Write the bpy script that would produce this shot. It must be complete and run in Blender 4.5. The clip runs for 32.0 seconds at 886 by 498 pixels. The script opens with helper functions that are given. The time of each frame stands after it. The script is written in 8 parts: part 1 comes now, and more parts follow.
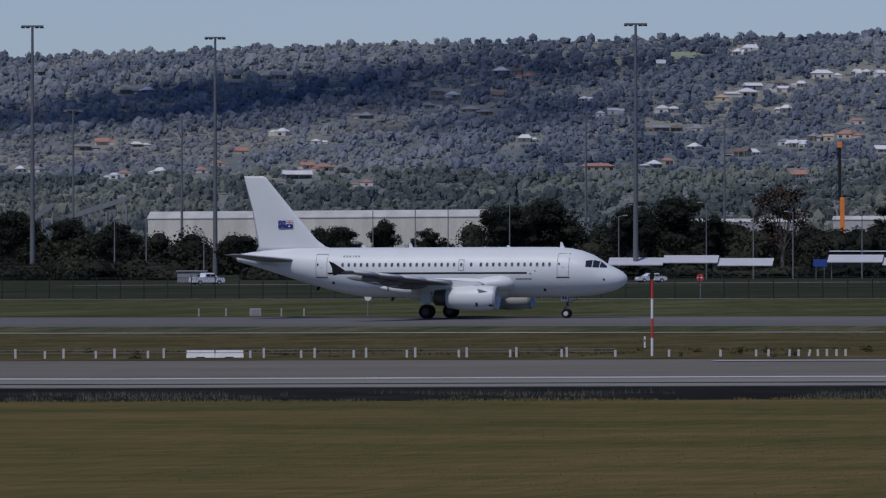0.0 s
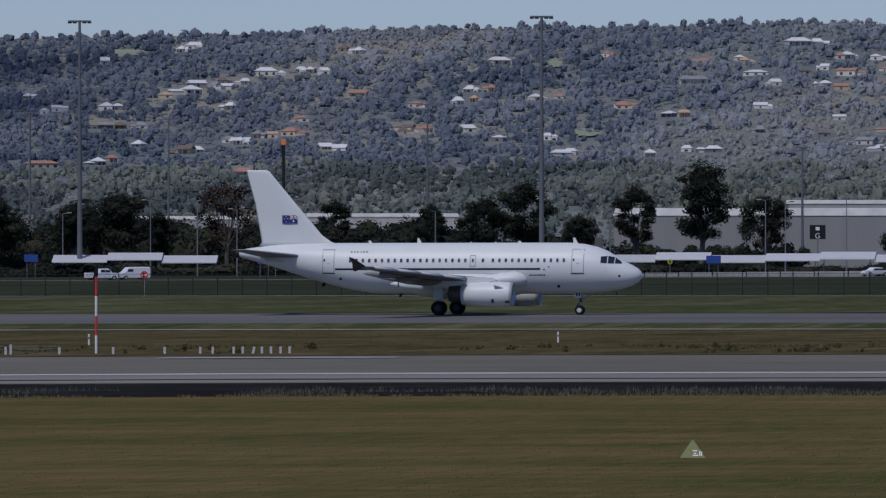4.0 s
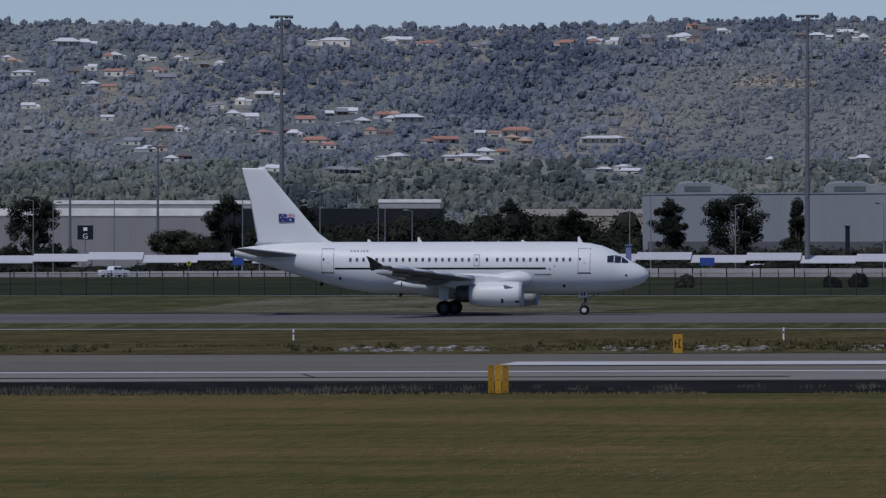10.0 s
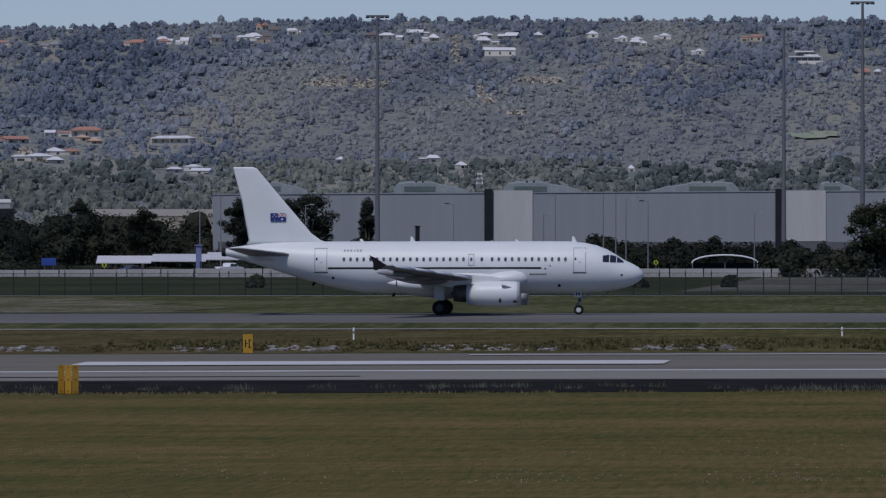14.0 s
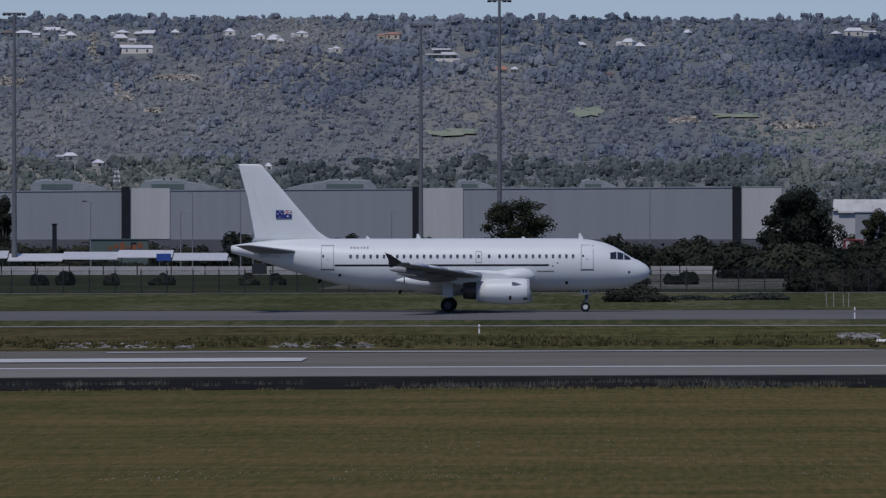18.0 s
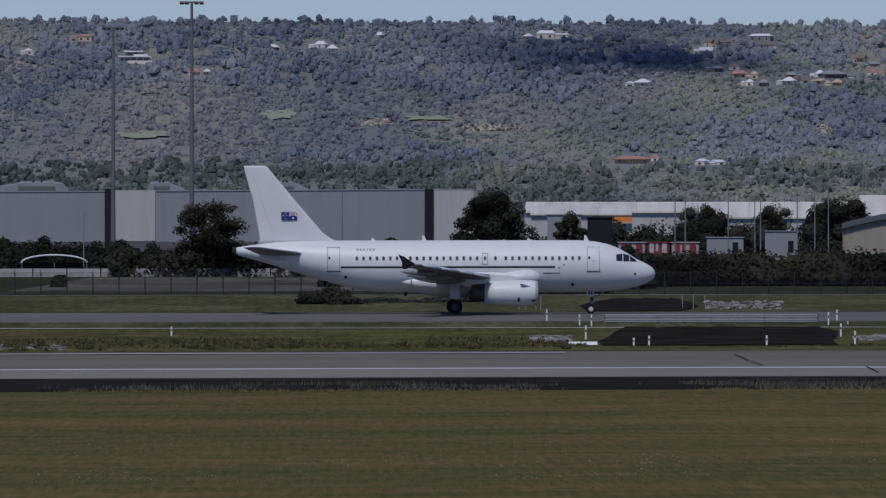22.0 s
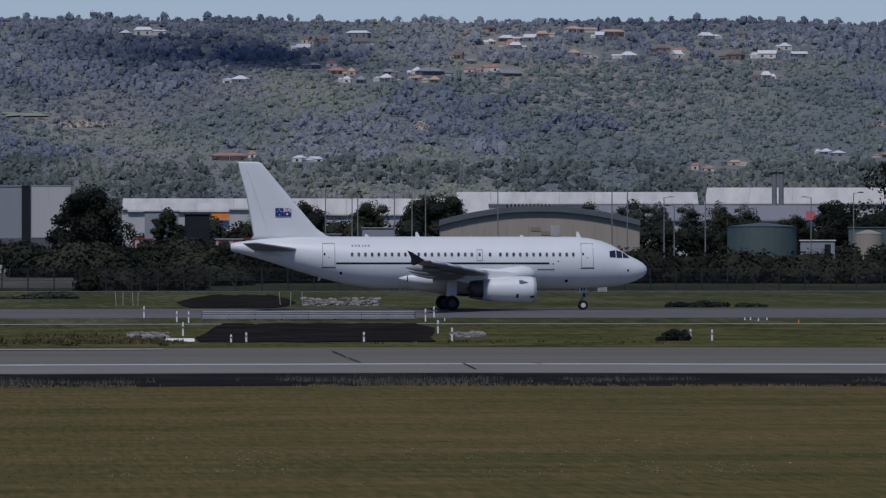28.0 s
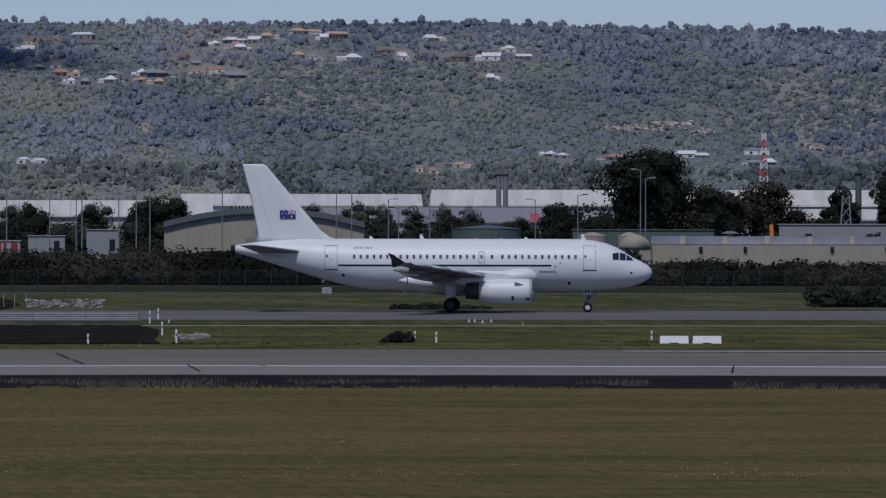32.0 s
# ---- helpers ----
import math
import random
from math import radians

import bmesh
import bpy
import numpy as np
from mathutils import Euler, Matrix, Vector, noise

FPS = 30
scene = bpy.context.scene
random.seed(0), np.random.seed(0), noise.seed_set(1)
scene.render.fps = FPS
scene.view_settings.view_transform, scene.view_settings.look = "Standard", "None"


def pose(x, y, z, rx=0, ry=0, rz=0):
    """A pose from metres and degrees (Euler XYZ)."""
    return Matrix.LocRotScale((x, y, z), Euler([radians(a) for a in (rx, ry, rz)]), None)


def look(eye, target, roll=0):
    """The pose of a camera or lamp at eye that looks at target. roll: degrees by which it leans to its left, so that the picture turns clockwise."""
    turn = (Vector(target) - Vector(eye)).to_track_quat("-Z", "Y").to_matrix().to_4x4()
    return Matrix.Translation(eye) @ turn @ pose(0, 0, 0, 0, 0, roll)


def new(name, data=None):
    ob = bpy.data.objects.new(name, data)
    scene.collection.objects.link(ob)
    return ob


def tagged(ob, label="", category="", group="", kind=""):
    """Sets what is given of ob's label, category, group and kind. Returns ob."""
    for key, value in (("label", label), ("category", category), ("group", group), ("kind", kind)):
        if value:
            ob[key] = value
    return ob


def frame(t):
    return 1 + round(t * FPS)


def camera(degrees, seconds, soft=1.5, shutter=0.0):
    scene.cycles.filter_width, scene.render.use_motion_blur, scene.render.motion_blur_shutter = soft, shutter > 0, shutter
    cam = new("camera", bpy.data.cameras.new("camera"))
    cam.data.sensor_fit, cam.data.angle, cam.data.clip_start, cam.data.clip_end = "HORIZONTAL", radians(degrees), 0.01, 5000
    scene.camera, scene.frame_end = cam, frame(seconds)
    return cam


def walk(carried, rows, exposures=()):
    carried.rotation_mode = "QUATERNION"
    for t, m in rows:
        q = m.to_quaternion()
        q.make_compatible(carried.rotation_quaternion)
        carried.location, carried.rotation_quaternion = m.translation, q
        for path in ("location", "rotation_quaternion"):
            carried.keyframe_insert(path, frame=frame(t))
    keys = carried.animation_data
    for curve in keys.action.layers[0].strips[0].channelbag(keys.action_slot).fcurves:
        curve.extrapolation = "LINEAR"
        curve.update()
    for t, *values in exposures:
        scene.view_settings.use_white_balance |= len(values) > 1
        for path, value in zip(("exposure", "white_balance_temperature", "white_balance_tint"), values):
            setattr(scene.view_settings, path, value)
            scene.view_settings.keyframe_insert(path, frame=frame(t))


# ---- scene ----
# A camera on a tripod, panning with a long lens. Bearings below are counted in
# "ticks": F ticks to the radian, U0 ticks where the view crosses the taxiway squarely.
F, U0, VH, EYE = 15000.0, 4000.0, 430.0, 6.0
cam = camera(2 * math.degrees(math.atan(784 / F)), 32.0, soft=1.3)
# seconds, bearing, tilt, lean in degrees
PAN = (
    (0, -15.2789, -0.0420, -0.020), (0.5, -14.8289, -0.0479, -0.020), (1, -14.2932, -0.0512, -0.022), (1.5, -13.8141, -0.0536, -0.020),
    (2, -13.3263, -0.0521, -0.019), (2.5, -12.8939, -0.0546, -0.025), (3, -12.3907, -0.0571, -0.030), (3.5, -11.9338, -0.0596, -0.032),
    (5.5, -10.2461, -0.0578, -0.032), (6, -9.7616, -0.0534, -0.033), (6.5, -9.3784, -0.0500, -0.034), (7, -8.9729, -0.0474, -0.030),
    (7.5, -8.5802, -0.0505, -0.026), (8, -8.1445, -0.0529, -0.017), (8.5, -7.7196, -0.0523, -0.007), (9, -7.3351, -0.0513, -0.008),
    (9.5, -6.9790, -0.0539, 0.001), (10, -6.5753, -0.0601, 0.003), (10.5, -6.1986, -0.0607, 0.003), (11, -5.7805, -0.0598, 0.010),
    (11.5, -5.4411, -0.0596, 0.013), (12, -5.1184, -0.0596, 0.015), (12.5, -4.7928, -0.0594, 0.021), (13, -4.4356, -0.0592, 0.019),
    (13.5, -4.0665, -0.0589, 0.016), (14, -3.6701, -0.0588, 0.014), (14.5, -3.3779, -0.0596, 0.010), (16.5, -2.1781, -0.0679, -0.003),
    (17, -1.8230, -0.0681, -0.005), (17.5, -1.5185, -0.0707, -0.013), (18, -1.2184, -0.0748, -0.023), (18.5, -0.9575, -0.0751, -0.028),
    (19, -0.7150, -0.0750, -0.029), (19.5, -0.4583, -0.0734, -0.032), (20, -0.1446, -0.0689, -0.028), (20.5, 0.1352, -0.0653, -0.031),
    (21, 0.4113, -0.0644, -0.027), (21.5, 0.6192, -0.0641, -0.020), (22, 0.8608, -0.0595, -0.012), (22.5, 1.0920, -0.0593, -0.012),
    (23, 1.2932, -0.0653, -0.010), (23.5, 1.5408, -0.0713, -0.008), (24, 1.8030, -0.0766, -0.009), (24.5, 2.0384, -0.0770, -0.008),
    (25, 2.2631, -0.0804, 0.006), (25.5, 2.4794, -0.0735, 0.006), (27.5, 3.2808, -0.0823, 0.008), (28, 3.5826, -0.0816, 0.026),
    (28.5, 3.8377, -0.0767, 0.040), (29, 4.0243, -0.0789, 0.045), (29.5, 4.2430, -0.0773, 0.047), (30, 4.5128, -0.0740, 0.054),
    (30.5, 4.7649, -0.0721, 0.068), (31, 5.0119, -0.0707, 0.084), (31.5, 5.2044, -0.0658, 0.084), (32, 5.4454, -0.0663, 0.089),
)
walk(cam, [(t, pose(0, 0, EYE, 90 + tilt, 0, -bearing) @ pose(0, 0, 0, 0, 0, lean)) for t, bearing, tilt, lean in PAN])

# ---------------------------------------------------------------- light
SUN_EL, SUN_AZ = 55.0, -163.0        # degrees; bearing from the view's middle, clockwise
world = bpy.data.worlds.new("sky")
scene.world = world
world.use_nodes = True
wn, wl = world.node_tree.nodes, world.node_tree.links
sky = wn.new("ShaderNodeTexSky")
sky.sky_type = "NISHITA"
sky.sun_disc = False
sky.sun_elevation = radians(SUN_EL)
sky.sun_rotation = radians(SUN_AZ)
sky.altitude = 0
sky.air_density, sky.dust_density, sky.ozone_density = 1.0, 0.15, 4.0
wn["Background"].inputs["Strength"].default_value = 0.112
# thin high cloud: the sky is dimmed and cooled evenly
veil = wn.new("ShaderNodeMix")
veil.data_type, veil.blend_type = "RGBA", "MULTIPLY"
veil.inputs["Factor"].default_value = 1.0
veil.inputs["B"].default_value = (0.42, 0.485, 0.70, 1)
wl.new(sky.outputs["Color"], veil.inputs["A"])
wl.new(veil.outputs["Result"], wn["Background"].inputs["Color"])

sun = new("sun", bpy.data.lights.new("sun", "SUN"))
sun.data.energy, sun.data.angle, sun.data.color = 2.2, radians(6), (1.0, 0.95, 0.90)
a, e = radians(SUN_AZ), radians(SUN_EL)
sun.matrix_world = look((300 * math.sin(a) * math.cos(e), 300 * math.cos(a) * math.cos(e), 300 * math.sin(e)), (0, 0, 0))
scene.view_settings.exposure = -0.08
scene.view_settings.use_white_balance = True
scene.view_settings.white_balance_temperature = 6260
scene.view_settings.white_balance_tint = 13


# ---------------------------------------------------------------- materials
def paint(name, colours, rough=0.6, metal=0.0, scale=1.0, fine=8.0, bump=0.0, vary=0.0, island=0.0, stretch=(1, 1, 1), spec=0.5, blotch=0.6, tight=0.18, grain=None):
    """A surface in two or three tones: large blotches at 1/scale metres, grain at 1/(scale*fine) metres."""
    m = bpy.data.materials.new(name)
    m.use_nodes = True
    n, l = m.node_tree.nodes, m.node_tree.links
    b = n["Principled BSDF"]
    b.inputs["Roughness"].default_value = rough
    b.inputs["Metallic"].default_value = metal
    b.inputs["Specular IOR Level"].default_value = spec
    if len(colours) == 1:
        c = colours[0]
        colours = (tuple(v * 0.93 for v in c), tuple(min(1, v * 1.05) for v in c))
    tc, mp = n.new("ShaderNodeTexCoord"), n.new("ShaderNodeMapping")
    mp.inputs["Scale"].default_value = stretch
    l.new(tc.outputs["Object"], mp.inputs["Vector"])
    big, small = n.new("ShaderNodeTexNoise"), n.new("ShaderNodeTexNoise")
    big.inputs["Scale"].default_value, small.inputs["Scale"].default_value = scale, scale * fine
    big.inputs["Detail"].default_value, small.inputs["Detail"].default_value = 4, 3
    for q in (big, small):
        l.new(mp.outputs["Vector"], q.inputs["Vector"])
    mix = n.new("ShaderNodeMix")
    mix.inputs["Factor"].default_value = 1 - blotch
    l.new(big.outputs["Fac"], mix.inputs["A"])
    l.new(small.outputs["Fac"], mix.inputs["B"])
    fac = mix.outputs["Result"]
    for kind, amount in (("o", vary), ("i", island)):
        if amount:
            src = n.new("ShaderNodeObjectInfo").outputs["Random"] if kind == "o" else n.new("ShaderNodeNewGeometry").outputs["Random Per Island"]
            q = n.new("ShaderNodeMath")
            q.operation = "MULTIPLY_ADD"
            l.new(src, q.inputs[0])
            q.inputs[1].default_value = amount
            w = n.new("ShaderNodeMath")
            w.operation = "SUBTRACT"
            l.new(fac, w.inputs[0])
            w.inputs[1].default_value = amount / 2
            l.new(w.outputs[0], q.inputs[2])
            fac = q.outputs[0]
    if grain:
        # tufts: (per metre across, per metre in depth, share)
        gm, gn_, ga = n.new("ShaderNodeMapping"), n.new("ShaderNodeTexNoise"), n.new("ShaderNodeMath")
        gm.inputs["Scale"].default_value = (grain[0], grain[1], 1)
        gn_.inputs["Scale"].default_value, gn_.inputs["Detail"].default_value = 1.0, 4
        ga.operation = "MULTIPLY_ADD"
        ga.inputs[1].default_value = grain[2]
        l.new(tc.outputs["Object"], gm.inputs["Vector"])
        l.new(gm.outputs["Vector"], gn_.inputs["Vector"])
        l.new(gn_.outputs["Fac"], ga.inputs[0])
        lower = n.new("ShaderNodeMath")
        lower.operation = "SUBTRACT"
        lower.inputs[1].default_value = grain[2] / 2
        l.new(fac, lower.inputs[0])
        l.new(lower.outputs[0], ga.inputs[2])
        fac = ga.outputs[0]
    ramp = n.new("ShaderNodeValToRGB")
    el = ramp.color_ramp.elements
    k = len(colours)
    el[0].position, el[1].position = 0.5 - tight, 0.5 + tight
    while len(el) < k:
        el.new(0.5)
    for i, c in enumerate(colours):
        el[i].position = 0.5 - tight + 2 * tight * i / (k - 1)
        el[i].color = (*c, 1)
    l.new(fac, ramp.inputs["Fac"])
    l.new(ramp.outputs["Color"], b.inputs["Base Color"])
    if bump:
        bp = n.new("ShaderNodeBump")
        bp.inputs["Strength"].default_value, bp.inputs["Distance"].default_value = 0.6, bump
        l.new(small.outputs["Fac"], bp.inputs["Height"])
        l.new(bp.outputs["Normal"], b.inputs["Normal"])
    return m


def glass(name, tint, rough=0.08):
    m = bpy.data.materials.new(name)
    m.use_nodes = True
    b = m.node_tree.nodes["Principled BSDF"]
    b.inputs["Base Color"].default_value = (*tint, 1)
    b.inputs["Roughness"].default_value = rough
    b.inputs["Specular IOR Level"].default_value = 0.8
    return m


GRASS = paint("mown_grass", ((0.060, 0.064, 0.025), (0.104, 0.087, 0.036), (0.156, 0.110, 0.053)), 0.95, scale=0.12, fine=8, bump=0.05, stretch=(0.22, 0.45, 1), spec=0.0, blotch=0.6, tight=0.19, grain=(5.0, 0.22, 0.55))
GRASS_FAR = paint("green_verge_grass", ((0.038, 0.048, 0.023), (0.066, 0.073, 0.034), (0.120, 0.116, 0.066)), 0.95, scale=0.09, fine=8, stretch=(1, 0.2, 1), spec=0.0, grain=(1.5, 0.06, 0.5))
GRASS_DARK = paint("dark_verge_grass", ((0.022, 0.030, 0.018), (0.036, 0.044, 0.026), (0.060, 0.064, 0.040)), 0.95, scale=0.06, fine=9, stretch=(1, 0.2, 1), spec=0.0)
DRY_VERGE = paint("dry_verge", ((0.055, 0.056, 0.046), (0.095, 0.094, 0.080), (0.150, 0.145, 0.125)), 0.95, scale=0.05, fine=9, stretch=(1, 0.15, 1), spec=0.0)
GRAVEL = paint("pale_grey_gravel", ((0.055, 0.060, 0.030), (0.105, 0.100, 0.066), (0.200, 0.185, 0.148)), 0.95, scale=0.16, fine=8, stretch=(1, 0.25, 1), spec=0.0)
BANK = paint("rough_bank_grass", ((0.044, 0.040, 0.020), (0.080, 0.067, 0.032), (0.126, 0.102, 0.056)), 0.95, scale=0.16, fine=8, stretch=(1, 0.35, 1), spec=0.0, grain=(2.5, 0.12, 0.5))
MEADOW = paint("meadow_blades", ((0.085, 0.078, 0.034), (0.120, 0.099, 0.044), (0.160, 0.128, 0.062)), 0.95, scale=0.5, island=0.4, spec=0.0)
BLADES = paint("tall_dry_grass", ((0.045, 0.050, 0.036), (0.078, 0.083, 0.062), (0.130, 0.132, 0.104)), 0.9, scale=0.5, island=0.7, spec=0.0)
# the bank grows greener along the taxiway, in drifts
q, w = BANK.node_tree.nodes, BANK.node_tree.links
old, axis, span, blend, green = q["Color Ramp"], q.new("ShaderNodeSeparateXYZ"), q.new("ShaderNodeMapRange"), q.new("ShaderNodeMix"), q.new("ShaderNodeValToRGB")
w.new(q["Texture Coordinate"].outputs["Object"], axis.inputs[0])
w.new(axis.outputs["X"], span.inputs["Value"])
span.inputs["From Min"].default_value, span.inputs["From Max"].default_value = -45.0, 5.0
green.color_ramp.elements[0].color, green.color_ramp.elements[1].color = (0.040, 0.046, 0.018, 1), (0.120, 0.112, 0.046, 1)
green.color_ramp.elements[0].position, green.color_ramp.elements[1].position = 0.34, 0.66
w.new(old.inputs["Fac"].links[0].from_socket, green.inputs["Fac"])
blend.data_type = "RGBA"
w.new(span.outputs["Result"], blend.inputs["Factor"])
w.new(old.outputs["Color"], blend.inputs["A"])
w.new(green.outputs["Color"], blend.inputs["B"])
w.new(blend.outputs["Result"], q["Principled BSDF"].inputs["Base Color"])
RUNWAY = paint("worn_asphalt", ((0.1199, 0.1111, 0.088), (0.1485, 0.1386, 0.1113), (0.1804, 0.1683, 0.1357)), 0.9, scale=0.08, fine=12, bump=0.004, stretch=(0.25, 1, 1), spec=0.06)
RUNWAY_PALE = paint("pale_shoulder_asphalt", ((0.176, 0.1683, 0.1452), (0.2024, 0.1936, 0.1675), (0.231, 0.2211, 0.1919)), 0.9, scale=0.1, fine=12, stretch=(0.25, 1, 1), spec=0.06)
TAXIWAY = paint("taxiway_asphalt", ((0.104, 0.101, 0.094), (0.130, 0.126, 0.117), (0.157, 0.152, 0.142)), 0.9, scale=0.08, fine=12, stretch=(0.2, 1, 1), spec=0.06)
BITUMEN = paint("black_bitumen", ((0.008, 0.007, 0.0055), (0.015, 0.0135, 0.011), (0.032, 0.029, 0.023)), 0.95, scale=0.2, fine=10, bump=0.01, spec=0.02)
LINE = paint("white_line_paint", ((0.62, 0.62, 0.60), (0.80, 0.80, 0.78)), 0.6, scale=0.3, fine=9)
LINE_WHITE = paint("white_mark_paint", ((0.44, 0.44, 0.42), (0.56, 0.56, 0.54)), 0.7, scale=0.3, fine=9, spec=0.1)
LINE_WORN = paint("worn_line_paint", ((0.26, 0.255, 0.24), (0.40, 0.39, 0.37), (0.52, 0.51, 0.49)), 0.8, scale=0.4, fine=9, stretch=(0.4, 1, 1), spec=0.1)
CONCRETE = paint("grey_concrete", ((0.26, 0.25, 0.24), (0.34, 0.33, 0.31), (0.40, 0.39, 0.37)), 0.8, scale=0.3, fine=10)
ROAD = paint("road_asphalt", ((0.13, 0.125, 0.12), (0.19, 0.185, 0.175)), 0.9, scale=0.1, fine=10, spec=0.05)


# ---------------------------------------------------------------- helpers
def spot(u, d):
    """The place on the plan at bearing u (ticks), d metres from the tripod."""
    b = (u - U0) / F
    return d * math.sin(b), d * math.cos(b)


def level(v, d):
    """Height of a point seen v ticks down, d metres away."""
    return EYE - (v - VH) * d / F


def lerp(table, q):
    if q <= table[0][0]:
        return table[0][1]
    for (a0, b0), (a1, b1) in zip(table, table[1:]):
        if q <= a1:
            return b0 + (b1 - b0) * (q - a0) / (a1 - a0)
    return table[-1][1]


PROFILE = ((-900, 0.0), (60, 0.0), (190, 0.2), (375, -0.55), (385, -0.57), (400, -0.53), (415, -0.336), (460, -0.10), (468, -0.115), (480, -0.15), (500, -0.20), (560, -0.46), (620, -0.61), (640, -0.48), (650, -0.27), (685, 0.03), (695, 0.06), (720, 0.0), (900, 0.18), (1125, 0.15), (1500, 0.2), (2200, 0.0), (5200, 0.0))
SIDE_NEAR = ((-0.33, -0.74), (-0.22, -0.40), (-0.045, -0.06), (0.06, 0.07), (0.15, 0.0))
SIDE_FAR = ((-0.33, -0.49), (-0.22, -0.24), (-0.045, -0.05), (0.06, 0.04), (0.15, 0.05))


def ground(x, y):
    """Height of the ground: a gentle cross fall and a lengthwise slope."""
    z = lerp(PROFILE, y)
    if y > 60:
        s = x / y
        k = min(1, max(0, (y - 440) / 250))
        fade = min(1, (y - 60) / 130) * min(1, max(0, (2000 - y) / 600))
        z += fade * ((1 - k) * lerp(SIDE_NEAR, s) + k * lerp(SIDE_FAR, s))
    return z


def mesh_ob(name, verts, faces, material, parent=None, label="", smooth=False):
    me = bpy.data.meshes.new(name)
    me.from_pydata(verts, [], faces)
    if smooth:
        me.shade_smooth()
    if material:
        me.materials.append(material)
    ob = new(name, me)
    ob.parent = parent
    if label:
        ob["label"] = label
    return ob


def part(name, bm, material, parent, label="", smooth=False):
    """Links a bmesh as one mesh object under a thing or part."""
    me = bpy.data.meshes.new(name)
    bm.to_mesh(me)
    bm.free()
    if smooth:
        me.shade_smooth()
    me.materials.append(material)
    ob = new(name, me)
    ob.parent = parent
    if label:
        ob["label"] = label
    return ob


def thing(name, m, label, category, group="", kind=""):
    ob = new(name)
    ob.empty_display_size = 0.3
    ob.matrix_basis = m
    return tagged(ob, label, category, group, kind)


def box(bm, x0, x1, y0, y1, z0, z1, bevel=0.0):
    c = [bm.verts.new(p) for p in ((x0, y0, z0), (x1, y0, z0), (x1, y1, z0), (x0, y1, z0), (x0, y0, z1), (x1, y0, z1), (x1, y1, z1), (x0, y1, z1))]
    f = [bm.faces.new([c[i] for i in q]) for q in ((3, 2, 1, 0), (4, 5, 6, 7), (0, 1, 5, 4), (1, 2, 6, 5), (2, 3, 7, 6), (3, 0, 4, 7))]
    if bevel:
        bmesh.ops.bevel(bm, geom=list({e for q in f for e in q.edges}), offset=bevel, segments=1, affect="EDGES")
    return bm


def boxed(x0, x1, y0, y1, z0, z1, bevel=0.0):
    return box(bmesh.new(), x0, x1, y0, y1, z0, z1, bevel)


def tube(bm, p, q, r0, r1=None, n=8, caps=True):
    """A tapered round bar from p to q."""
    p, q = Vector(p), Vector(q)
    r1 = r0 if r1 is None else r1
    w = (q - p).normalized()
    s = w.orthogonal().normalized()
    t = w.cross(s)
    a = [bm.verts.new(p + r0 * (math.cos(k) * s + math.sin(k) * t)) for k in (2 * math.pi * i / n for i in range(n))]
    b = [bm.verts.new(q + r1 * (math.cos(k) * s + math.sin(k) * t)) for k in (2 * math.pi * i / n for i in range(n))]
    for i in range(n):
        bm.faces.new((a[i], a[(i + 1) % n], b[(i + 1) % n], b[i]))
    if caps:
        bm.faces.new(a[::-1])
        bm.faces.new(b)
    return bm


def tubed(p, q, r0, r1=None, n=8):
    return tube(bmesh.new(), p, q, r0, r1, n)


def ribbon(name, y0, y1, x0, x1, material, lift, label, category, kind="structure", step=12.0):
    """A strip laid on the ground between two lines along the taxiway."""
    ys = sorted({y0, y1, *(p for p, _ in PROFILE if y0 < p < y1)})
    n = max(1, int((x1 - x0) / step))
    xs = [x0 + (x1 - x0) * i / n for i in range(n + 1)]
    verts = [(x, y, ground(x, y) + lift) for y in ys for x in xs]
    faces = [(j * (n + 1) + i, j * (n + 1) + i + 1, (j + 1) * (n + 1) + i + 1, (j + 1) * (n + 1) + i) for j in range(len(ys) - 1) for i in range(n)]
    return tagged(mesh_ob(name, verts, faces, material), label, category, kind=kind)


# ---------------------------------------------------------------- ground
gy = sorted({*(p for p, _ in PROFILE), -400, -100, 0, 90, 120, 150, 225, 260, 300, 340, 430, 445, 520, 590, 605, 630, 665, 680, 760, 800, 850, 1000, 1060, 1250, 1350, 1700, 1900, 2600, 3200, 4000, 4600})
gx = sorted({*(-2600, -2000, -1500, -1100, -800, -600, -450), *range(-360, 341, 12), *(400, 500, 650, 850, 1100, 1500, 2000, 2600)})
gv = [(x, y, ground(x, y)) for y in gy for x in gx]
gn = len(gx)
gf = [(j * gn + i, j * gn + i + 1, (j + 1) * gn + i + 1, (j + 1) * gn + i) for j in range(len(gy) - 1) for i in range(gn - 1)]
tagged(mesh_ob("ground", gv, gf, GRASS), "olive and brown mown airfield grass", "grass", kind="structure")
ribbon("runway", 400, 463, -420, 400, RUNWAY, 0.02, "worn grey asphalt runway", "runway")
ribbon("runway_shoulder", 400.2, 413.6, -420, 400, RUNWAY_PALE, 0.045, "paler grey asphalt runway shoulder", "runway shoulder")
ribbon("edge_line", 413.7, 415.8, -420, 400, LINE_WHITE, 0.06, "continuous white runway edge line", "painted line")
for u0, u1 in ((474, 900), (3085, 4444), (5746, 6300)):
    ribbon("edge_line", 454.6, 456.6, 455 * math.tan((u0 - U0) / F), 455 * math.tan((u1 - U0) / F), LINE_WORN, 0.06, "thin white line along the far edge of the runway", "painted line", step=4)
ribbon("bitumen_strip", 367, 400, -420, 400, BITUMEN, 0.02, "black bitumen strip beside the runway", "verge")
ribbon("taxiway", 650, 695, -420, 400, TAXIWAY, 0.02, "grey asphalt taxiway", "taxiway")
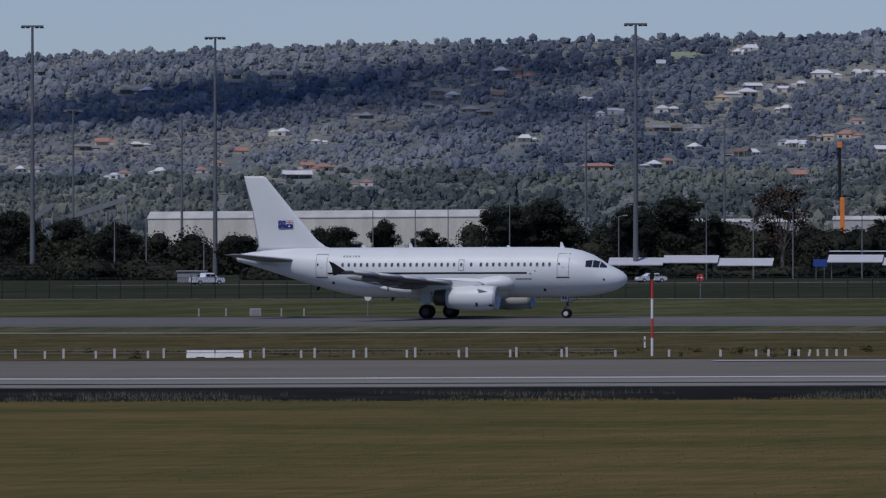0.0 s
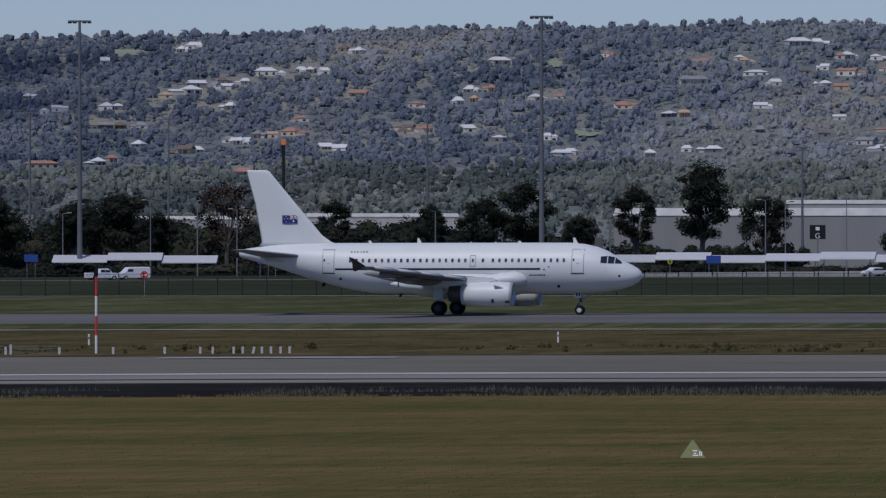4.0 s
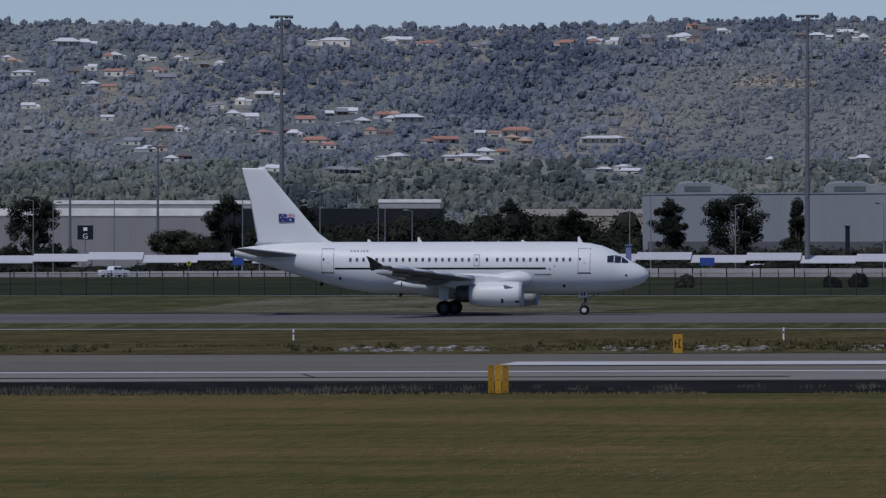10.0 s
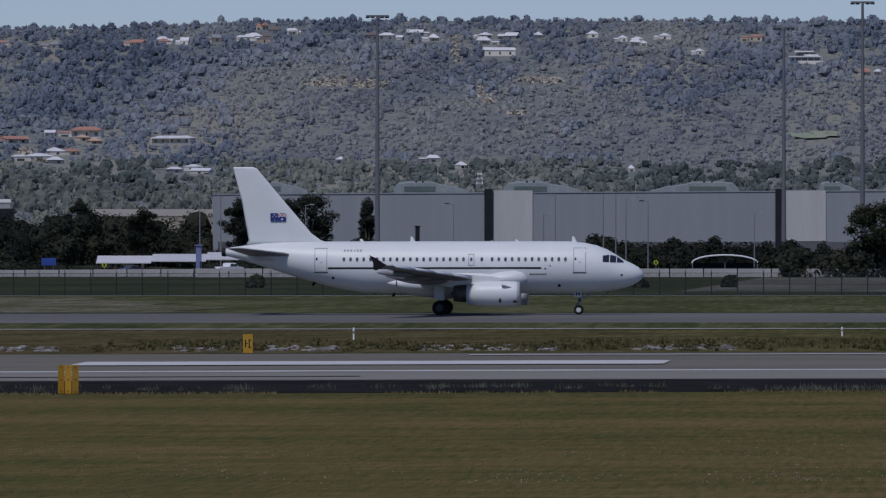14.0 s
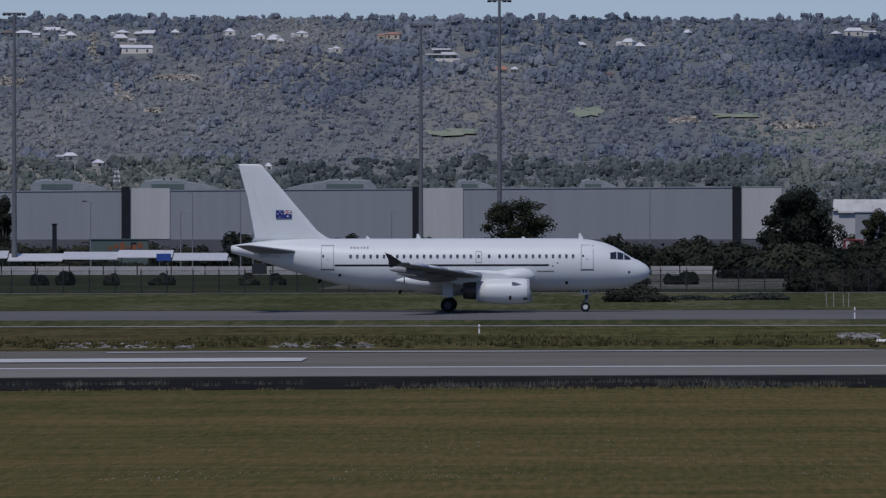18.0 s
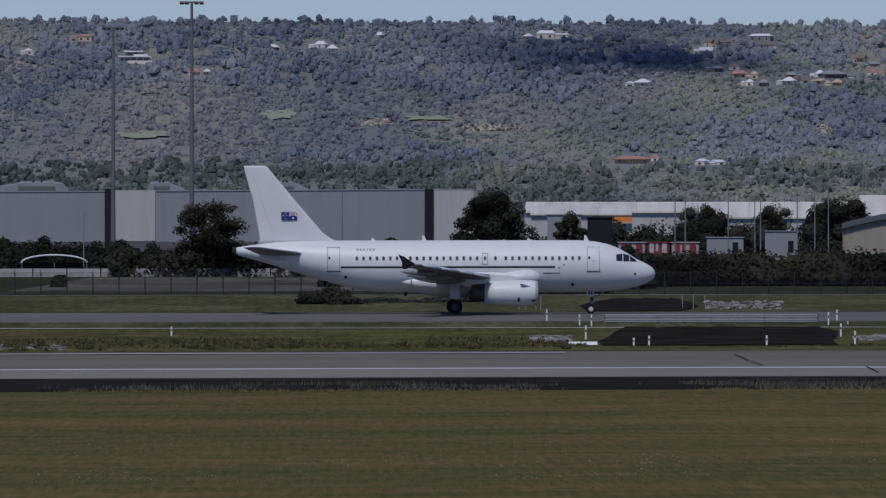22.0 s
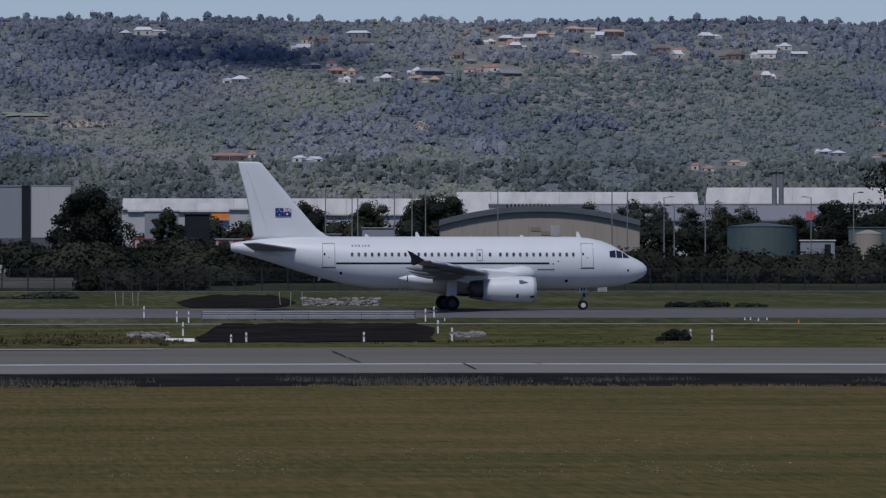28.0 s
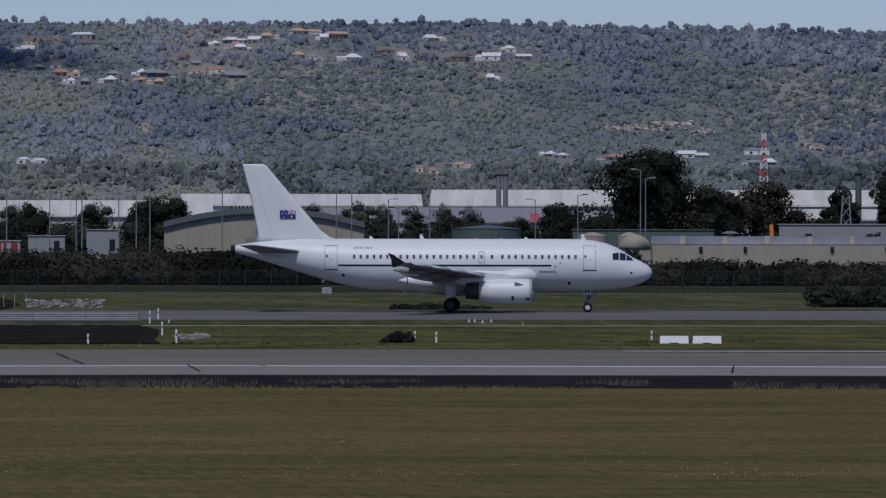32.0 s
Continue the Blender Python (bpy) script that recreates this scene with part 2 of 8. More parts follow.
ribbon("taxiway_line", 628.0, 630.2, -420, 400, LINE_WORN, 0.05, "thin pale line before the taxiway", "painted line")
ribbon("verge", 630.6, 649.6, -420, 400, GRASS_FAR, 0.03, "green grass strip before the taxiway", "grass")
ribbon("bank", 464, 626.5, -420, 400, BANK, 0.03, "rough brown and green grass bank between the strips", "grass", step=8)
ribbon("verge", 897, 2280, -900, 900, GRASS_DARK, 0.03, "dark green grass between the fence and the road", "grass")
ribbon("worn_verge", 960, 1320, 1140 * math.tan((3540 - U0) / F), 1140 * math.tan((4320 - U0) / F), DRY_VERGE, 0.06, "dry grey-brown ground between the fence and the shed", "ground")
ribbon("verge", 697, 893, -420, 400, GRASS_FAR, 0.03, "green verge grass behind the taxiway", "grass")


# ---------------------------------------------------------------- the airliner
WHITE = paint("white_aircraft_paint", ((0.60, 0.625, 0.605), (0.635, 0.66, 0.64), (0.665, 0.69, 0.67)), 0.45, scale=0.4, fine=20, spec=0.4)
GREY_WHITE = paint("grey_white_paint", ((0.52, 0.54, 0.53), (0.57, 0.59, 0.58)), 0.5, scale=2)
# wing grey, darkened so the colour also holds the shade of the undersides
WING_GREY = paint("shade_darkened_wing_paint", ((0.15, 0.158, 0.162), (0.20, 0.208, 0.212)), 0.5, scale=0.6, fine=12)
DARK_METAL = paint("dark_metal", ((0.022, 0.022, 0.024), (0.045, 0.045, 0.047)), 0.5, 0.1, scale=2)
HOT_METAL = paint("heat_browned_metal", ((0.030, 0.025, 0.022), (0.060, 0.050, 0.043), (0.10, 0.085, 0.075)), 0.5, 0.2, scale=1.5, fine=6)
BARE_METAL = paint("bare_metal", ((0.40, 0.41, 0.41), (0.50, 0.51, 0.51)), 0.4, 0.3, scale=2)
STEEL = paint("grey_steel", ((0.28, 0.29, 0.30), (0.36, 0.37, 0.38)), 0.5, 0.3, scale=1)
RUBBER = paint("black_rubber", ((0.012, 0.012, 0.013), (0.022, 0.022, 0.023)), 0.9, scale=6, spec=0.08)
BLACK = paint("black_paint", ((0.008, 0.008, 0.010), (0.014, 0.014, 0.016)), 0.6, scale=2, spec=0.15)
SEAM = paint("seam_grey", ((0.24, 0.25, 0.258), (0.31, 0.32, 0.328)), 0.6, scale=2)
PANE = glass("dark_window", (0.02, 0.024, 0.03))
FLAG_BLUE = paint("flag_blue", ((0.010, 0.020, 0.13), (0.014, 0.026, 0.16)), 0.5, scale=2)
FLAG_RED = paint("flag_red", ((0.42, 0.012, 0.02), (0.5, 0.018, 0.03)), 0.5, scale=2)
NOSE_D = 16.1   # metres from the nose tip back to the main wheels

# distance behind the nose, top, bottom, half width
SECTIONS = ((-0.15, 3.28, 3.18, 0.05), (-0.06, 3.54, 2.93, 0.33), (0.2, 3.81, 2.67, 0.62), (0.67, 4.09, 2.40, 0.95), (1.36, 4.41, 2.16, 1.27), (2.04, 4.85, 2.00, 1.48), (2.77, 5.28, 1.89, 1.66), (3.6, 5.60, 1.81, 1.80), (4.6, 5.82, 1.75, 1.91), (5.9, 5.93, 1.72, 1.975), (8.0, 5.94, 1.72, 1.975), (12.0, 5.94, 1.72, 1.975), (16.0, 5.94, 1.72, 1.975), (20.0, 5.94, 1.72, 1.975), (22.5, 5.94, 1.80, 1.95), (24.5, 5.94, 2.12, 1.86), (26.5, 5.93, 2.62, 1.68), (28.5, 5.90, 3.22, 1.42), (30.5, 5.80, 3.86, 1.06), (32.2, 5.62, 4.38, 0.70), (33.3, 5.46, 4.68, 0.44), (33.8, 5.36, 4.80, 0.30))


def hull(d):
    for s, t in zip(SECTIONS, SECTIONS[1:]):
        if d <= t[0]:
            k = (d - s[0]) / (t[0] - s[0])
            return tuple(s[i] + k * (t[i] - s[i]) for i in (1, 2, 3))
    return SECTIONS[-1][1:]


def skin(d, z, out=0.0):
    """The side of the hull facing the tripod (negative y), d metres behind the nose at height z."""
    top, bot, w = hull(d)
    c, r = (top + bot) / 2, (top - bot) / 2
    k = max(-0.999, min(0.999, (z - c) / r))
    return NOSE_D - d, -(w * math.sqrt(1 - k * k) + out), z


def patch(bm, d0, d1, z0, z1, out, n=1, m=2):
    """A panel that follows the hull's skin."""
    g = [[bm.verts.new(skin(d1 + (d0 - d1) * i / n, z0 + (z1 - z0) * j / m, out)) for i in range(n + 1)] for j in range(m + 1)]
    for j in range(m):
        for i in range(n):
            bm.faces.new((g[j][i], g[j][i + 1], g[j + 1][i + 1], g[j + 1][i]))
    return bm


def oval(d, z, rd, rz, out=0.018):
    """A rounded cabin window on the hull's skin."""
    bm = bmesh.new()
    ring = []
    for i in range(12):
        a, b = math.cos(math.pi * i / 6), math.sin(math.pi * i / 6)
        ring.append(bm.verts.new(skin(d - rd * math.copysign(abs(a) ** 0.6, a), z + rz * math.copysign(abs(b) ** 0.6, b), out)))
    bm.faces.new(ring)
    return bm


CABIN_PANE = paint("cabin_window", ((0.040, 0.044, 0.052), (0.085, 0.090, 0.100)), 0.25, scale=1.5, vary=0.6)


def mirror(bm):
    for v in bm.verts:
        v.co.y = -v.co.y
    bmesh.ops.reverse_faces(bm, faces=bm.faces)
    return bm


def loft(rings, close=True, caps=True):
    bm = bmesh.new()
    rows = [[bm.verts.new(p) for p in r] for r in rings]
    n = len(rows[0])
    for a, b in zip(rows, rows[1:]):
        for i in range(n if close else n - 1):
            bm.faces.new((a[i], a[(i + 1) % n], b[(i + 1) % n], b[i]))
    if caps:
        bm.faces.new(rows[0][::-1])
        bm.faces.new(rows[-1])
    bmesh.ops.recalc_face_normals(bm, faces=bm.faces)
    return bm


FOIL = ((0.0, 0.0), (0.02, 0.28), (0.10, 0.52), (0.3, 0.62), (0.6, 0.42), (0.96, 0.075), (1.0, 0.03), (0.96, -0.03), (0.6, -0.28), (0.3, -0.38), (0.10, -0.34), (0.02, -0.2))


def foil(d, chord, y, z, thick, upright=False):
    """A wing section: leading edge d behind the nose."""
    return [(NOSE_D - d - chord * a, y + (b * thick if upright else 0), z + (0 if upright else b * thick)) for a, b in FOIL]


TAIL_DARK = paint("sooty_exhaust_metal", ((0.018, 0.018, 0.020), (0.034, 0.034, 0.036)), 0.8, scale=2, spec=0.1)


def airliner():
    plane = thing("airliner", pose(0, 685, 0), "white twin-engined narrow-body airliner taxiing on its wheels", "airliner")
    rings = []
    for d, top, bot, w in SECTIONS:
        c, r = (top + bot) / 2, (top - bot) / 2
        rings.append([(NOSE_D - d, w * math.sin(k), c + r * math.cos(k)) for k in (2 * math.pi * i / 40 for i in range(40))])
    body = part("fuselage", loft(rings), WHITE, plane, "plain white fuselage", True)
    # belly fairing
    rings = []
    for d, w, h in ((9.0, 0.25, 0.12), (9.5, 1.2, 0.62), (10.2, 1.85, 0.98), (11.2, 2.2, 1.18), (13, 2.36, 1.3), (16.5, 2.36, 1.3), (18.2, 2.1, 1.12), (19.6, 1.4, 0.75), (20.8, 0.4, 0.2)):
        rings.append([(NOSE_D - d, w * math.sin(k), 2.62 + h * math.cos(k)) for k in (2 * math.pi * i / 24 for i in range(24))])
    part("belly_fairing", loft(rings), WHITE, plane, "bulged white belly fairing", True)
    part("exhaust", tubed((NOSE_D - 33.72, 0, 5.08), (NOSE_D - 34.05, 0, 5.08), 0.36, 0.33, 16), TAIL_DARK, plane, "dark tail exhaust")
    # fin
    fin = part("fin", loft([foil(24.9, 7.2, 0, 5.7, 0.16, True), foil(26.0, 5.85, 0, 6.05, 0.26, True), foil(26.75, 5.22, 0, 6.6, 0.31, True), foil(29.0, 3.43, 0, 9.25, 0.25, True), foil(30.98, 2.08, 0, 11.62, 0.17, True), foil(31.17, 1.92, 0, 11.86, 0.14, True), foil(31.45, 1.68, 0, 11.98, 0.09, True)]), WHITE, plane, "tall swept white fin", True)
    bm = bmesh.new()
    for z0, z1, d0, d1 in ((6.1, 11.4, 30.60, 32.38),):
        c = [bm.verts.new((NOSE_D - d, -0.13, z)) for d, z in ((d0 - 0.012, z0), (d0 + 0.012, z0), (d1 + 0.012, z1), (d1 - 0.012, z1))]
        bm.faces.new(c)
    part("rudder_seam", bm, WHITE, fin)
    # flag on the fin
    flag = part("flag", boxed(NOSE_D - 30.08, NOSE_D - 28.80, -0.190, -0.176, 7.58, 8.24), FLAG_BLUE, fin, "blue ensign with white stars and a crossed corner")
    bm = bmesh.new()
    q = NOSE_D - 29.44
    for p0, p1 in (((q, 7.92), (NOSE_D - 28.80, 8.24)), ((q, 8.24), (NOSE_D - 28.80, 7.92))):
        a, b = Vector((p0[0], -0.194, p0[1])), Vector((p1[0], -0.194, p1[1]))
        w = Vector((0, 0, 0.035))
        bm.faces.new([bm.verts.new(c) for c in (a - w, b - w, b + w, a + w)])
    for x0, x1, z0, z1 in ((q + 0.26, q + 0.38, 7.92, 8.24), (q, q + 0.64, 8.03, 8.13)):
        bm.faces.new([bm.verts.new((x, -0.197, z)) for x, z in ((x0, z0), (x1, z0), (x1, z1), (x0, z1))])
    part("white_cross", bm, LINE, flag, "white cross")
    bm = bmesh.new()
    for x0, x1, z0, z1 in ((q + 0.29, q + 0.35, 7.92, 8.24), (q, q + 0.64, 8.055, 8.105)):
        bm.faces.new([bm.verts.new((x, -0.200, z)) for x, z in ((x0, z0), (x1, z0), (x1, z1), (x0, z1))])
    part("red_cross", bm, FLAG_RED, flag, "red cross")
    for sx, sz, r in ((q + 0.32, 7.75, 0.10), (q - 0.32, 8.12, 0.055), (q - 0.46, 7.95, 0.055), (q - 0.18, 7.97, 0.055), (q - 0.30, 7.68, 0.055)):
        bm = bmesh.new()
        ring = []
        for i in range(14):
            rr = r if i % 2 == 0 else r * 0.5
            ring.append(bm.verts.new((sx + rr * math.sin(math.pi * i / 7), -0.196, sz + rr * math.cos(math.pi * i / 7))))
        bm.faces.new(ring)
        part("star", bm, LINE, flag)
    # tailplanes, wings
    for side in (1, -1):
        def put(name, bm, mat, parent, label="", smooth=False):
            return part(name, mirror(bm) if side < 0 else bm, mat, parent, label, smooth)
        y = -1
        tail = put("tailplane", loft([foil(27.9, 3.9, -0.6, 4.78, 0.36), foil(28.6, 3.5, -1.6, 4.9, 0.32), foil(31.75, 1.35, -6.0, 5.36, 0.16), foil(31.98, 1.1, -6.22, 5.38, 0.05)]), WING_GREY, plane, "grey swept tailplane", True)
        put("root_plate", loft([[(NOSE_D - d, -yy, z) for d, z in ((28.0, 4.55), (31.4, 4.62), (31.3, 4.42), (28.6, 4.30))] for yy in (0.4, 1.16)]), GREY_WHITE, tail, "grey plate at the tailplane root")
        wing = put("wing", loft([foil(10.5, 7.0, -1.0, 2.50, 0.85), foil(11.1, 6.3, -2.0, 2.60, 0.80), foil(13.55, 3.85, -6.4, 3.02, 0.48), foil(16.3, 2.65, -11.9, 3.52, 0.28), foil(19.05, 1.55, -16.7, 3.98, 0.16), foil(19.3, 1.3, -17.0, 4.0, 0.08)]), WING_GREY, plane, "grey swept wing", True)
        # wing-tip fence
        bm = bmesh.new()
        pts = ((NOSE_D - 19.45, 4.08), (NOSE_D - 20.35, 4.66), (NOSE_D - 20.80, 4.84), (NOSE_D - 20.52, 4.25), (NOSE_D - 20.50, 3.98), (NOSE_D - 20.42, 3.66), (NOSE_D - 20.2, 3.66))
        a = [bm.verts.new((x, -17.03, z)) for x, z in pts]
        b = [bm.verts.new((x, -17.11, z)) for x, z in pts]
        bm.faces.new(a)
        bm.faces.new(b[::-1])
        for i in range(len(pts)):
            bm.faces.new((a[i], b[i], b[(i + 1) % len(pts)], a[(i + 1) % len(pts)]))
        bmesh.ops.recalc_face_normals(bm, faces=bm.faces)
        put("wingtip_fence", bm, BLACK, wing, "dark arrow-shaped wing-tip fence")
        for fy, fd, fl, fz, fr in ((3.1, 15.6, 4.75, 2.40, 0.50), (6.6, 15.3, 4.2, 2.72, 0.36), (9.7, 16.4, 3.7, 2.98, 0.32), (12.6, 17.6, 3.0, 3.28, 0.27)):
            rings = []
            for k, w in ((0, 0.1), (0.15, 0.7), (0.4, 1.0), (0.7, 0.8), (0.9, 0.4), (1, 0.05)):
                rings.append([(NOSE_D - fd - fl * k, -fy + 0.6 * w * fr * math.sin(q), fz + 0.18 * k + w * fr * math.cos(q)) for q in (2 * math.pi * i / 10 for i in range(10))])
            put("flap_fairing", loft(rings), WHITE if fy < 4 else WING_GREY, wing, "tapered flap-track fairing", True)
        put("band", tubed((NOSE_D - 19.66, -3.1, 2.56), (NOSE_D - 19.60, -3.1, 2.56), 0.26, n=14), BLACK, wing, "thin black band")
        bm = bmesh.new()
        for y0, y1, d0, d1, z0, z1 in ((2.1, 6.3, 16.6, 17.0, 2.55, 2.93), (6.5, 12.6, 16.75, 18.4, 2.97, 3.5)):
            a = [bm.verts.new(p) for p in ((NOSE_D - d0, -y0, z0), (NOSE_D - d1, -y1, z1), (NOSE_D - d1 - 0.75, -y1, z1 - 0.13), (NOSE_D - d0 - 0.95, -y0, z0 - 0.18))]
            b = [bm.verts.new(v.co + Vector((0, 0, -0.09))) for v in a]
            bm.faces.new(a[::-1]), bm.faces.new(b)
            for i in range(4):
                bm.faces.new((a[i], a[(i + 1) % 4], b[(i + 1) % 4], b[i]))
        bmesh.ops.recalc_face_normals(bm, faces=bm.faces)
        put("flap", bm, WING_GREY, wing, "grey trailing-edge flap")
        # engine
        ey, ez = -5.75, 1.71
        eng = put("engine", loft([[(NOSE_D - d, ey + r * math.sin(q), ez + dz + r * math.cos(q)) for q in (2 * math.pi * i / 28 for i in range(28))] for d, r, dz in ((10.3, 0.78, 0), (9.65, 0.82, 0), (9.50, 0.90, 0), (9.58, 0.965, 0), (10.0, 1.02, 0), (10.8, 1.055, -0.01), (11.8, 1.04, -0.01), (12.9, 0.955, 0.0), (13.78, 0.835, 0.02), (13.76, 0.78, 0.02), (12.9, 0.74, 0.02))], caps=False), WHITE, plane, "white engine nacelle", True)
        put("inlet_lip", loft([[(NOSE_D - d, ey + r * math.sin(q), ez + r * math.cos(q)) for q in (2 * math.pi * i / 28 for i in range(28))] for d, r in ((9.75, 0.81), (9.54, 0.855), (9.475, 0.905), (9.53, 0.960), (9.72, 0.998))], caps=False), BARE_METAL, eng, "bare metal inlet lip", True)
        put("fan", loft([[(NOSE_D - d, ey + r * math.sin(q), ez + r * math.cos(q)) for q in (2 * math.pi * i / 20 for i in range(20))] for d, r in ((10.35, 0.78), (10.3, 0.3), (10.0, 0.12), (9.85, 0.02))]), DARK_METAL, eng, "dark fan with a spinner", True)
        put("core_nozzle", loft([[(NOSE_D - d, ey + r * math.sin(q), ez + 0.05 + r * math.cos(q)) for q in (2 * math.pi * i / 20 for i in range(20))] for d, r in ((12.95, 0.72), (13.9, 0.715), (14.4, 0.69), (14.84, 0.64), (14.82, 0.57), (14.2, 0.50))], caps=False), HOT_METAL, eng, "dark core nozzle", True)
        put("nozzle_cone", loft([[(NOSE_D - d, ey + r * math.sin(q), ez + 0.05 + r * math.cos(q)) for q in (2 * math.pi * i / 14 for i in range(14))] for d, r in ((13.9, 0.40), (14.75, 0.26), (15.1, 0.05))]), DARK_METAL, eng, "", True)
        rings = []
        for d, z0, z1, w in ((10.9, 2.86, 2.95, 0.05), (11.8, 2.7, 3.12, 0.16), (13.4, 2.4, 3.16, 0.2), (15.0, 2.2, 2.95, 0.16), (16.2, 2.5, 2.85, 0.05)):
            rings.append([(NOSE_D - d, ey + a * w, z) for a, z in ((-1, z0), (1, z0), (1, z1), (-1, z1))])
        put("pylon", loft(rings), WHITE, eng, "white engine pylon")
        bm = bmesh.new()
        q = [bm.verts.new(p) for p in ((NOSE_D - 10.1, ey - 0.88, ez + 0.50), (NOSE_D - 10.9, ey - 0.88, ez + 0.52), (NOSE_D - 10.95, ey - 1.16, ez + 0.74), (NOSE_D - 10.72, ey - 1.16, ez + 0.72))]
        w = [bm.verts.new(v.co + Vector((0, 0.01, 0.04))) for v in q]
        bm.faces.new(q), bm.faces.new(w[::-1])
        for i in range(4):
            bm.faces.new((q[i], w[i], w[(i + 1) % 4], q[(i + 1) % 4]))
        bmesh.ops.recalc_face_normals(bm, faces=bm.faces)
        put("strake", bm, WHITE, eng, "small white strake")
        # smooth bulge where the wing's leading edge meets the body, and the slats along it
        rings = []
        for d, w, h, z in ((9.1, 0.10, 0.10, 2.85), (9.25, 0.45, 0.36, 2.88), (9.6, 0.78, 0.60, 2.92), (10.2, 0.98, 0.72, 2.92), (11.2, 1.0, 0.66, 2.86), (12.6, 0.8, 0.45, 2.78), (14.0, 0.3, 0.15, 2.7)):
            rings.append([(NOSE_D - d, -1.55 + w * math.sin(q), z + h * math.cos(q)) for q in (2 * math.pi * i / 20 for i in range(20))])
        put("root_fairing", loft(rings), WHITE, wing, "rounded white wing-root fairing", True)
        for y0, y1, d0, d1, z0, z1 in ((2.3, 5.0, 11.05, 12.55, 2.62, 2.87), (6.5, 9.0, 13.40, 14.64, 3.02, 3.25), (9.05, 11.6, 14.66, 15.94, 3.255, 3.49), (11.65, 14.1, 15.96, 17.34, 3.495, 3.72), (14.15, 16.5, 17.37, 18.72, 3.725, 3.95)):
            put("slat", loft([[(NOSE_D - d + 0.14, -y, z - 0.07), (NOSE_D - d - 0.05, -y, z + 0.06), (NOSE_D - d - 0.42, -y, z + 0.19), (NOSE_D - d - 0.40, -y, z + 0.155), (NOSE_D - d - 0.1, -y, z - 0.02), (NOSE_D - d - 0.02, -y, z - 0.12)] for y, d, z in ((y0, d0, z0), (y1, d1, z1))]), GREY_WHITE, wing, "pale grey leading-edge slat", True)
        for d0, d1, z0, z1 in ((11.15, 10.97, 1.02, 1.38), (10.02, 9.72, 1.02, 1.18)):
            r = 1.045
            yy = ey - math.sqrt(max(0.01, r * r - (ez - 0.02 - (z0 + z1) / 2) ** 2))
            put("vent", boxed(NOSE_D - d0, NOSE_D - d1, yy - 0.06, yy + 0.1, z0, z1), BLACK, eng, "small black vent")
        # main gear
        gear = put("main_gear", tube(tubed((0.0, -3.795, 0.58), (0.12, -3.6, 2.7), 0.13, 0.16, 10), (0.0, -4.3, 0.58), (0.0, -3.29, 0.58), 0.09), STEEL, plane, "grey main landing gear leg")
        put("side_brace", tubed((0.05, -3.7, 1.5), (0.1, -2.2, 2.5), 0.06), STEEL, gear)
        put("gear_door", boxed(-0.42, 0.40, -4.10, -4.04, 1.25, 2.75, 0.02), WHITE, gear, "white gear door")
        for wy in (-4.26, -3.33):
            wheel(plane, "main_wheel", (0, wy * side * 1.0 if side > 0 else -wy, 0.585), 0.585, 0.40)
    nose_gear = part("nose_gear", tube(tubed((NOSE_D - 5.07, 0, 0.38), (NOSE_D - 4.85, 0, 2.1), 0.08, 0.10, 10), (NOSE_D - 5.07, -0.3, 0.38), (NOSE_D - 5.07, 0.3, 0.38), 0.06), STEEL, plane, "grey nose landing gear leg")
    part("drag_brace", tubed((NOSE_D - 4.97, 0, 1.15), (NOSE_D - 3.7, 0, 1.95), 0.05), STEEL, nose_gear)
    part("torque_link", tube(tubed((NOSE_D - 5.07, 0, 0.5), (NOSE_D - 5.32, 0, 0.78), 0.035), (NOSE_D - 5.32, 0, 0.78), (NOSE_D - 5.0, 0, 1.05), 0.035), DARK_METAL, nose_gear, "dark folding link")
    part("steering_collar", tubed((NOSE_D - 4.99, 0, 1.05), (NOSE_D - 4.95, 0, 1.35), 0.14, 0.14, 12), DARK_METAL, nose_gear)
    part("gear_lamp", tubed((NOSE_D - 4.93, 0, 1.22), (NOSE_D - 4.80, 0, 1.22), 0.11, 0.13, 10), BARE_METAL, nose_gear)
    door = part("gear_door", boxed(NOSE_D - 5.42, NOSE_D - 4.84, -0.52, -0.49, 1.42, 1.92, 0.01), GREY_WHITE, nose_gear, "white nose gear door with two dark marks")
    for k in (0, 1):
        part("mark", boxed(NOSE_D - 5.30 + 0.22 * k, NOSE_D - 5.16 + 0.22 * k, -0.528, -0.522, 1.56, 1.80), BLACK, door)
    for wy in (-0.26, 0.26):
        wheel(plane, "nose_wheel", (NOSE_D - 5.07, wy, 0.385), 0.385, 0.22)
    # cabin windows on both sides, doors, stripe
    for side in (1, -1):
        def side_part(name, bm, mat, parent, label=""):
            return part(name, mirror(bm) if side < 0 else bm, mat, parent, label)
        for d in [6.05 + 0.5385 * i for i in range(12)] + [12.81] + [14.29 + 0.5385 * i for i in range(19)]:
            side_part("window_frame", oval(d, 4.485, 0.135, 0.195, 0.012), GREY_WHITE, body)
            side_part("window", oval(d, 4.485, 0.105, 0.160), CABIN_PANE, body)
        for name, d0, d1, z0, z1 in (("door", 4.40, 5.42, 3.42, 5.42), ("door", 25.35, 26.38, 3.46, 5.42), ("exit_hatch", 13.42, 13.90, 3.98, 4.92)):
            bm = bmesh.new()
            w = 0.05
            for a, b, c, e in ((d0, d1, z1 - w, z1), (d0, d1, z0, z0 + w), (d0, d0 + w, z0 + w, z1 - w), (d1 - w, d1, z0 + w, z1 - w)):
                patch(bm, a, b, c, e, 0.022, 1, 4)
            dr = side_part(name, bm, SEAM, body, "closed door outlined by a grey seam")
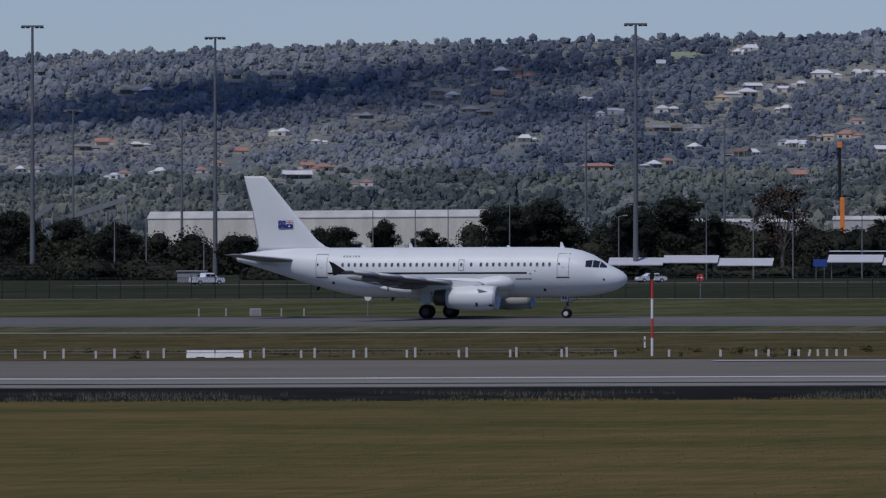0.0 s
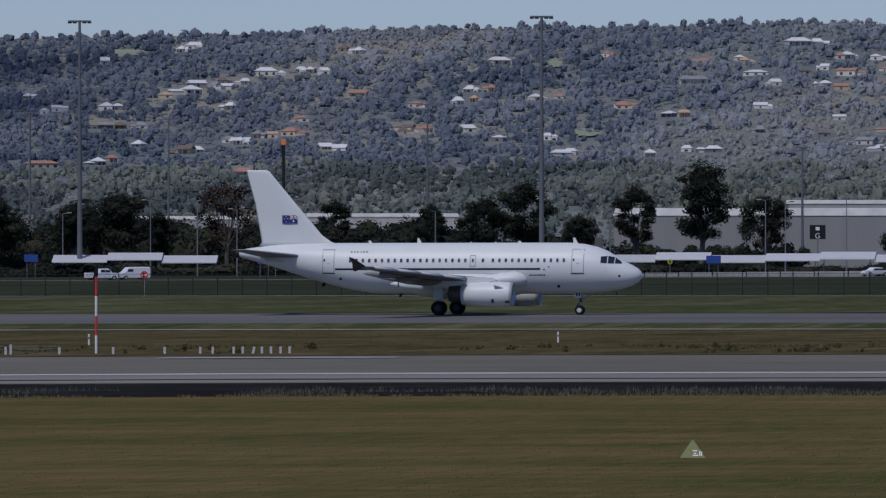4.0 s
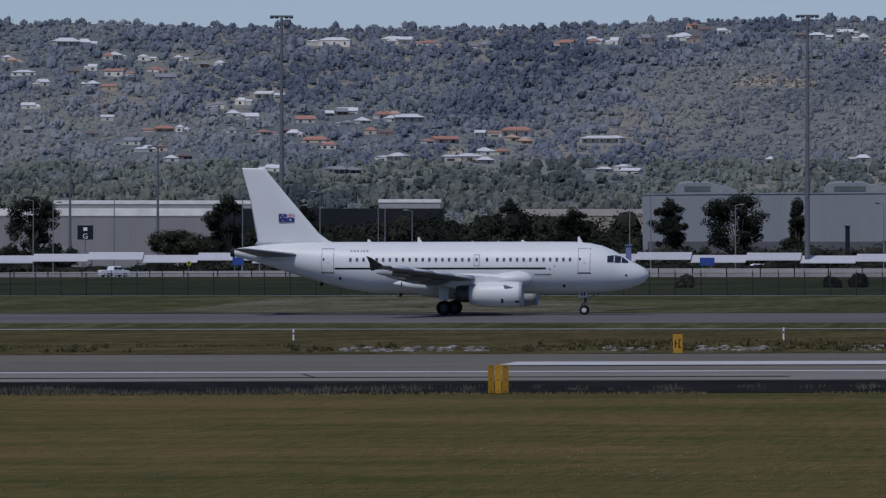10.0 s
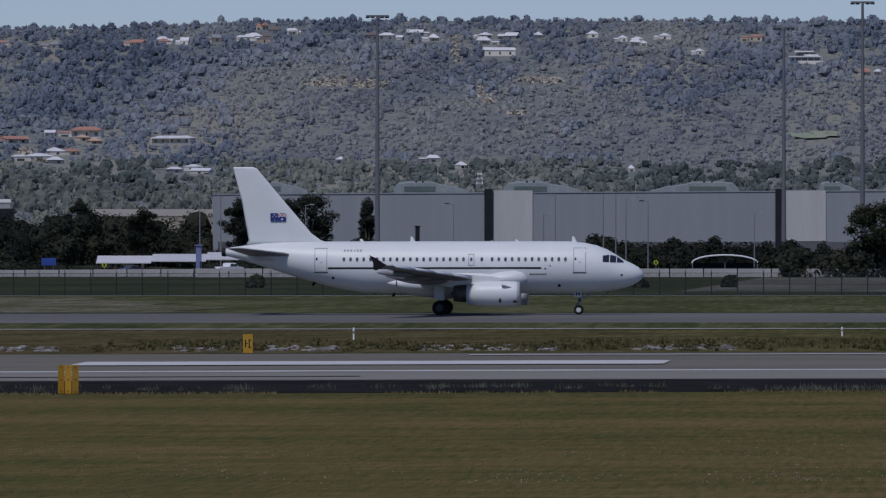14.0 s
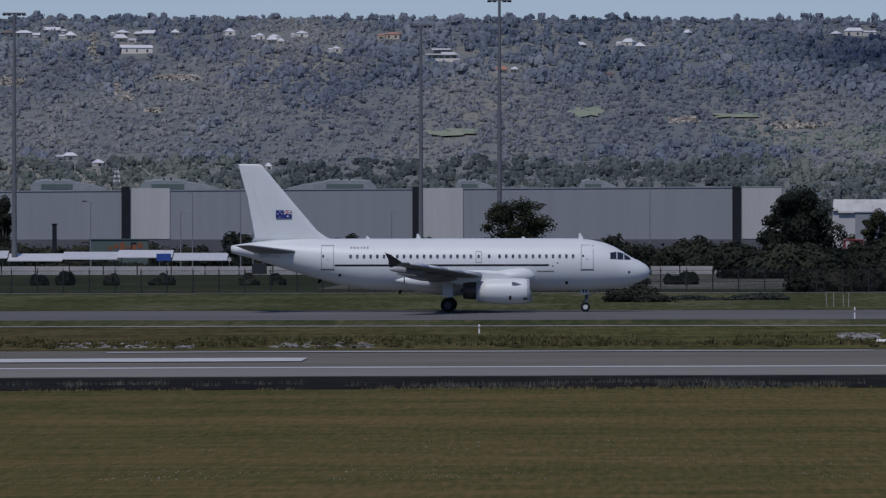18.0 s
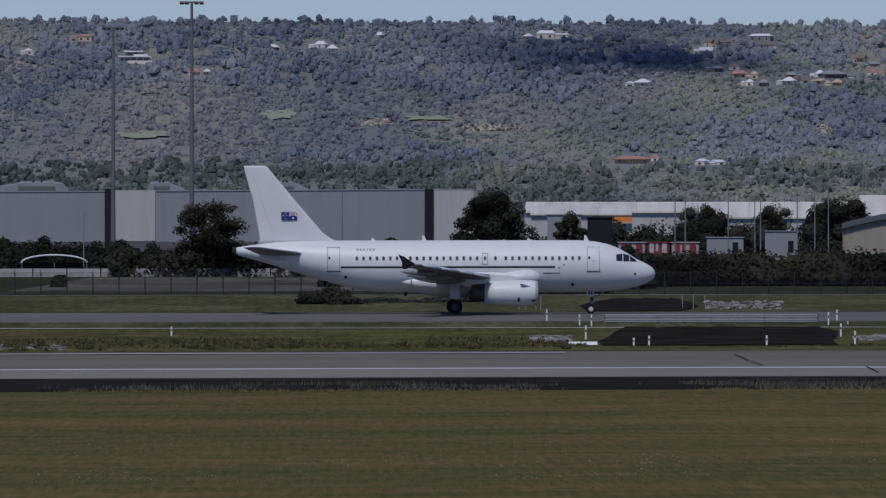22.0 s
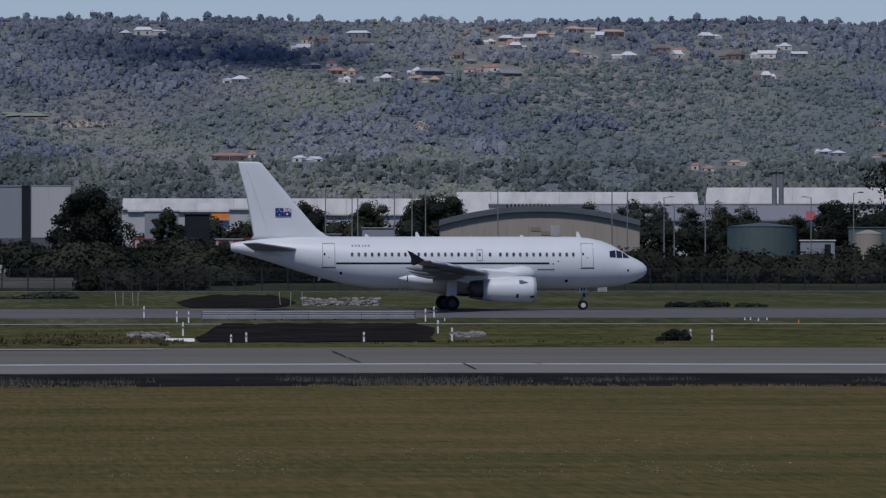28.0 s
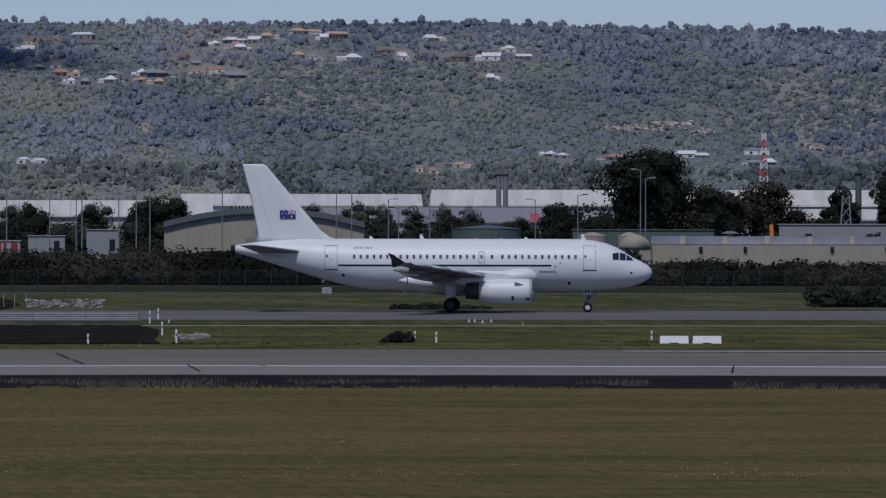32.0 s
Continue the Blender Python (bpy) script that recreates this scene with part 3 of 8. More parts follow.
            if name == "door":
                side_part("sill", patch(bmesh.new(), d0 - 0.05, d1 + 0.05, z0 - 0.07, z0 - 0.01, 0.016), BLACK, dr)
                side_part("window", patch(bmesh.new(), d0 + 0.78, d0 + 0.92, 4.42, 4.62, 0.014), PANE, dr)
                side_part("handle", patch(bmesh.new(), d0 + 0.40, d0 + 0.58, 4.22, 4.27, 0.016), SEAM, dr)
            else:
                side_part("window", oval(13.66, 4.485, 0.10, 0.155), CABIN_PANE, dr)
        side_part("stripe", patch(bmesh.new(), 8.0, 25.28, 3.71, 3.85, 0.016, 20, 1), BLACK, body, "thin black stripe")
        for k, w in enumerate((0.16, 0.16, 0.10, 0.16, 0.16, 0.16)):
            side_part("mark", patch(bmesh.new(), 22.55 + 0.26 * k, 22.55 + 0.26 * k + w, 5.12, 5.28, 0.012), SEAM, body)
        for k in range(9):
            side_part("mark", patch(bmesh.new(), 7.6 + 0.155 * k, 7.6 + 0.155 * k + 0.10, 3.22, 3.33, 0.012), BLACK, body)
        for d, z, s in ((24.9, 2.98, 0.13), (7.7, 3.72, 0.07), (7.3, 3.95, 0.06), (1.55, 3.2, 0.10), (6.6, 2.35, 0.14), (17.0, 3.2, 0.06)):
            side_part("port", patch(bmesh.new(), d - s, d + s * 0.6, z - s * 0.8, z + s * 0.8, 0.012), BLACK, body)
        # flight-deck windows
        for a in (((1.93, 4.22), (1.38, 4.20), (1.46, 4.36), (1.93, 4.70)), ((2.48, 4.24), (1.99, 4.22), (1.99, 4.72), (2.30, 4.84), (2.48, 4.84)), ((3.05, 4.28), (2.55, 4.25), (2.55, 4.84), (3.05, 4.78))):
            bm = bmesh.new()
            n = 5
            p = a if len(a) == 4 else (a[0], a[1], a[2], a[4])
            g = [[bm.verts.new(skin(*[(p[0][c] * (1 - i / n) + p[1][c] * i / n) * (1 - j / n) + (p[3][c] * (1 - i / n) + p[2][c] * i / n) * j / n for c in (0, 1)], 0.035)) for i in range(n + 1)] for j in range(n + 1)]
            for j in range(n):
                for i in range(n):
                    bm.faces.new((g[j][i], g[j][i + 1], g[j + 1][i + 1], g[j + 1][i]))
            side_part("cockpit_window", bm, PANE, body)
    for d, h in ((5.2, 0.42), (18.3, 0.40), (22.4, 0.22), (9.8, 0.16)):
        part("antenna", loft([foil(d, 0.42, 0, 5.85, 0.05, True), foil(d + 0.24, 0.16, 0, 5.92 + h, 0.02, True)]), WHITE, body, "white blade antenna")
    for d in (12.1, 14.2):
        part("beacon", tubed((NOSE_D - d, 0, 5.9), (NOSE_D - d, 0, 6.02), 0.12, 0.06, 10), STEEL, body)
    for d, z in ((26.3, 2.68), (19.8, 1.80)):
        part("drain_mast", loft([foil(d, 0.3, -0.35, z, 0.05), foil(d + 0.2, 0.2, -0.35, z - 0.32, 0.03)]), WHITE, body)
    return plane


WHEELS = []


def wheel(plane, name, at, r, w):
    """A tyre with a rim; it turns about its axle."""
    hub = new(name)
    hub.parent = plane
    hub.matrix_basis = pose(*at)
    prof = ((0.50, -0.30), (0.56, -0.47), (0.86, -0.50), (0.97, -0.36), (1.0, -0.12), (1.0, 0.12), (0.97, 0.36), (0.86, 0.50), (0.56, 0.47), (0.50, 0.30))
    tyre = loft([[(r * a * math.sin(q), b * w, r * a * math.cos(q)) for a, b in prof] for q in (2 * math.pi * i / 28 for i in range(29))], caps=False)
    part("tyre", tyre, RUBBER, hub, "black tyre", True)
    rim = tubed((0, -0.36 * w, 0), (0, 0.36 * w, 0), 0.53 * r, n=20)
    tube(rim, (0, -0.48 * w, 0), (0, 0.48 * w, 0), 0.22 * r, n=12)
    rim_ob = part("rim", rim, GREY_WHITE if r < 0.5 else DARK_METAL, hub, "pale wheel rim")
    for i in range(9):
        q = 2 * math.pi * i / 9
        for s in (-1, 1):
            part("hole", tubed((0.42 * r * math.sin(q), s * 0.33 * w, 0.42 * r * math.cos(q)), (0.42 * r * math.sin(q), s * 0.375 * w, 0.42 * r * math.cos(q)), 0.055 * r, n=6), BLACK, rim_ob)
    WHEELS.append((hub, at, r))
    return hub


PLANE = airliner()


# ---------------------------------------------------------------- the wooded scarp
def foliage(name, colours, wide=0.009, crown=0.13, bright=0.04, stretch=(1, 0.12, 1), thin=0.12, leafy=0.9, relief=0.5):
    """Leaf mass in three tones: drifts of about 100 m, differences from crown to crown, and from clump to clump."""
    m = bpy.data.materials.new(name)
    m.use_nodes = True
    n, l = m.node_tree.nodes, m.node_tree.links
    b = n["Principled BSDF"]
    b.inputs["Roughness"].default_value, b.inputs["Specular IOR Level"].default_value = 0.95, 0.0
    tc = n.new("ShaderNodeTexCoord")
    mp = n.new("ShaderNodeMapping")
    mp.inputs["Scale"].default_value = stretch
    l.new(tc.outputs["Object"], mp.inputs["Vector"])
    total = None
    for size, share, detail in ((wide, 1.0, 3), (crown, 0.30, 2)):
        q = n.new("ShaderNodeTexNoise")
        q.inputs["Scale"].default_value, q.inputs["Detail"].default_value = size, detail
        l.new((mp if size == wide else tc).outputs[0 if size == wide else "Object"], q.inputs["Vector"])
        k = n.new("ShaderNodeMath")
        k.operation = "MULTIPLY_ADD"
        l.new(q.outputs["Fac"], k.inputs[0])
        k.inputs[1].default_value = share
        if total:
            l.new(total, k.inputs[2])
        else:
            k.inputs[2].default_value = -0.15 - bright / 2
        total = k.outputs[0]
    k = n.new("ShaderNodeMath")
    k.operation = "MULTIPLY_ADD"
    l.new(n.new("ShaderNodeNewGeometry").outputs["Random Per Island"], k.inputs[0])
    k.inputs[1].default_value = bright
    l.new(total, k.inputs[2])
    ramp = n.new("ShaderNodeValToRGB")
    el = ramp.color_ramp.elements
    el.new(0.5)
    for i, c in enumerate(colours):
        el[i].position, el[i].color = 0.38 + 0.12 * i, (*c, 1)
    # sprays of leaves: fine relief and tone
    fine, rough_, add = n.new("ShaderNodeTexNoise"), n.new("ShaderNodeBump"), n.new("ShaderNodeMath")
    fine.inputs["Scale"].default_value, fine.inputs["Detail"].default_value = leafy, 3
    l.new(tc.outputs["Object"], fine.inputs["Vector"])
    rough_.inputs["Strength"].default_value, rough_.inputs["Distance"].default_value = relief, 0.9 / leafy
    l.new(fine.outputs["Fac"], rough_.inputs["Height"])
    l.new(rough_.outputs["Normal"], b.inputs["Normal"])
    add.operation = "MULTIPLY_ADD"
    l.new(fine.outputs["Fac"], add.inputs[0])
    add.inputs[1].default_value = 0.24
    lower = n.new("ShaderNodeMath")
    lower.operation = "SUBTRACT"
    lower.inputs[1].default_value = 0.12
    l.new(k.outputs[0], lower.inputs[0])
    l.new(lower.outputs[0], add.inputs[2])
    l.new(add.outputs[0], ramp.inputs["Fac"])
    l.new(ramp.outputs["Color"], b.inputs["Base Color"])
    if thin:
        # leaves let part of the light through
        back, both = n.new("ShaderNodeBsdfTranslucent"), n.new("ShaderNodeMixShader")
        both.inputs[0].default_value = thin
        l.new(ramp.outputs["Color"], back.inputs["Color"])
        l.new(b.outputs[0], both.inputs[1])
        l.new(back.outputs[0], both.inputs[2])
        l.new(both.outputs[0], n["Material Output"].inputs["Surface"])
    return m


# distance haze is put into the eight hill colours below: lifted and blued
SCRUB = foliage("hazed_dry_scrub", ((0.149, 0.173, 0.175), (0.194, 0.206, 0.19), (0.261, 0.252, 0.207)), 0.012, 0.09, stretch=(1, 0.05, 1), thin=0)
SHRUB = foliage("hazed_low_shrubs", ((0.141, 0.162, 0.176), (0.183, 0.202, 0.204), (0.246, 0.256, 0.23)))
WOODS = foliage("hazed_eucalypts", ((0.135, 0.157, 0.193), (0.178, 0.201, 0.237), (0.25, 0.269, 0.282)))
DENSE_WOODS = foliage("hazed_dense_eucalypts", ((0.095, 0.119, 0.153), (0.133, 0.158, 0.197), (0.193, 0.221, 0.241)))
OPEN_SCRUB = foliage("hazed_grey_scrub", ((0.16, 0.174, 0.197), (0.202, 0.211, 0.23), (0.268, 0.268, 0.253)))
GREEN_SCRUB = foliage("hazed_green_scrub", ((0.142, 0.174, 0.166), (0.185, 0.219, 0.194), (0.256, 0.285, 0.215)))
FOOT_WOODS = foliage("hazed_olive_foliage", ((0.078, 0.093, 0.096), (0.121, 0.137, 0.125), (0.185, 0.194, 0.157)), 0.015, 0.09)
LOW_WOODS = foliage("hazed_valley_eucalypts", ((0.088, 0.106, 0.100), (0.128, 0.150, 0.136), (0.190, 0.208, 0.170)), 0.012, 0.11)
# black lining, its tones lifted a little to stand for haze
CULVERT = paint("hazed_black_lining", ((0.009, 0.0086, 0.0078), (0.018, 0.0168, 0.0156), (0.042, 0.039, 0.0353)), 0.95, scale=0.2, fine=10, bump=0.02, spec=0.0)
LEAF = foliage("dark_tree_leaves", ((0.0216, 0.027, 0.0216), (0.0367, 0.0421, 0.0313), (0.0605, 0.0648, 0.0454)), 0.06, 0.5, 0.10, (1, 1, 1), 0.3, 2.0, 1.0)
LEAF_PALE = foliage("olive_tree_leaves", ((0.032, 0.038, 0.024), (0.054, 0.060, 0.036), (0.090, 0.092, 0.054)), 0.06, 0.5, 0.10, (1, 1, 1), 0.3, 2.0, 1.0)
# blackish scrub, its tones also lifted a little for haze
HEDGE_LEAF = foliage("blackish_scrub_leaves", ((0.0156, 0.0182, 0.0143), (0.0273, 0.0299, 0.0221), (0.0494, 0.0494, 0.0351)), 0.06, 0.5, 0.10, (1, 1, 1), 0.2, 2.0, 1.0)
FAR_LEAF = foliage("grey_green_leaves", ((0.045, 0.055, 0.046), (0.078, 0.088, 0.068), (0.125, 0.130, 0.098)), 0.05, 0.4, 0.10, (1, 1, 1), 0.3, 2.0, 1.0)
BARK = paint("grey_bark", ((0.07, 0.06, 0.05), (0.14, 0.12, 0.10)), 0.9, scale=2, fine=8)
SKYLINE = ((-1100, 108), (-900, 102), (-484, 88), (-184, 75), (216, 69), (616, 61), (900, 53), (1200, 51), (1600, 41), (1850, 48), (2100, 51), (2400, 52), (2600, 43), (2900, 36), (3250, 36), (3800, 38), (4300, 40), (4760, 44), (5100, 45), (5500, 42), (5750, 51), (6300, 62), (6600, 66))
HILL_ROWS = ((0.0, 2300, 0.0), (0.10, 2600, 0.17), (0.2, 2850, 0.27), (0.4, 3300, 0.46), (0.6, 3750, 0.65), (0.8, 4200, 0.83), (1.0, 4700, 1.0))


def hill_point(u, s):
    """The scarp's surface at bearing u: s runs from its foot (0) to the ridge (1)."""
    for (s0, d0, k0), (s1, d1, k1) in zip(HILL_ROWS, HILL_ROWS[1:]):
        if s <= s1 or s1 == 1.0:
            q = (s - s0) / (s1 - s0)
            d, k = d0 + q * (d1 - d0), k0 + q * (k1 - k0)
            break
    v = 455 + (lerp(SKYLINE, u) + 6 - 455) * k
    v += 9 * noise.noise(Vector((u * 0.004, s * 4, 3.7))) * min(1, 4 * s, 4 * (1 - s) + 0.3)
    x, y = spot(u, d)
    return x, y, level(v, d)


def fast_mesh(name, verts, tris, material, smooth=False):
    me = bpy.data.meshes.new(name)
    me.vertices.add(len(verts))
    me.vertices.foreach_set("co", np.asarray(verts, np.float32).ravel())
    me.loops.add(len(tris) * 3)
    me.loops.foreach_set("vertex_index", np.asarray(tris, np.int32).ravel())
    me.polygons.add(len(tris))
    me.polygons.foreach_set("loop_start", np.arange(0, 3 * len(tris), 3, dtype=np.int32))
    me.update(calc_edges=True)
    me.validate()
    me.materials.append(material)
    if smooth:
        me.shade_smooth()
    else:
        me.shade_flat()
    return new(name, me)


def leaf_cloud(lobes, count, size, seed, core=0.0, tilt=0.4, shell=False, every=1):
    """Many small tilted leaf clumps on and in a set of ellipsoids (x, y, z, rx, ry, rz)."""
    rng = np.random.default_rng(seed)
    vol = np.array([l[3] * l[5] for l in lobes], float)
    pick = rng.choice(len(lobes), count, p=vol / vol.sum())
    L = np.array(lobes, float)[pick]
    n = rng.normal(size=(count, 3))
    if shell:
        n[:, 2] = np.abs(n[:, 2]) - 0.15
    n /= np.linalg.norm(n, axis=1)[:, None]
    c = L[:, :3] + n * L[:, 3:] * (rng.uniform(0.9 if shell else max(core, 0.5), 1.06 + 0.12 * (core and core < 0.96) if core else 1.15, count))[:, None]
    # each clump lies roughly along the crown's surface, tilted a little upwards
    q = n / L[:, 3:] * L[:, 3:].mean(1)[:, None] + rng.normal(size=(count, 3)) * tilt + (0, 0, 0.2)
    q /= np.linalg.norm(q, axis=1)[:, None]
    a = np.cross(q, rng.normal(size=(count, 3)))
    a /= np.linalg.norm(a, axis=1)[:, None]
    b = np.cross(q, a)
    s = (size * rng.uniform(0.6, 1.5, count))[:, None]
    v = np.stack((c + s * a, c - 0.55 * s * a + 0.8 * s * b, c - 0.55 * s * a - 0.8 * s * b), 1).reshape(-1, 3)
    f = np.arange(3 * count).reshape(-1, 3)
    if core:
        base = len(v)
        vs, fs = [v], [f]
        for x, y, z, rx, ry, rz in lobes[::every]:
            vs.append(CORE[0] * (rx * core, ry * core, rz * core) + (x, y, z))
            fs.append(CORE[1] + base)
            base += len(CORE[0])
        return np.concatenate(vs), np.concatenate(fs)
    return v, f


def core_ball():
    bm = bmesh.new()
    bmesh.ops.create_icosphere(bm, subdivisions=2, radius=1)
    for v in bm.verts:
        v.co *= 1 + 0.30 * noise.noise(v.co * 3.1)
    out = np.array([v.co[:] for v in bm.verts]), np.array([[v.index for v in f.verts] for f in bm.faces])
    bm.free()
    return out


CORE = core_ball()


def crowns():
    """Unit lumps resting at z = 0: four of stone-like form, fourteen ragged crowns of foliage, six low shrubs."""
    out = []
    for k in range(4):
        bm = bmesh.new()
        bmesh.ops.create_icosphere(bm, subdivisions=1, radius=1)
        for v in bm.verts:
            v.co *= 1 + 0.5 * noise.noise(v.co * 1.7 + Vector((k * 9.1, 0, 0)))
            v.co.z = v.co.z * 0.8 + 0.55
        bmesh.ops.triangulate(bm, faces=bm.faces)
        bm.verts.index_update()
        out.append((np.array([v.co[:] for v in bm.verts]), np.array([[v.index for v in f.verts] for f in bm.faces])))
        bm.free()
    # a crown: two or three uneven domed boughs of leaf masses, with loose sprays about them
    ring = [((0.84 + 0.16 * j) * math.cos(math.radians(72 * i + 36 * j)), (0.84 + 0.16 * j) * math.sin(math.radians(72 * i + 36 * j)), 0.46 - 0.92 * j) for j in (0, 1) for i in range(5)]
    clump = np.array([(0, 0, 0.84)] + ring)
    faces = np.array([(0, 1 + i, 1 + (i + 1) % 5) for i in range(5)] + [(1 + i, 6 + i, 1 + (i + 1) % 5) for i in range(5)] + [(6 + i, 6 + (i + 1) % 5, 1 + (i + 1) % 5) for i in range(5)])
    for k in range(20):
        rng = np.random.default_rng(40 + k)
        tall = k < 14
        vs, fs, base = [], [], 0
        boughs = 1 if not tall else 2 if k % 3 else 3
        for q in range(boughs):
            size = (rng.uniform(0.46, 0.70) if boughs == 3 else rng.uniform(0.60, 0.80)) if tall else 0.95
            a, far = q * 2.1 + rng.uniform(-0.5, 0.5), rng.uniform(0.32, 0.64) if q and tall else 0.0
            z = (rng.uniform(0.20, 0.62) if q else 0.72) if tall else 0.25
            turn = rng.random() * 6.283
            c, t = math.cos(turn), math.sin(turn)
            v = clump * rng.uniform(0.66, 1.32, (11, 1)) @ np.array(((c, t, 0), (-t, c, 0), (0, 0, 1)))
            vs.append(v * (size, size, size * 0.8) + (far * math.cos(a), far * math.sin(a), z))
            fs.append(faces + base)
            base += 11
        count = 11 if tall else 1
        way = rng.normal(size=(count, 3))
        way[:, 2] = np.abs(way[:, 2]) * 0.8 - 0.2
        way /= np.linalg.norm(way, axis=1)[:, None]
        mid = np.array((0, 0, 0.55 if tall else 0.2)) + way * (0.88, 0.88, 0.62) * rng.uniform(0.8, 1.15, (count, 1))
        up = way + rng.normal(size=(count, 3)) * 0.3 + (0, 0, 0.35)
        up /= np.linalg.norm(up, axis=1)[:, None]
        e = np.cross(up, rng.normal(size=(count, 3)))
        e /= np.linalg.norm(e, axis=1)[:, None]
        f = np.cross(up, e)
        t = (0.24 if tall else 0.4) * rng.uniform(0.6, 1.25, (count, 1))
        vs.append(np.stack((mid + t * e, mid - 0.5 * t * e + 0.8 * t * f, mid - 0.5 * t * e - 0.8 * t * f), 1).reshape(-1, 3))
        fs.append(np.arange(3 * count).reshape(-1, 3) + base)
        out.append((np.concatenate(vs), np.concatenate(fs)))
    return out


CROWNS = crowns()


def wood_mesh(name, places, material, pick=(4, 18)):
    """Crowns at (x, y, z, radius, height), joined into one mesh."""
    rng = np.random.default_rng(5)
    vs, fs, base = [], [], 0
    for x, y, z, r, h in places:
        cv, cf = CROWNS[int(rng.integers(*pick))]
        a = rng.random() * 6.283
        c, s = math.cos(a), math.sin(a)
        turn = np.array(((c, s, 0), (-s, c, 0), (0, 0, 1)))
        vs.append(cv @ turn * (r, r, h) + (x, y, z))
        fs.append(cf + base)
        base += len(cv)
    return fast_mesh(name, np.concatenate(vs), np.concatenate(fs), material)


def hill_seen(u, v):
    """Where on the scarp the line at bearing u and level v comes out."""
    lo, hi = 0.02, 0.995
    for i in range(16):
        s = (lo + hi) / 2
        x, y, z = hill_point(u, s)
        if VH - (z - EYE) * F / math.hypot(x, y) > v:
            lo = s
        else:
            hi = s
    return hill_point(u, lo)


ROOFS = {
    "w": paint("white_house_roof", ((0.60, 0.60, 0.59), (0.74, 0.74, 0.73)), 0.5, scale=0.3),
    "g": paint("grey_house_roof", ((0.20, 0.21, 0.22), (0.30, 0.31, 0.32)), 0.6, scale=0.3),
    "r": paint("terracotta_house_roof", ((0.33, 0.165, 0.12), (0.44, 0.235, 0.175)), 0.75, scale=0.5),
    "t": paint("orange_tile_house_roof", ((0.44, 0.29, 0.20), (0.54, 0.38, 0.27)), 0.75, scale=0.5),
    "b": paint("brown_house_roof", ((0.13, 0.10, 0.085), (0.20, 0.15, 0.12)), 0.75, scale=0.5),
}
ROOF_WORDS = {"w": "white-roofed", "g": "grey-roofed", "r": "red-tiled", "t": "orange-tiled", "b": "brown-roofed"}
HOUSE_WALLS = (
    paint("cream_house_wall", ((0.48, 0.45, 0.39), (0.66, 0.62, 0.54)), 0.8, scale=0.2, vary=0.6),
    paint("brown_brick_house_wall", ((0.15, 0.12, 0.10), (0.24, 0.20, 0.165)), 0.85, scale=0.3, vary=0.6),
    paint("sandstone_house_wall", ((0.42, 0.34, 0.25), (0.55, 0.45, 0.34)), 0.85, scale=0.3, vary=0.6),
    # this grey wall has shade put into its colour
    paint("shaded_grey_house_wall", ((0.13, 0.135, 0.14), (0.21, 0.215, 0.22)), 0.8, scale=0.3, vary=0.6),
)
SHED_HUE = paint("pale_garage_door", ((0.42, 0.42, 0.40), (0.50, 0.50, 0.48)), 0.6, scale=0.4)
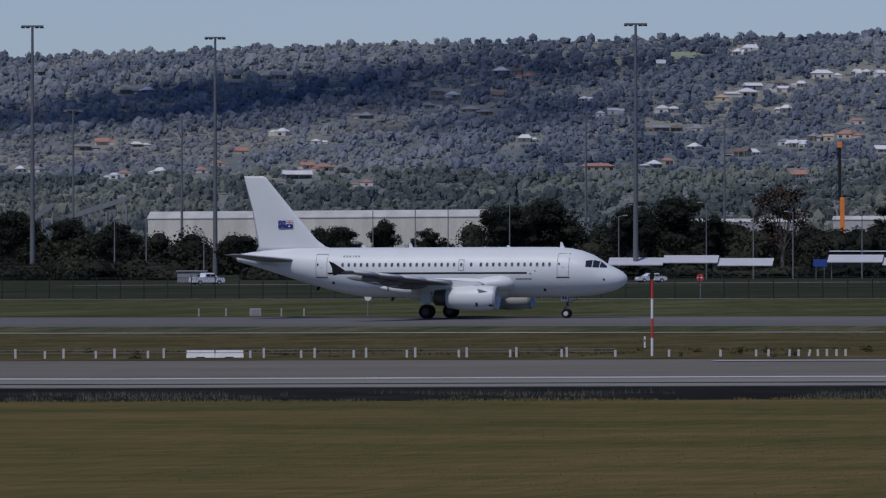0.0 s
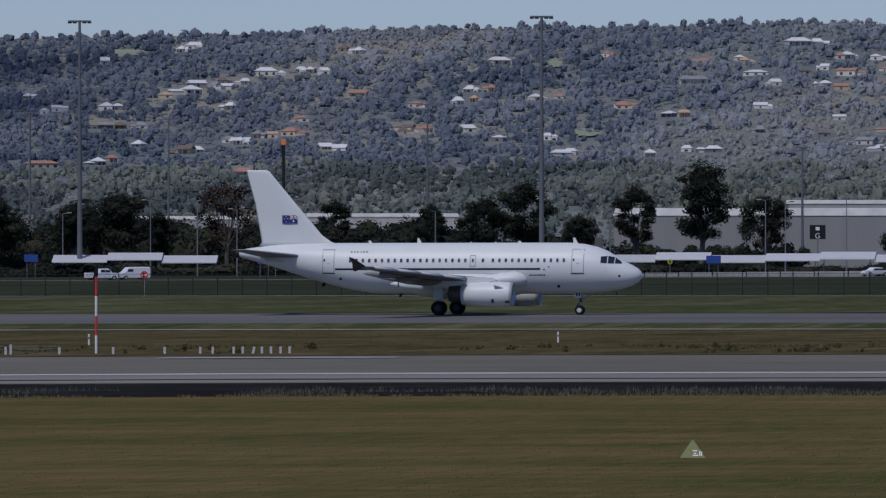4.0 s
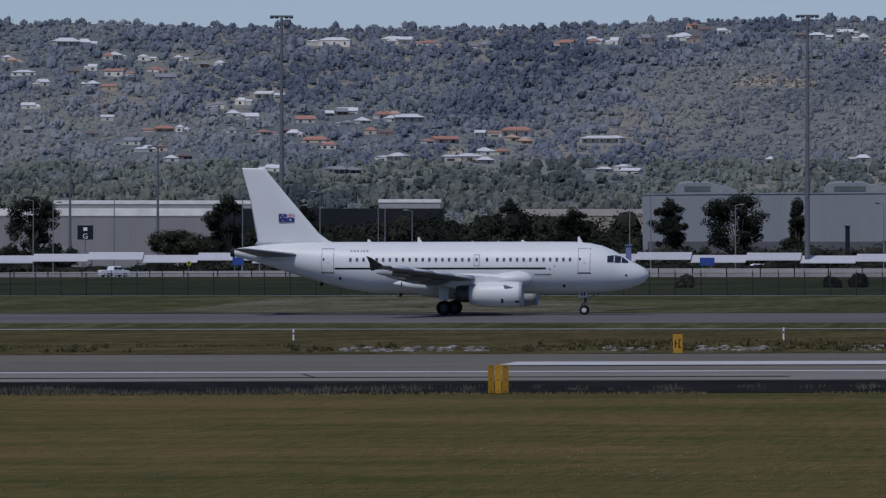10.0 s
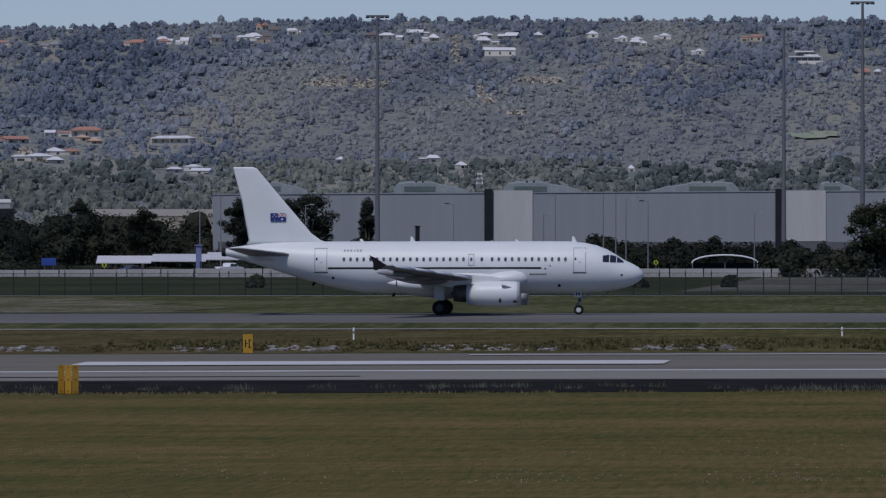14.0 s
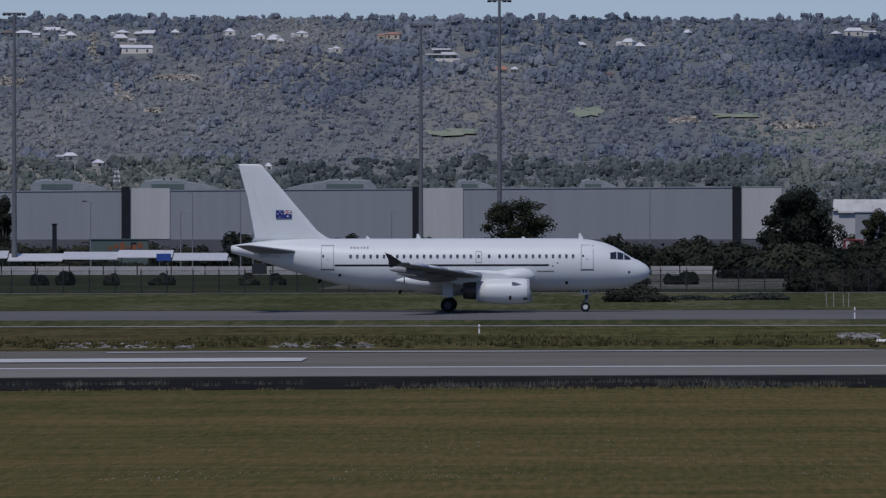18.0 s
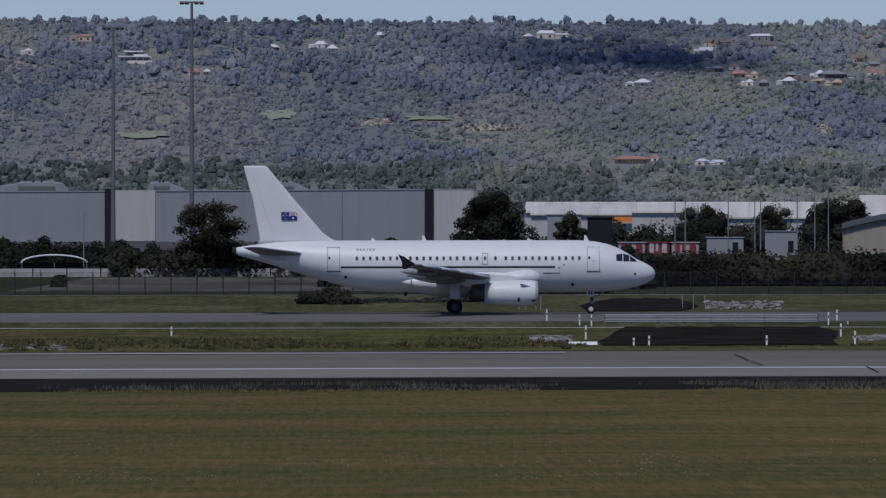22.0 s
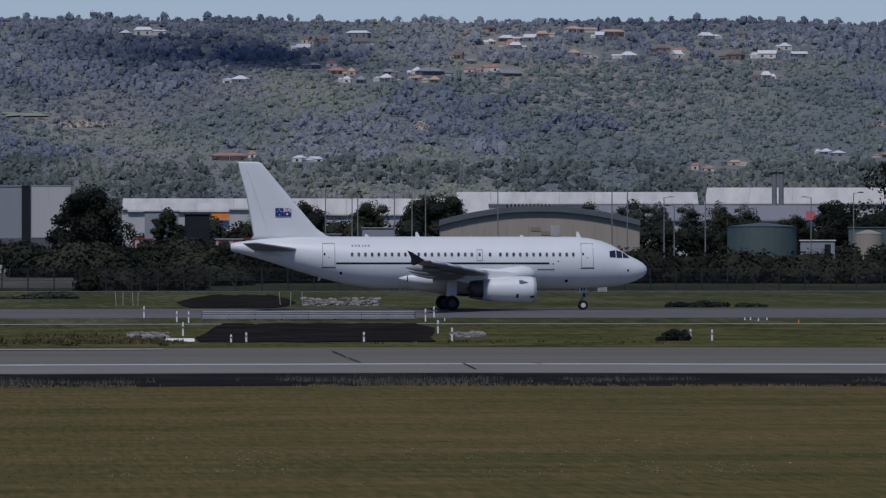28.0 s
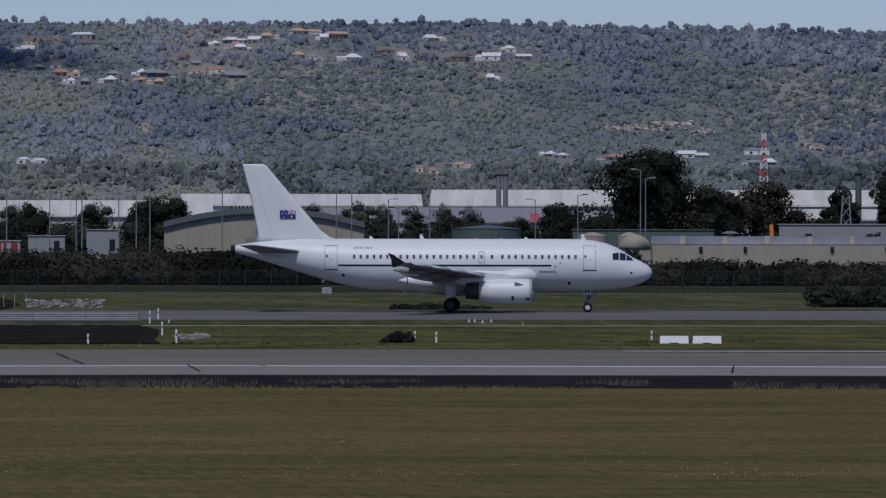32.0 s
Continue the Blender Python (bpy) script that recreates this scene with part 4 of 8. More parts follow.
# bearing, level, width, roof: neighbourhood by neighbourhood, each with its own offset
VILLAGES = (
    (-784, 0, ((885, 128, 24, "w"), (928, 136, 26, "r"), (933, 247, 30, "w"), (1170, 115, 14, "w"), (1327, 88, 26, "w"), (1463, 135, 48, "w"), (1412, 150, 24, "w"), (1375, 158, 34, "w"), (1335, 155, 26, "w"), (1315, 168, 50, "w"), (1525, 128, 28, "w"), (1382, 195, 26, "w"), (1090, 198, 26, "w"), (1190, 195, 20, "w"), (1230, 228, 26, "g"), (1062, 298, 50, "r"), (1155, 292, 30, "w"), (1165, 228, 36, "g"), (1518, 216, 24, "r"), (1502, 241, 40, "r"), (1410, 256, 28, "w"), (1300, 273, 40, "b"), (1415, 310, 26, "r"), (1440, 245, 24, "g"), (1225, 260, 18, "w"), (1035, 175, 20, "w"))),
    (-784, 0, ((250, 255, 30, "w"), (186, 252, 30, "r"), (158, 262, 36, "g"), (490, 236, 30, "w"), (565, 250, 28, "w"), (430, 268, 20, "r"), (275, 303, 26, "w"), (396, 290, 28, "r"), (528, 312, 44, "w"), (573, 298, 34, "r"), (640, 325, 36, "r"), (60, 300, 20, "g"), (35, 300, 14, "w"), (195, 312, 24, "w"), (360, 302, 16, "r"), (230, 162, 30, "g"), (415, 148, 30, "g"), (490, 136, 34, "g"), (502, 157, 36, "g"), (595, 156, 30, "b"), (735, 154, 20, "g"), (780, 164, 30, "g"), (765, 187, 30, "g"), (830, 194, 30, "g"), (640, 205, 30, "g"), (880, 168, 20, "b"))),
    (92, 4.6, ((452, 83, 26, "w"), (735, 91, 24, "w"), (650, 126, 24, "w"), (684, 128, 14, "w"), (995, 110, 30, "w"), (1182, 97, 20, "r"), (1347, 110, 26, "r"), (1415, 105, 16, "w"), (1445, 130, 40, "w"), (1335, 145, 44, "g"), (740, 166, 28, "r"), (845, 186, 30, "r"), (940, 159, 24, "w"), (1065, 173, 26, "w"), (1215, 187, 40, "r"), (918, 181, 20, "w"), (530, 250, 30, "w"), (685, 260, 20, "w"), (820, 228, 30, "b"), (860, 230, 26, "r"), (940, 230, 20, "w"), (987, 247, 20, "w"), (1080, 244, 24, "w"), (1105, 271, 30, "w"), (535, 302, 24, "r"))),
    (660, 3, ((955, 79, 40, "w"), (990, 78, 30, "w"), (1047, 102, 26, "w"), (1095, 105, 30, "w"), (1155, 105, 24, "w"), (1045, 133, 46, "r"), (1110, 125, 30, "r"), (1128, 140, 32, "g"), (995, 122, 20, "w"), (995, 152, 30, "w"), (910, 150, 24, "w"), (1415, 79, 70, "w"), (1535, 75, 36, "w"), (890, 190, 30, "w"), (1025, 211, 20, "w"), (720, 205, 20, "w"), (1265, 183, 26, "w"), (1310, 171, 46, "w"), (1255, 203, 30, "w"), (1215, 189, 30, "g"), (1115, 231, 50, "r"), (1060, 254, 44, "g"), (1095, 266, 30, "w"), (795, 268, 40, "w"), (648, 190, 34, "r"))),
    (660, 3, ((1375, 215, 30, "r"), (1310, 236, 30, "r"), (1390, 250, 40, "r"), (1356, 239, 26, "w"), (1450, 200, 30, "w"), (1515, 205, 24, "r"), (1550, 212, 24, "w"), (1525, 281, 46, "w"), (1425, 302, 30, "g"), (1310, 299, 30, "w"), (1200, 117, 20, "g"), (1140, 283, 20, "w"), (880, 232, 22, "g"), (1445, 220, 30, "g"), (690, 275, 20, "w"), (540, 272, 34, "w"), (1000, 240, 18, "b"), (1240, 233, 24, "g"), (1490, 235, 20, "r"))),
    (1296, 2.4, ((810, 201, 30, "g"), (880, 208, 24, "r"), (928, 214, 40, "w"), (980, 251, 60, "r"), (1100, 241, 70, "r"), (1020, 283, 64, "w"), (1062, 272, 26, "w"), (890, 279, 50, "g"), (1262, 251, 64, "w"), (1130, 252, 20, "t"), (780, 262, 24, "r"), (685, 301, 16, "w"), (1272, 303, 20, "w"), (1312, 305, 30, "w"), (1250, 73, 26, "w"), (1281, 77, 20, "w"), (1195, 81, 30, "r"), (1400, 70, 40, "w"), (1480, 58, 20, "w"), (1424, 50, 20, "r"), (1048, 83, 30, "g"), (955, 79, 36, "r"), (905, 76, 40, "w"), (800, 305, 20, "g"))),
    (2055, 4.5, ((940, 58, 34, "w"), (962, 68, 28, "w"), (1055, 62, 30, "w"), (1097, 64, 32, "w"), (1065, 74, 34, "w"), (1085, 94, 50, "w"), (1155, 63, 10, "w"), (1250, 62, 16, "w"), (1300, 69, 20, "w"), (1330, 76, 28, "w"), (1372, 65, 28, "w"), (1435, 92, 20, "w"), (1530, 68, 34, "r"), (890, 66, 40, "w"), (581, 70, 20, "g"), (645, 68, 30, "w"), (720, 56, 14, "w"), (960, 283, 34, "w"), (1020, 293, 14, "w"), (1318, 299, 10, "w"), (800, 285, 12, "w"))),
    (3029, 8.6, ((900, 80, 12, "w"), (973, 76, 26, "w"), (1082, 59, 10, "w"), (1390, 60, 50, "w"), (1345, 61, 16, "w"), (1540, 144, 40, "w"), (778, 124, 12, "w"), (950, 135, 12, "b"))),
    (3555, 6, ((1130, 89, 30, "w"), (1142, 77, 20, "b"), (1230, 67, 36, "w"), (1245, 80, 30, "b"), (1150, 122, 30, "g"), (1195, 131, 24, "r"), (1208, 146, 20, "w"), (1275, 144, 30, "w"), (1290, 134, 24, "g"), (1372, 133, 56, "g"), (1330, 143, 22, "t"), (1360, 146, 30, "t"), (1435, 128, 26, "r"), (1470, 127, 26, "r"), (1505, 135, 34, "g"), (1430, 113, 24, "g"), (1405, 104, 20, "b"), (1500, 73, 36, "w"), (1515, 86, 26, "w"), (1465, 78, 20, "w"), (1005, 284, 60, "r"), (1158, 286, 24, "w"))),
    (4154, 10.4, ((965, 61, 30, "t"), (1030, 53, 50, "t"), (1085, 60, 36, "t"), (830, 60, 20, "b"), (1045, 99, 24, "g"), (1105, 99, 40, "w"), (1170, 88, 30, "b"), (1205, 99, 18, "w"), (1260, 64, 36, "w"), (1310, 63, 16, "b"), (1350, 98, 40, "w"), (1290, 101, 40, "b"), (1387, 84, 26, "w"), (1415, 98, 24, "w"), (1305, 288, 30, "t"), (1230, 296, 12, "r"), (1455, 268, 24, "w"), (1568, 274, 46, "r"), (1700, 270, 30, "w"), (1826, 265, 40, "g"), (1818, 284, 36, "g"), (1338, 138, 14, "b"), (870, 52, 16, "b"))),
)
# most houses have a smaller neighbour or outbuilding close by
near = random.Random(21)
VILLAGES += ((0, 0, tuple((du + u + near.choice((-1, 1)) * (0.5 * w + near.uniform(8, 22)), dv + v + near.uniform(-5, 7), near.uniform(14, 24), near.choice("wwgbtr")) for du, dv, hs in VILLAGES for u, v, w, _ in hs if near.random() < 0.35)),)
# clearings: bearing, level, half width, half height
CLEARINGS = ((3934, 209, 34, 9, "g"), (2838, 154, 36, 8, "s"), (2912, 155, 30, 8, "s"), (3210, 148, 46, 6, "s"), (3105, 166, 7, 10, "s"), (3118, 184, 10, 6, "s"), (3170, 206, 14, 3, "s"), (4310, 234, 44, 5, "s"), (4060, 70, 8, 5, "s"), (3062, 92, 5, 24, "s"), (5891, 242, 20, 4, "s"), (4900, 236, 10, 8, "s"), (3700, 245, 60, 7, "g"), (4110, 224, 26, 5, "s"), (5760, 235, 60, 4, "s"), (5830, 226, 34, 3, "s"), (1240, 243, 30, 7, "g"), (1180, 120, 16, 10, "g"), (420, 100, 30, 8, "g"), (4200, 215, 50, 5, "g"), (6080, 268, 20, 6, "s"), (2340, 290, 24, 4, "s"), (2300, 275, 8, 6, "s"))
# bearing, level, half width, reach upwards, reach downwards
KEEP_CLEAR = [(3684, 110, 34, 10, 9)] + [(du + u, dv + v, 0.56 * w + 1, 7, 7) for du, dv, hs in VILLAGES for u, v, w, _ in hs] + [(u, v, (0.8 if kind == "s" else 0.55) * w, (0.7 if kind == "s" else 0.2) * h, 0.7 * h) for u, v, w, h, kind in CLEARINGS]
CLEAR_BINS = {}
for c in KEEP_CLEAR:
    for b in range(int(c[0] - c[2] - 20) // 60, int(c[0] + c[2] + 20) // 60 + 1):
        CLEAR_BINS.setdefault(b, []).append(c)


def kept_clear(u, v, wide, high):
    """Whether a plant `wide` and `high` ticks large, rooted at bearing u and level v, would grow over a house or clearing."""
    return any(abs(u - a) < w + 0.6 * wide and b - up < v < b + down + 0.6 * high for a, b, w, up, down in CLEAR_BINS.get(int(u) // 60, ()))


def hipped(bm, x0, x1, y0, y1, z, rise, hip, eave=None):
    """A pitched roof over a block: hipped, or gabled where hip is 0; its eaves stand out."""
    eave = min(0.35, 0.05 * (x1 - x0)) if eave is None else eave
    x0, x1, y0, y1 = x0 - eave, x1 + eave, y0 - eave, y1 + eave
    a = [bm.verts.new(p) for p in ((x0, y0, z), (x1, y0, z), (x1, y1, z), (x0, y1, z))]
    k = min((x1 - x0) * 0.42, (y1 - y0) * 0.5) * hip
    t = [bm.verts.new(p) for p in ((x0 + k, (y0 + y1) / 2, z + rise), (x1 - k, (y0 + y1) / 2, z + rise))]
    for q in ((a[0], a[1], t[1], t[0]), (a[1], a[2], t[1]), (a[2], a[3], t[0], t[1]), (a[3], a[0], t[0]), (a[3], a[2], a[1], a[0])):
        bm.faces.new(q)


def house(u, v, w, roof, rng):
    """A hillside house: a main block and, when wide, a wing; roofs with eaves, dark windows, a veranda or a terrace wall."""
    x, y, z = hill_seen(u, v + 5)
    s = math.hypot(x, y) / F
    w = 1.12 * w * s
    h = rng.uniform(6.2, 9.6) * s * (1 + max(0, w / s - 34) / 80)
    deep = rng.uniform(5, 8)
    ob = thing("house", pose(x, y, z - 0.3, 0, 0, -math.degrees((u - U0) / F) + rng.uniform(-24, 24)), ROOF_WORDS[roof] + " hillside house among gum trees", "house", "hillside houses")
    wing = w > 5.5 and rng.random() < 0.75
    side = rng.choice((-1, 1))
    cut_at = side * w * rng.uniform(0.05, 0.22)
    m0, m1 = ((-w / 2, cut_at) if side > 0 else (cut_at, w / 2)) if wing else (-w / 2, w / 2)
    wall = HOUSE_WALLS[rng.choice({"w": (0, 0, 3), "g": (0, 1, 3), "r": (0, 0, 2), "t": (0, 2, 2), "b": (1, 2, 3)}[roof])]
    part("wall", boxed(m0, m1, 0, deep, -1.8, h), wall, ob)
    bm = bmesh.new()
    hipped(bm, m0, m1, 0, deep, h, rng.uniform(4.0, 7.0) * s, rng.choice((1, 1, 0.6, 0)))
    if wing:
        g0, g1 = (m1, w / 2) if side > 0 else (-w / 2, m0)
        hw, out = h * rng.uniform(0.6, 0.95), rng.uniform(-1.2, 1.8)
        part("wing", boxed(g0 + 0.02, g1 - 0.02, out, deep + out - 1.5, -1.8, hw), wall, ob, "lower side wing")
        hipped(bm, g0, g1, out, deep + out - 1.5, hw, rng.uniform(2.2, 4.4) * s, rng.choice((1, 0.6, 0)))
        part("garage_door", boxed((g0 + g1) / 2 - 0.28 * (g1 - g0), (g0 + g1) / 2 + 0.28 * (g1 - g0), out - 0.05, out + 0.02, -0.2, 0.62 * hw), rng.choice((SHED_HUE, PANE)), ob, "wide door under the wing")
    part("roof", bm, ROOFS[roof], ob)
    n = max(1, int((m1 - m0) / rng.uniform(2.8, 4.6)))
    for i in range(n):
        c, q = m0 + (m1 - m0) * (i + 0.5) / n, rng.uniform(0.35, 0.7)
        part("window", boxed(c - q, c + q, -0.06, 0.02, h * 0.30, h * 0.74), PANE, ob)
    if rng.random() < 0.45:
        part("veranda", boxed(m0 + 0.1, m1 - 0.1, -1.7, 0.0, h * 0.88, h * 0.96), ROOFS[roof], ob, "shallow veranda roof")
        for c in (m0 + 0.25, (m0 + m1) / 2, m1 - 0.25):
            part("veranda_post", boxed(c - 0.08, c + 0.08, -1.6, -1.45, -1.5, h * 0.88), wall, ob)
    if rng.random() < 0.35:
        part("terrace_wall", boxed(-w * rng.uniform(0.4, 0.8), w * rng.uniform(0.4, 0.8), -3.4, -3.0, -3.0, -0.25), rng.choice(HOUSE_WALLS), ob, "low pale terrace wall")


def villa(u, v):
    """A large white house on the slope: a wide glazed storey on a terrace, a set-back upper storey, flat overhanging roofs."""
    x, y, z = hill_seen(u, v)
    s = math.hypot(x, y) / F
    ob = thing("house", pose(x, y, z, 0, 0, -math.degrees((u - U0) / F)), "large white two-storey villa with flat roofs and a terrace", "house", "hillside houses")
    # upper storey takes the wall colour with shade mixed in
    white, shade = ROOFS["w"], HOUSE_WALLS[3]
    for name, a, b, y0, y1, z0, z1, mat, words in (
            ("terrace_wall", -14, 30, -4.0, -3.6, -3, 4.5, HOUSE_WALLS[0], "long pale terrace wall"),
            ("lower_storey", -30, 29, 0, 9, -4, 11, white, "wide lower storey"),
            ("roof_slab", -31, 27, -2.2, 9.4, 11, 13, white, "overhanging flat roof"),
            ("upper_storey", -17, 18, 2.4, 8.6, 13, 20, shade, "set-back upper storey"),
            ("upper_roof", -20, 14, 1.0, 9.0, 20, 22.5, white, "overhanging upper roof"),
            ("balcony_front", -3, 22, -1.6, -1.4, 13, 16, white, "white balcony front")):
        part(name, boxed(a * s, b * s, y0, y1, z0 * s, z1 * s), mat, ob, words)
    for a, b in ((-26, -21), (-18, -9), (-7, 2), (4, 13), (15, 24)):
        part("window", boxed(a * s, b * s, -0.08, 0.02, 4.8 * s, 9.6 * s), PANE, ob, "wide dark window")
    for a, b in ((-14, -5), (-3, 5), (8, 15)):
        part("window", boxed(a * s, b * s, 2.32, 2.42, 14.5 * s, 19 * s), PANE, ob, "wide dark window")


def clearing(u, v, w, h, kind):
    """A bare patch: a small paddock with an uneven rim, or many small slabs thinning out towards its rim."""
    if kind == "g":
        rings = [hill_seen(u, v)]
        for k in (0.5, 1.0):
            for i in range(20):
                a = math.pi * i / 10
                q = k * (0.9 + 0.6 * noise.noise(Vector((math.cos(a) * 1.9 + u, math.sin(a) * 1.9, 2.0))))
                rings.append(hill_seen(u + q * w * math.cos(a), v + q * h * math.sin(a)))
        verts = [(x, y, z + 0.7) for x, y, z in rings]
        faces = [(0, 1 + i, 1 + (i + 1) % 20) for i in range(20)] + [(1 + i, 21 + i, 21 + (i + 1) % 20, 1 + (i + 1) % 20) for i in range(20)]
        tagged(mesh_ob("clearing", verts, faces, PASTURE, smooth=True), "small green pasture on the scarp", "clearing", kind="structure")
        return
    rng = random.Random(int(u))
    lobes = []
    for k in range(int(30 + 0.28 * w * h)):
        x, y, z = hill_seen(u + rng.gauss(0, 0.5) * w, v + rng.gauss(0, 0.45) * h)
        lobes.append((x, y, z + 0.5, rng.uniform(0.6, 1.6), rng.uniform(0.6, 1.6), 0.5))
    verts, faces = leaf_cloud(lobes, 5 * len(lobes), 1.0, int(v), tilt=0.3, shell=True)
    tagged(fast_mesh("clearing", verts, faces, SAND), "pale sandy clearing on the scarp", "clearing", kind="structure")


SAND = paint("pale_sandy_rock", ((0.25, 0.23, 0.19), (0.37, 0.335, 0.275), (0.52, 0.475, 0.40)), 0.95, scale=0.12, fine=6, spec=0.1)
PASTURE = paint("hill_pasture", ((0.20, 0.235, 0.165), (0.26, 0.295, 0.20), (0.33, 0.35, 0.245)), 0.95, scale=0.1, fine=6, spec=0.1)


def scarp():
    us = [-1150 + 60 * i for i in range(130)]
    ss = [i / 24 for i in range(25)]
    verts = [hill_point(u, s) for s in ss for u in us]
    verts += [(x * 1.04, y * 1.04, z - 12) for x, y, z in verts[-len(us):]]
    verts += [(x * 1.06, y * 1.06, -10) for x, y, z in verts[-len(us):]]
    n = len(us)
    faces = [(j * n + i, j * n + i + 1, (j + 1) * n + i + 1, (j + 1) * n + i) for j in range(len(ss) + 1) for i in range(n - 1)]
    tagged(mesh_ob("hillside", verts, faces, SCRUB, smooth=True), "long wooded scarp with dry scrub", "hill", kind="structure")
    rng = random.Random(11)
    stands, ridge = {"dense": [], "woods": [], "scrub": [], "green": [], "foot": [], "low": []}, []
    for i in range(37000):
        u, s = rng.uniform(-1100, 6600), rng.random() ** 0.9
        d = 2300 + 2400 * s
        # stands of denser woods, and open scrub in the middle of the slope
        g = noise.noise(Vector((u * 0.0016, s * 3.2, 8.0))) + 0.5 * noise.noise(Vector((u * 0.006, s * 9, 1.0))) + 0.3 * noise.noise(Vector((u * 0.02, s * 22, 4.0)))
        edge = 0.05 * noise.noise(Vector((u * 0.004, 3.0, 0)))
        bare = 2650 < u + 900 * edge < 6350 and 0.30 + edge < s < 0.78 + edge
        g += 0.34 if bare else -0.08
        green = u + 700 * noise.noise(Vector((u * 0.003, s * 6, 2.0))) > 4500
        g -= 0.20 if 800 < u < 2300 and s < 0.58 else -0.06 if u < 800 else 0
        if s < (0.20 if u < 2600 else 0.13) + edge:
            kind = "foot" if (u < 3500 and g > -0.35) or g > 0.1 else "dense"
        elif s < 0.30 + 1.5 * edge and u < 2600:
            kind = "dense"
        else:
            kind = ("green" if green else "scrub") if g > 0.22 else "dense" if g < -0.24 else "woods"
        # the nearer, lower slope takes tones with less haze in their colour
        kind = "low" if kind in ("dense", "woods") and s < 0.32 else kind
        px = {"foot": rng.uniform(7, 16), "dense": rng.uniform(5, 12), "low": rng.uniform(6, 14), "woods": rng.choice((5, 6, 6, 7, 8, 9, 11, 14)), "scrub": rng.choice((4, 5, 5, 6, 6, 7, 8, 10))}["scrub" if kind == "green" else kind] * (0.75 if s > 0.93 else 1.0)
        tall = {"foot": rng.uniform(1.3, 2.0), "scrub": rng.uniform(0.9, 1.4), "green": rng.uniform(0.9, 1.4)}.get(kind, rng.uniform(1.0, 1.6))
        x, y, z = hill_point(u, s)
        if not -980 < u < 6440 or kept_clear(u, VH - (z - EYE) * F / d, px, px * tall):
            continue
        r = px * d / F
        stands[kind].append((x, y, z - 0.12 * r, r, r * tall))
    shrubs = []
    for i in range(54000):
        u, s = rng.uniform(-1100, 6600), rng.random() ** 0.9
        x, y, z = hill_point(u, s)
        d = 2300 + 2400 * s
        px = rng.choice((4, 5, 5, 6, 7, 8))
        if not -980 < u < 6440 or kept_clear(u, VH - (z - EYE) * F / d, px, 0.6 * px) or (u > 2650 and 0.2 < s < 0.75 and noise.noise(Vector((u * 0.012, s * 14, 6.0))) > 0.46):
            continue
        r = px * d / F
        shrubs.append((x, y, z - 0.1 * r, r, r * rng.uniform(0.6, 1.1)))
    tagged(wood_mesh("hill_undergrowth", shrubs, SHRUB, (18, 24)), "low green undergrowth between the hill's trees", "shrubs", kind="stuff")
    for i in range(2200):
        u = rng.uniform(-1100, 6600)
        x, y, z = hill_point(u, rng.uniform(0.93, 1.0))
        r = rng.choice((3, 4, 4, 5, 6, 9)) * 4600 / F
        ridge.append((x, y, z - 0.15 * r, r, r * rng.uniform(0.9, 1.8)))
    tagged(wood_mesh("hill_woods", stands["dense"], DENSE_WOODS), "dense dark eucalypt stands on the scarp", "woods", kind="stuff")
    tagged(wood_mesh("hill_woods", stands["woods"], WOODS), "haze-greyed eucalypt woods covering the scarp", "woods", kind="stuff")
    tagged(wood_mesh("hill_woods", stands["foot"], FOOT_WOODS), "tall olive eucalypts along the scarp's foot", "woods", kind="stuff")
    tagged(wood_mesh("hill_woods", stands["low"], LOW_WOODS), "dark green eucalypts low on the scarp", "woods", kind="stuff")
    tagged(wood_mesh("hill_scrub", stands["scrub"], OPEN_SCRUB), "paler haze-greyed scrub on the open slope", "scrub", kind="stuff")
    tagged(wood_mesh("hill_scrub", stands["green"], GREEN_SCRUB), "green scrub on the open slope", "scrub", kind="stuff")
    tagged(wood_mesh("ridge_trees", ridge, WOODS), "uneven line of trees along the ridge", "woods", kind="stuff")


scarp()
rng = random.Random(77)
for c in CLEARINGS:
    clearing(*c)
for du, dv, hs in VILLAGES:
    for u, v, w, roof in hs:
        house(u + du, v + dv, w, roof, rng)
villa(3681, 117)


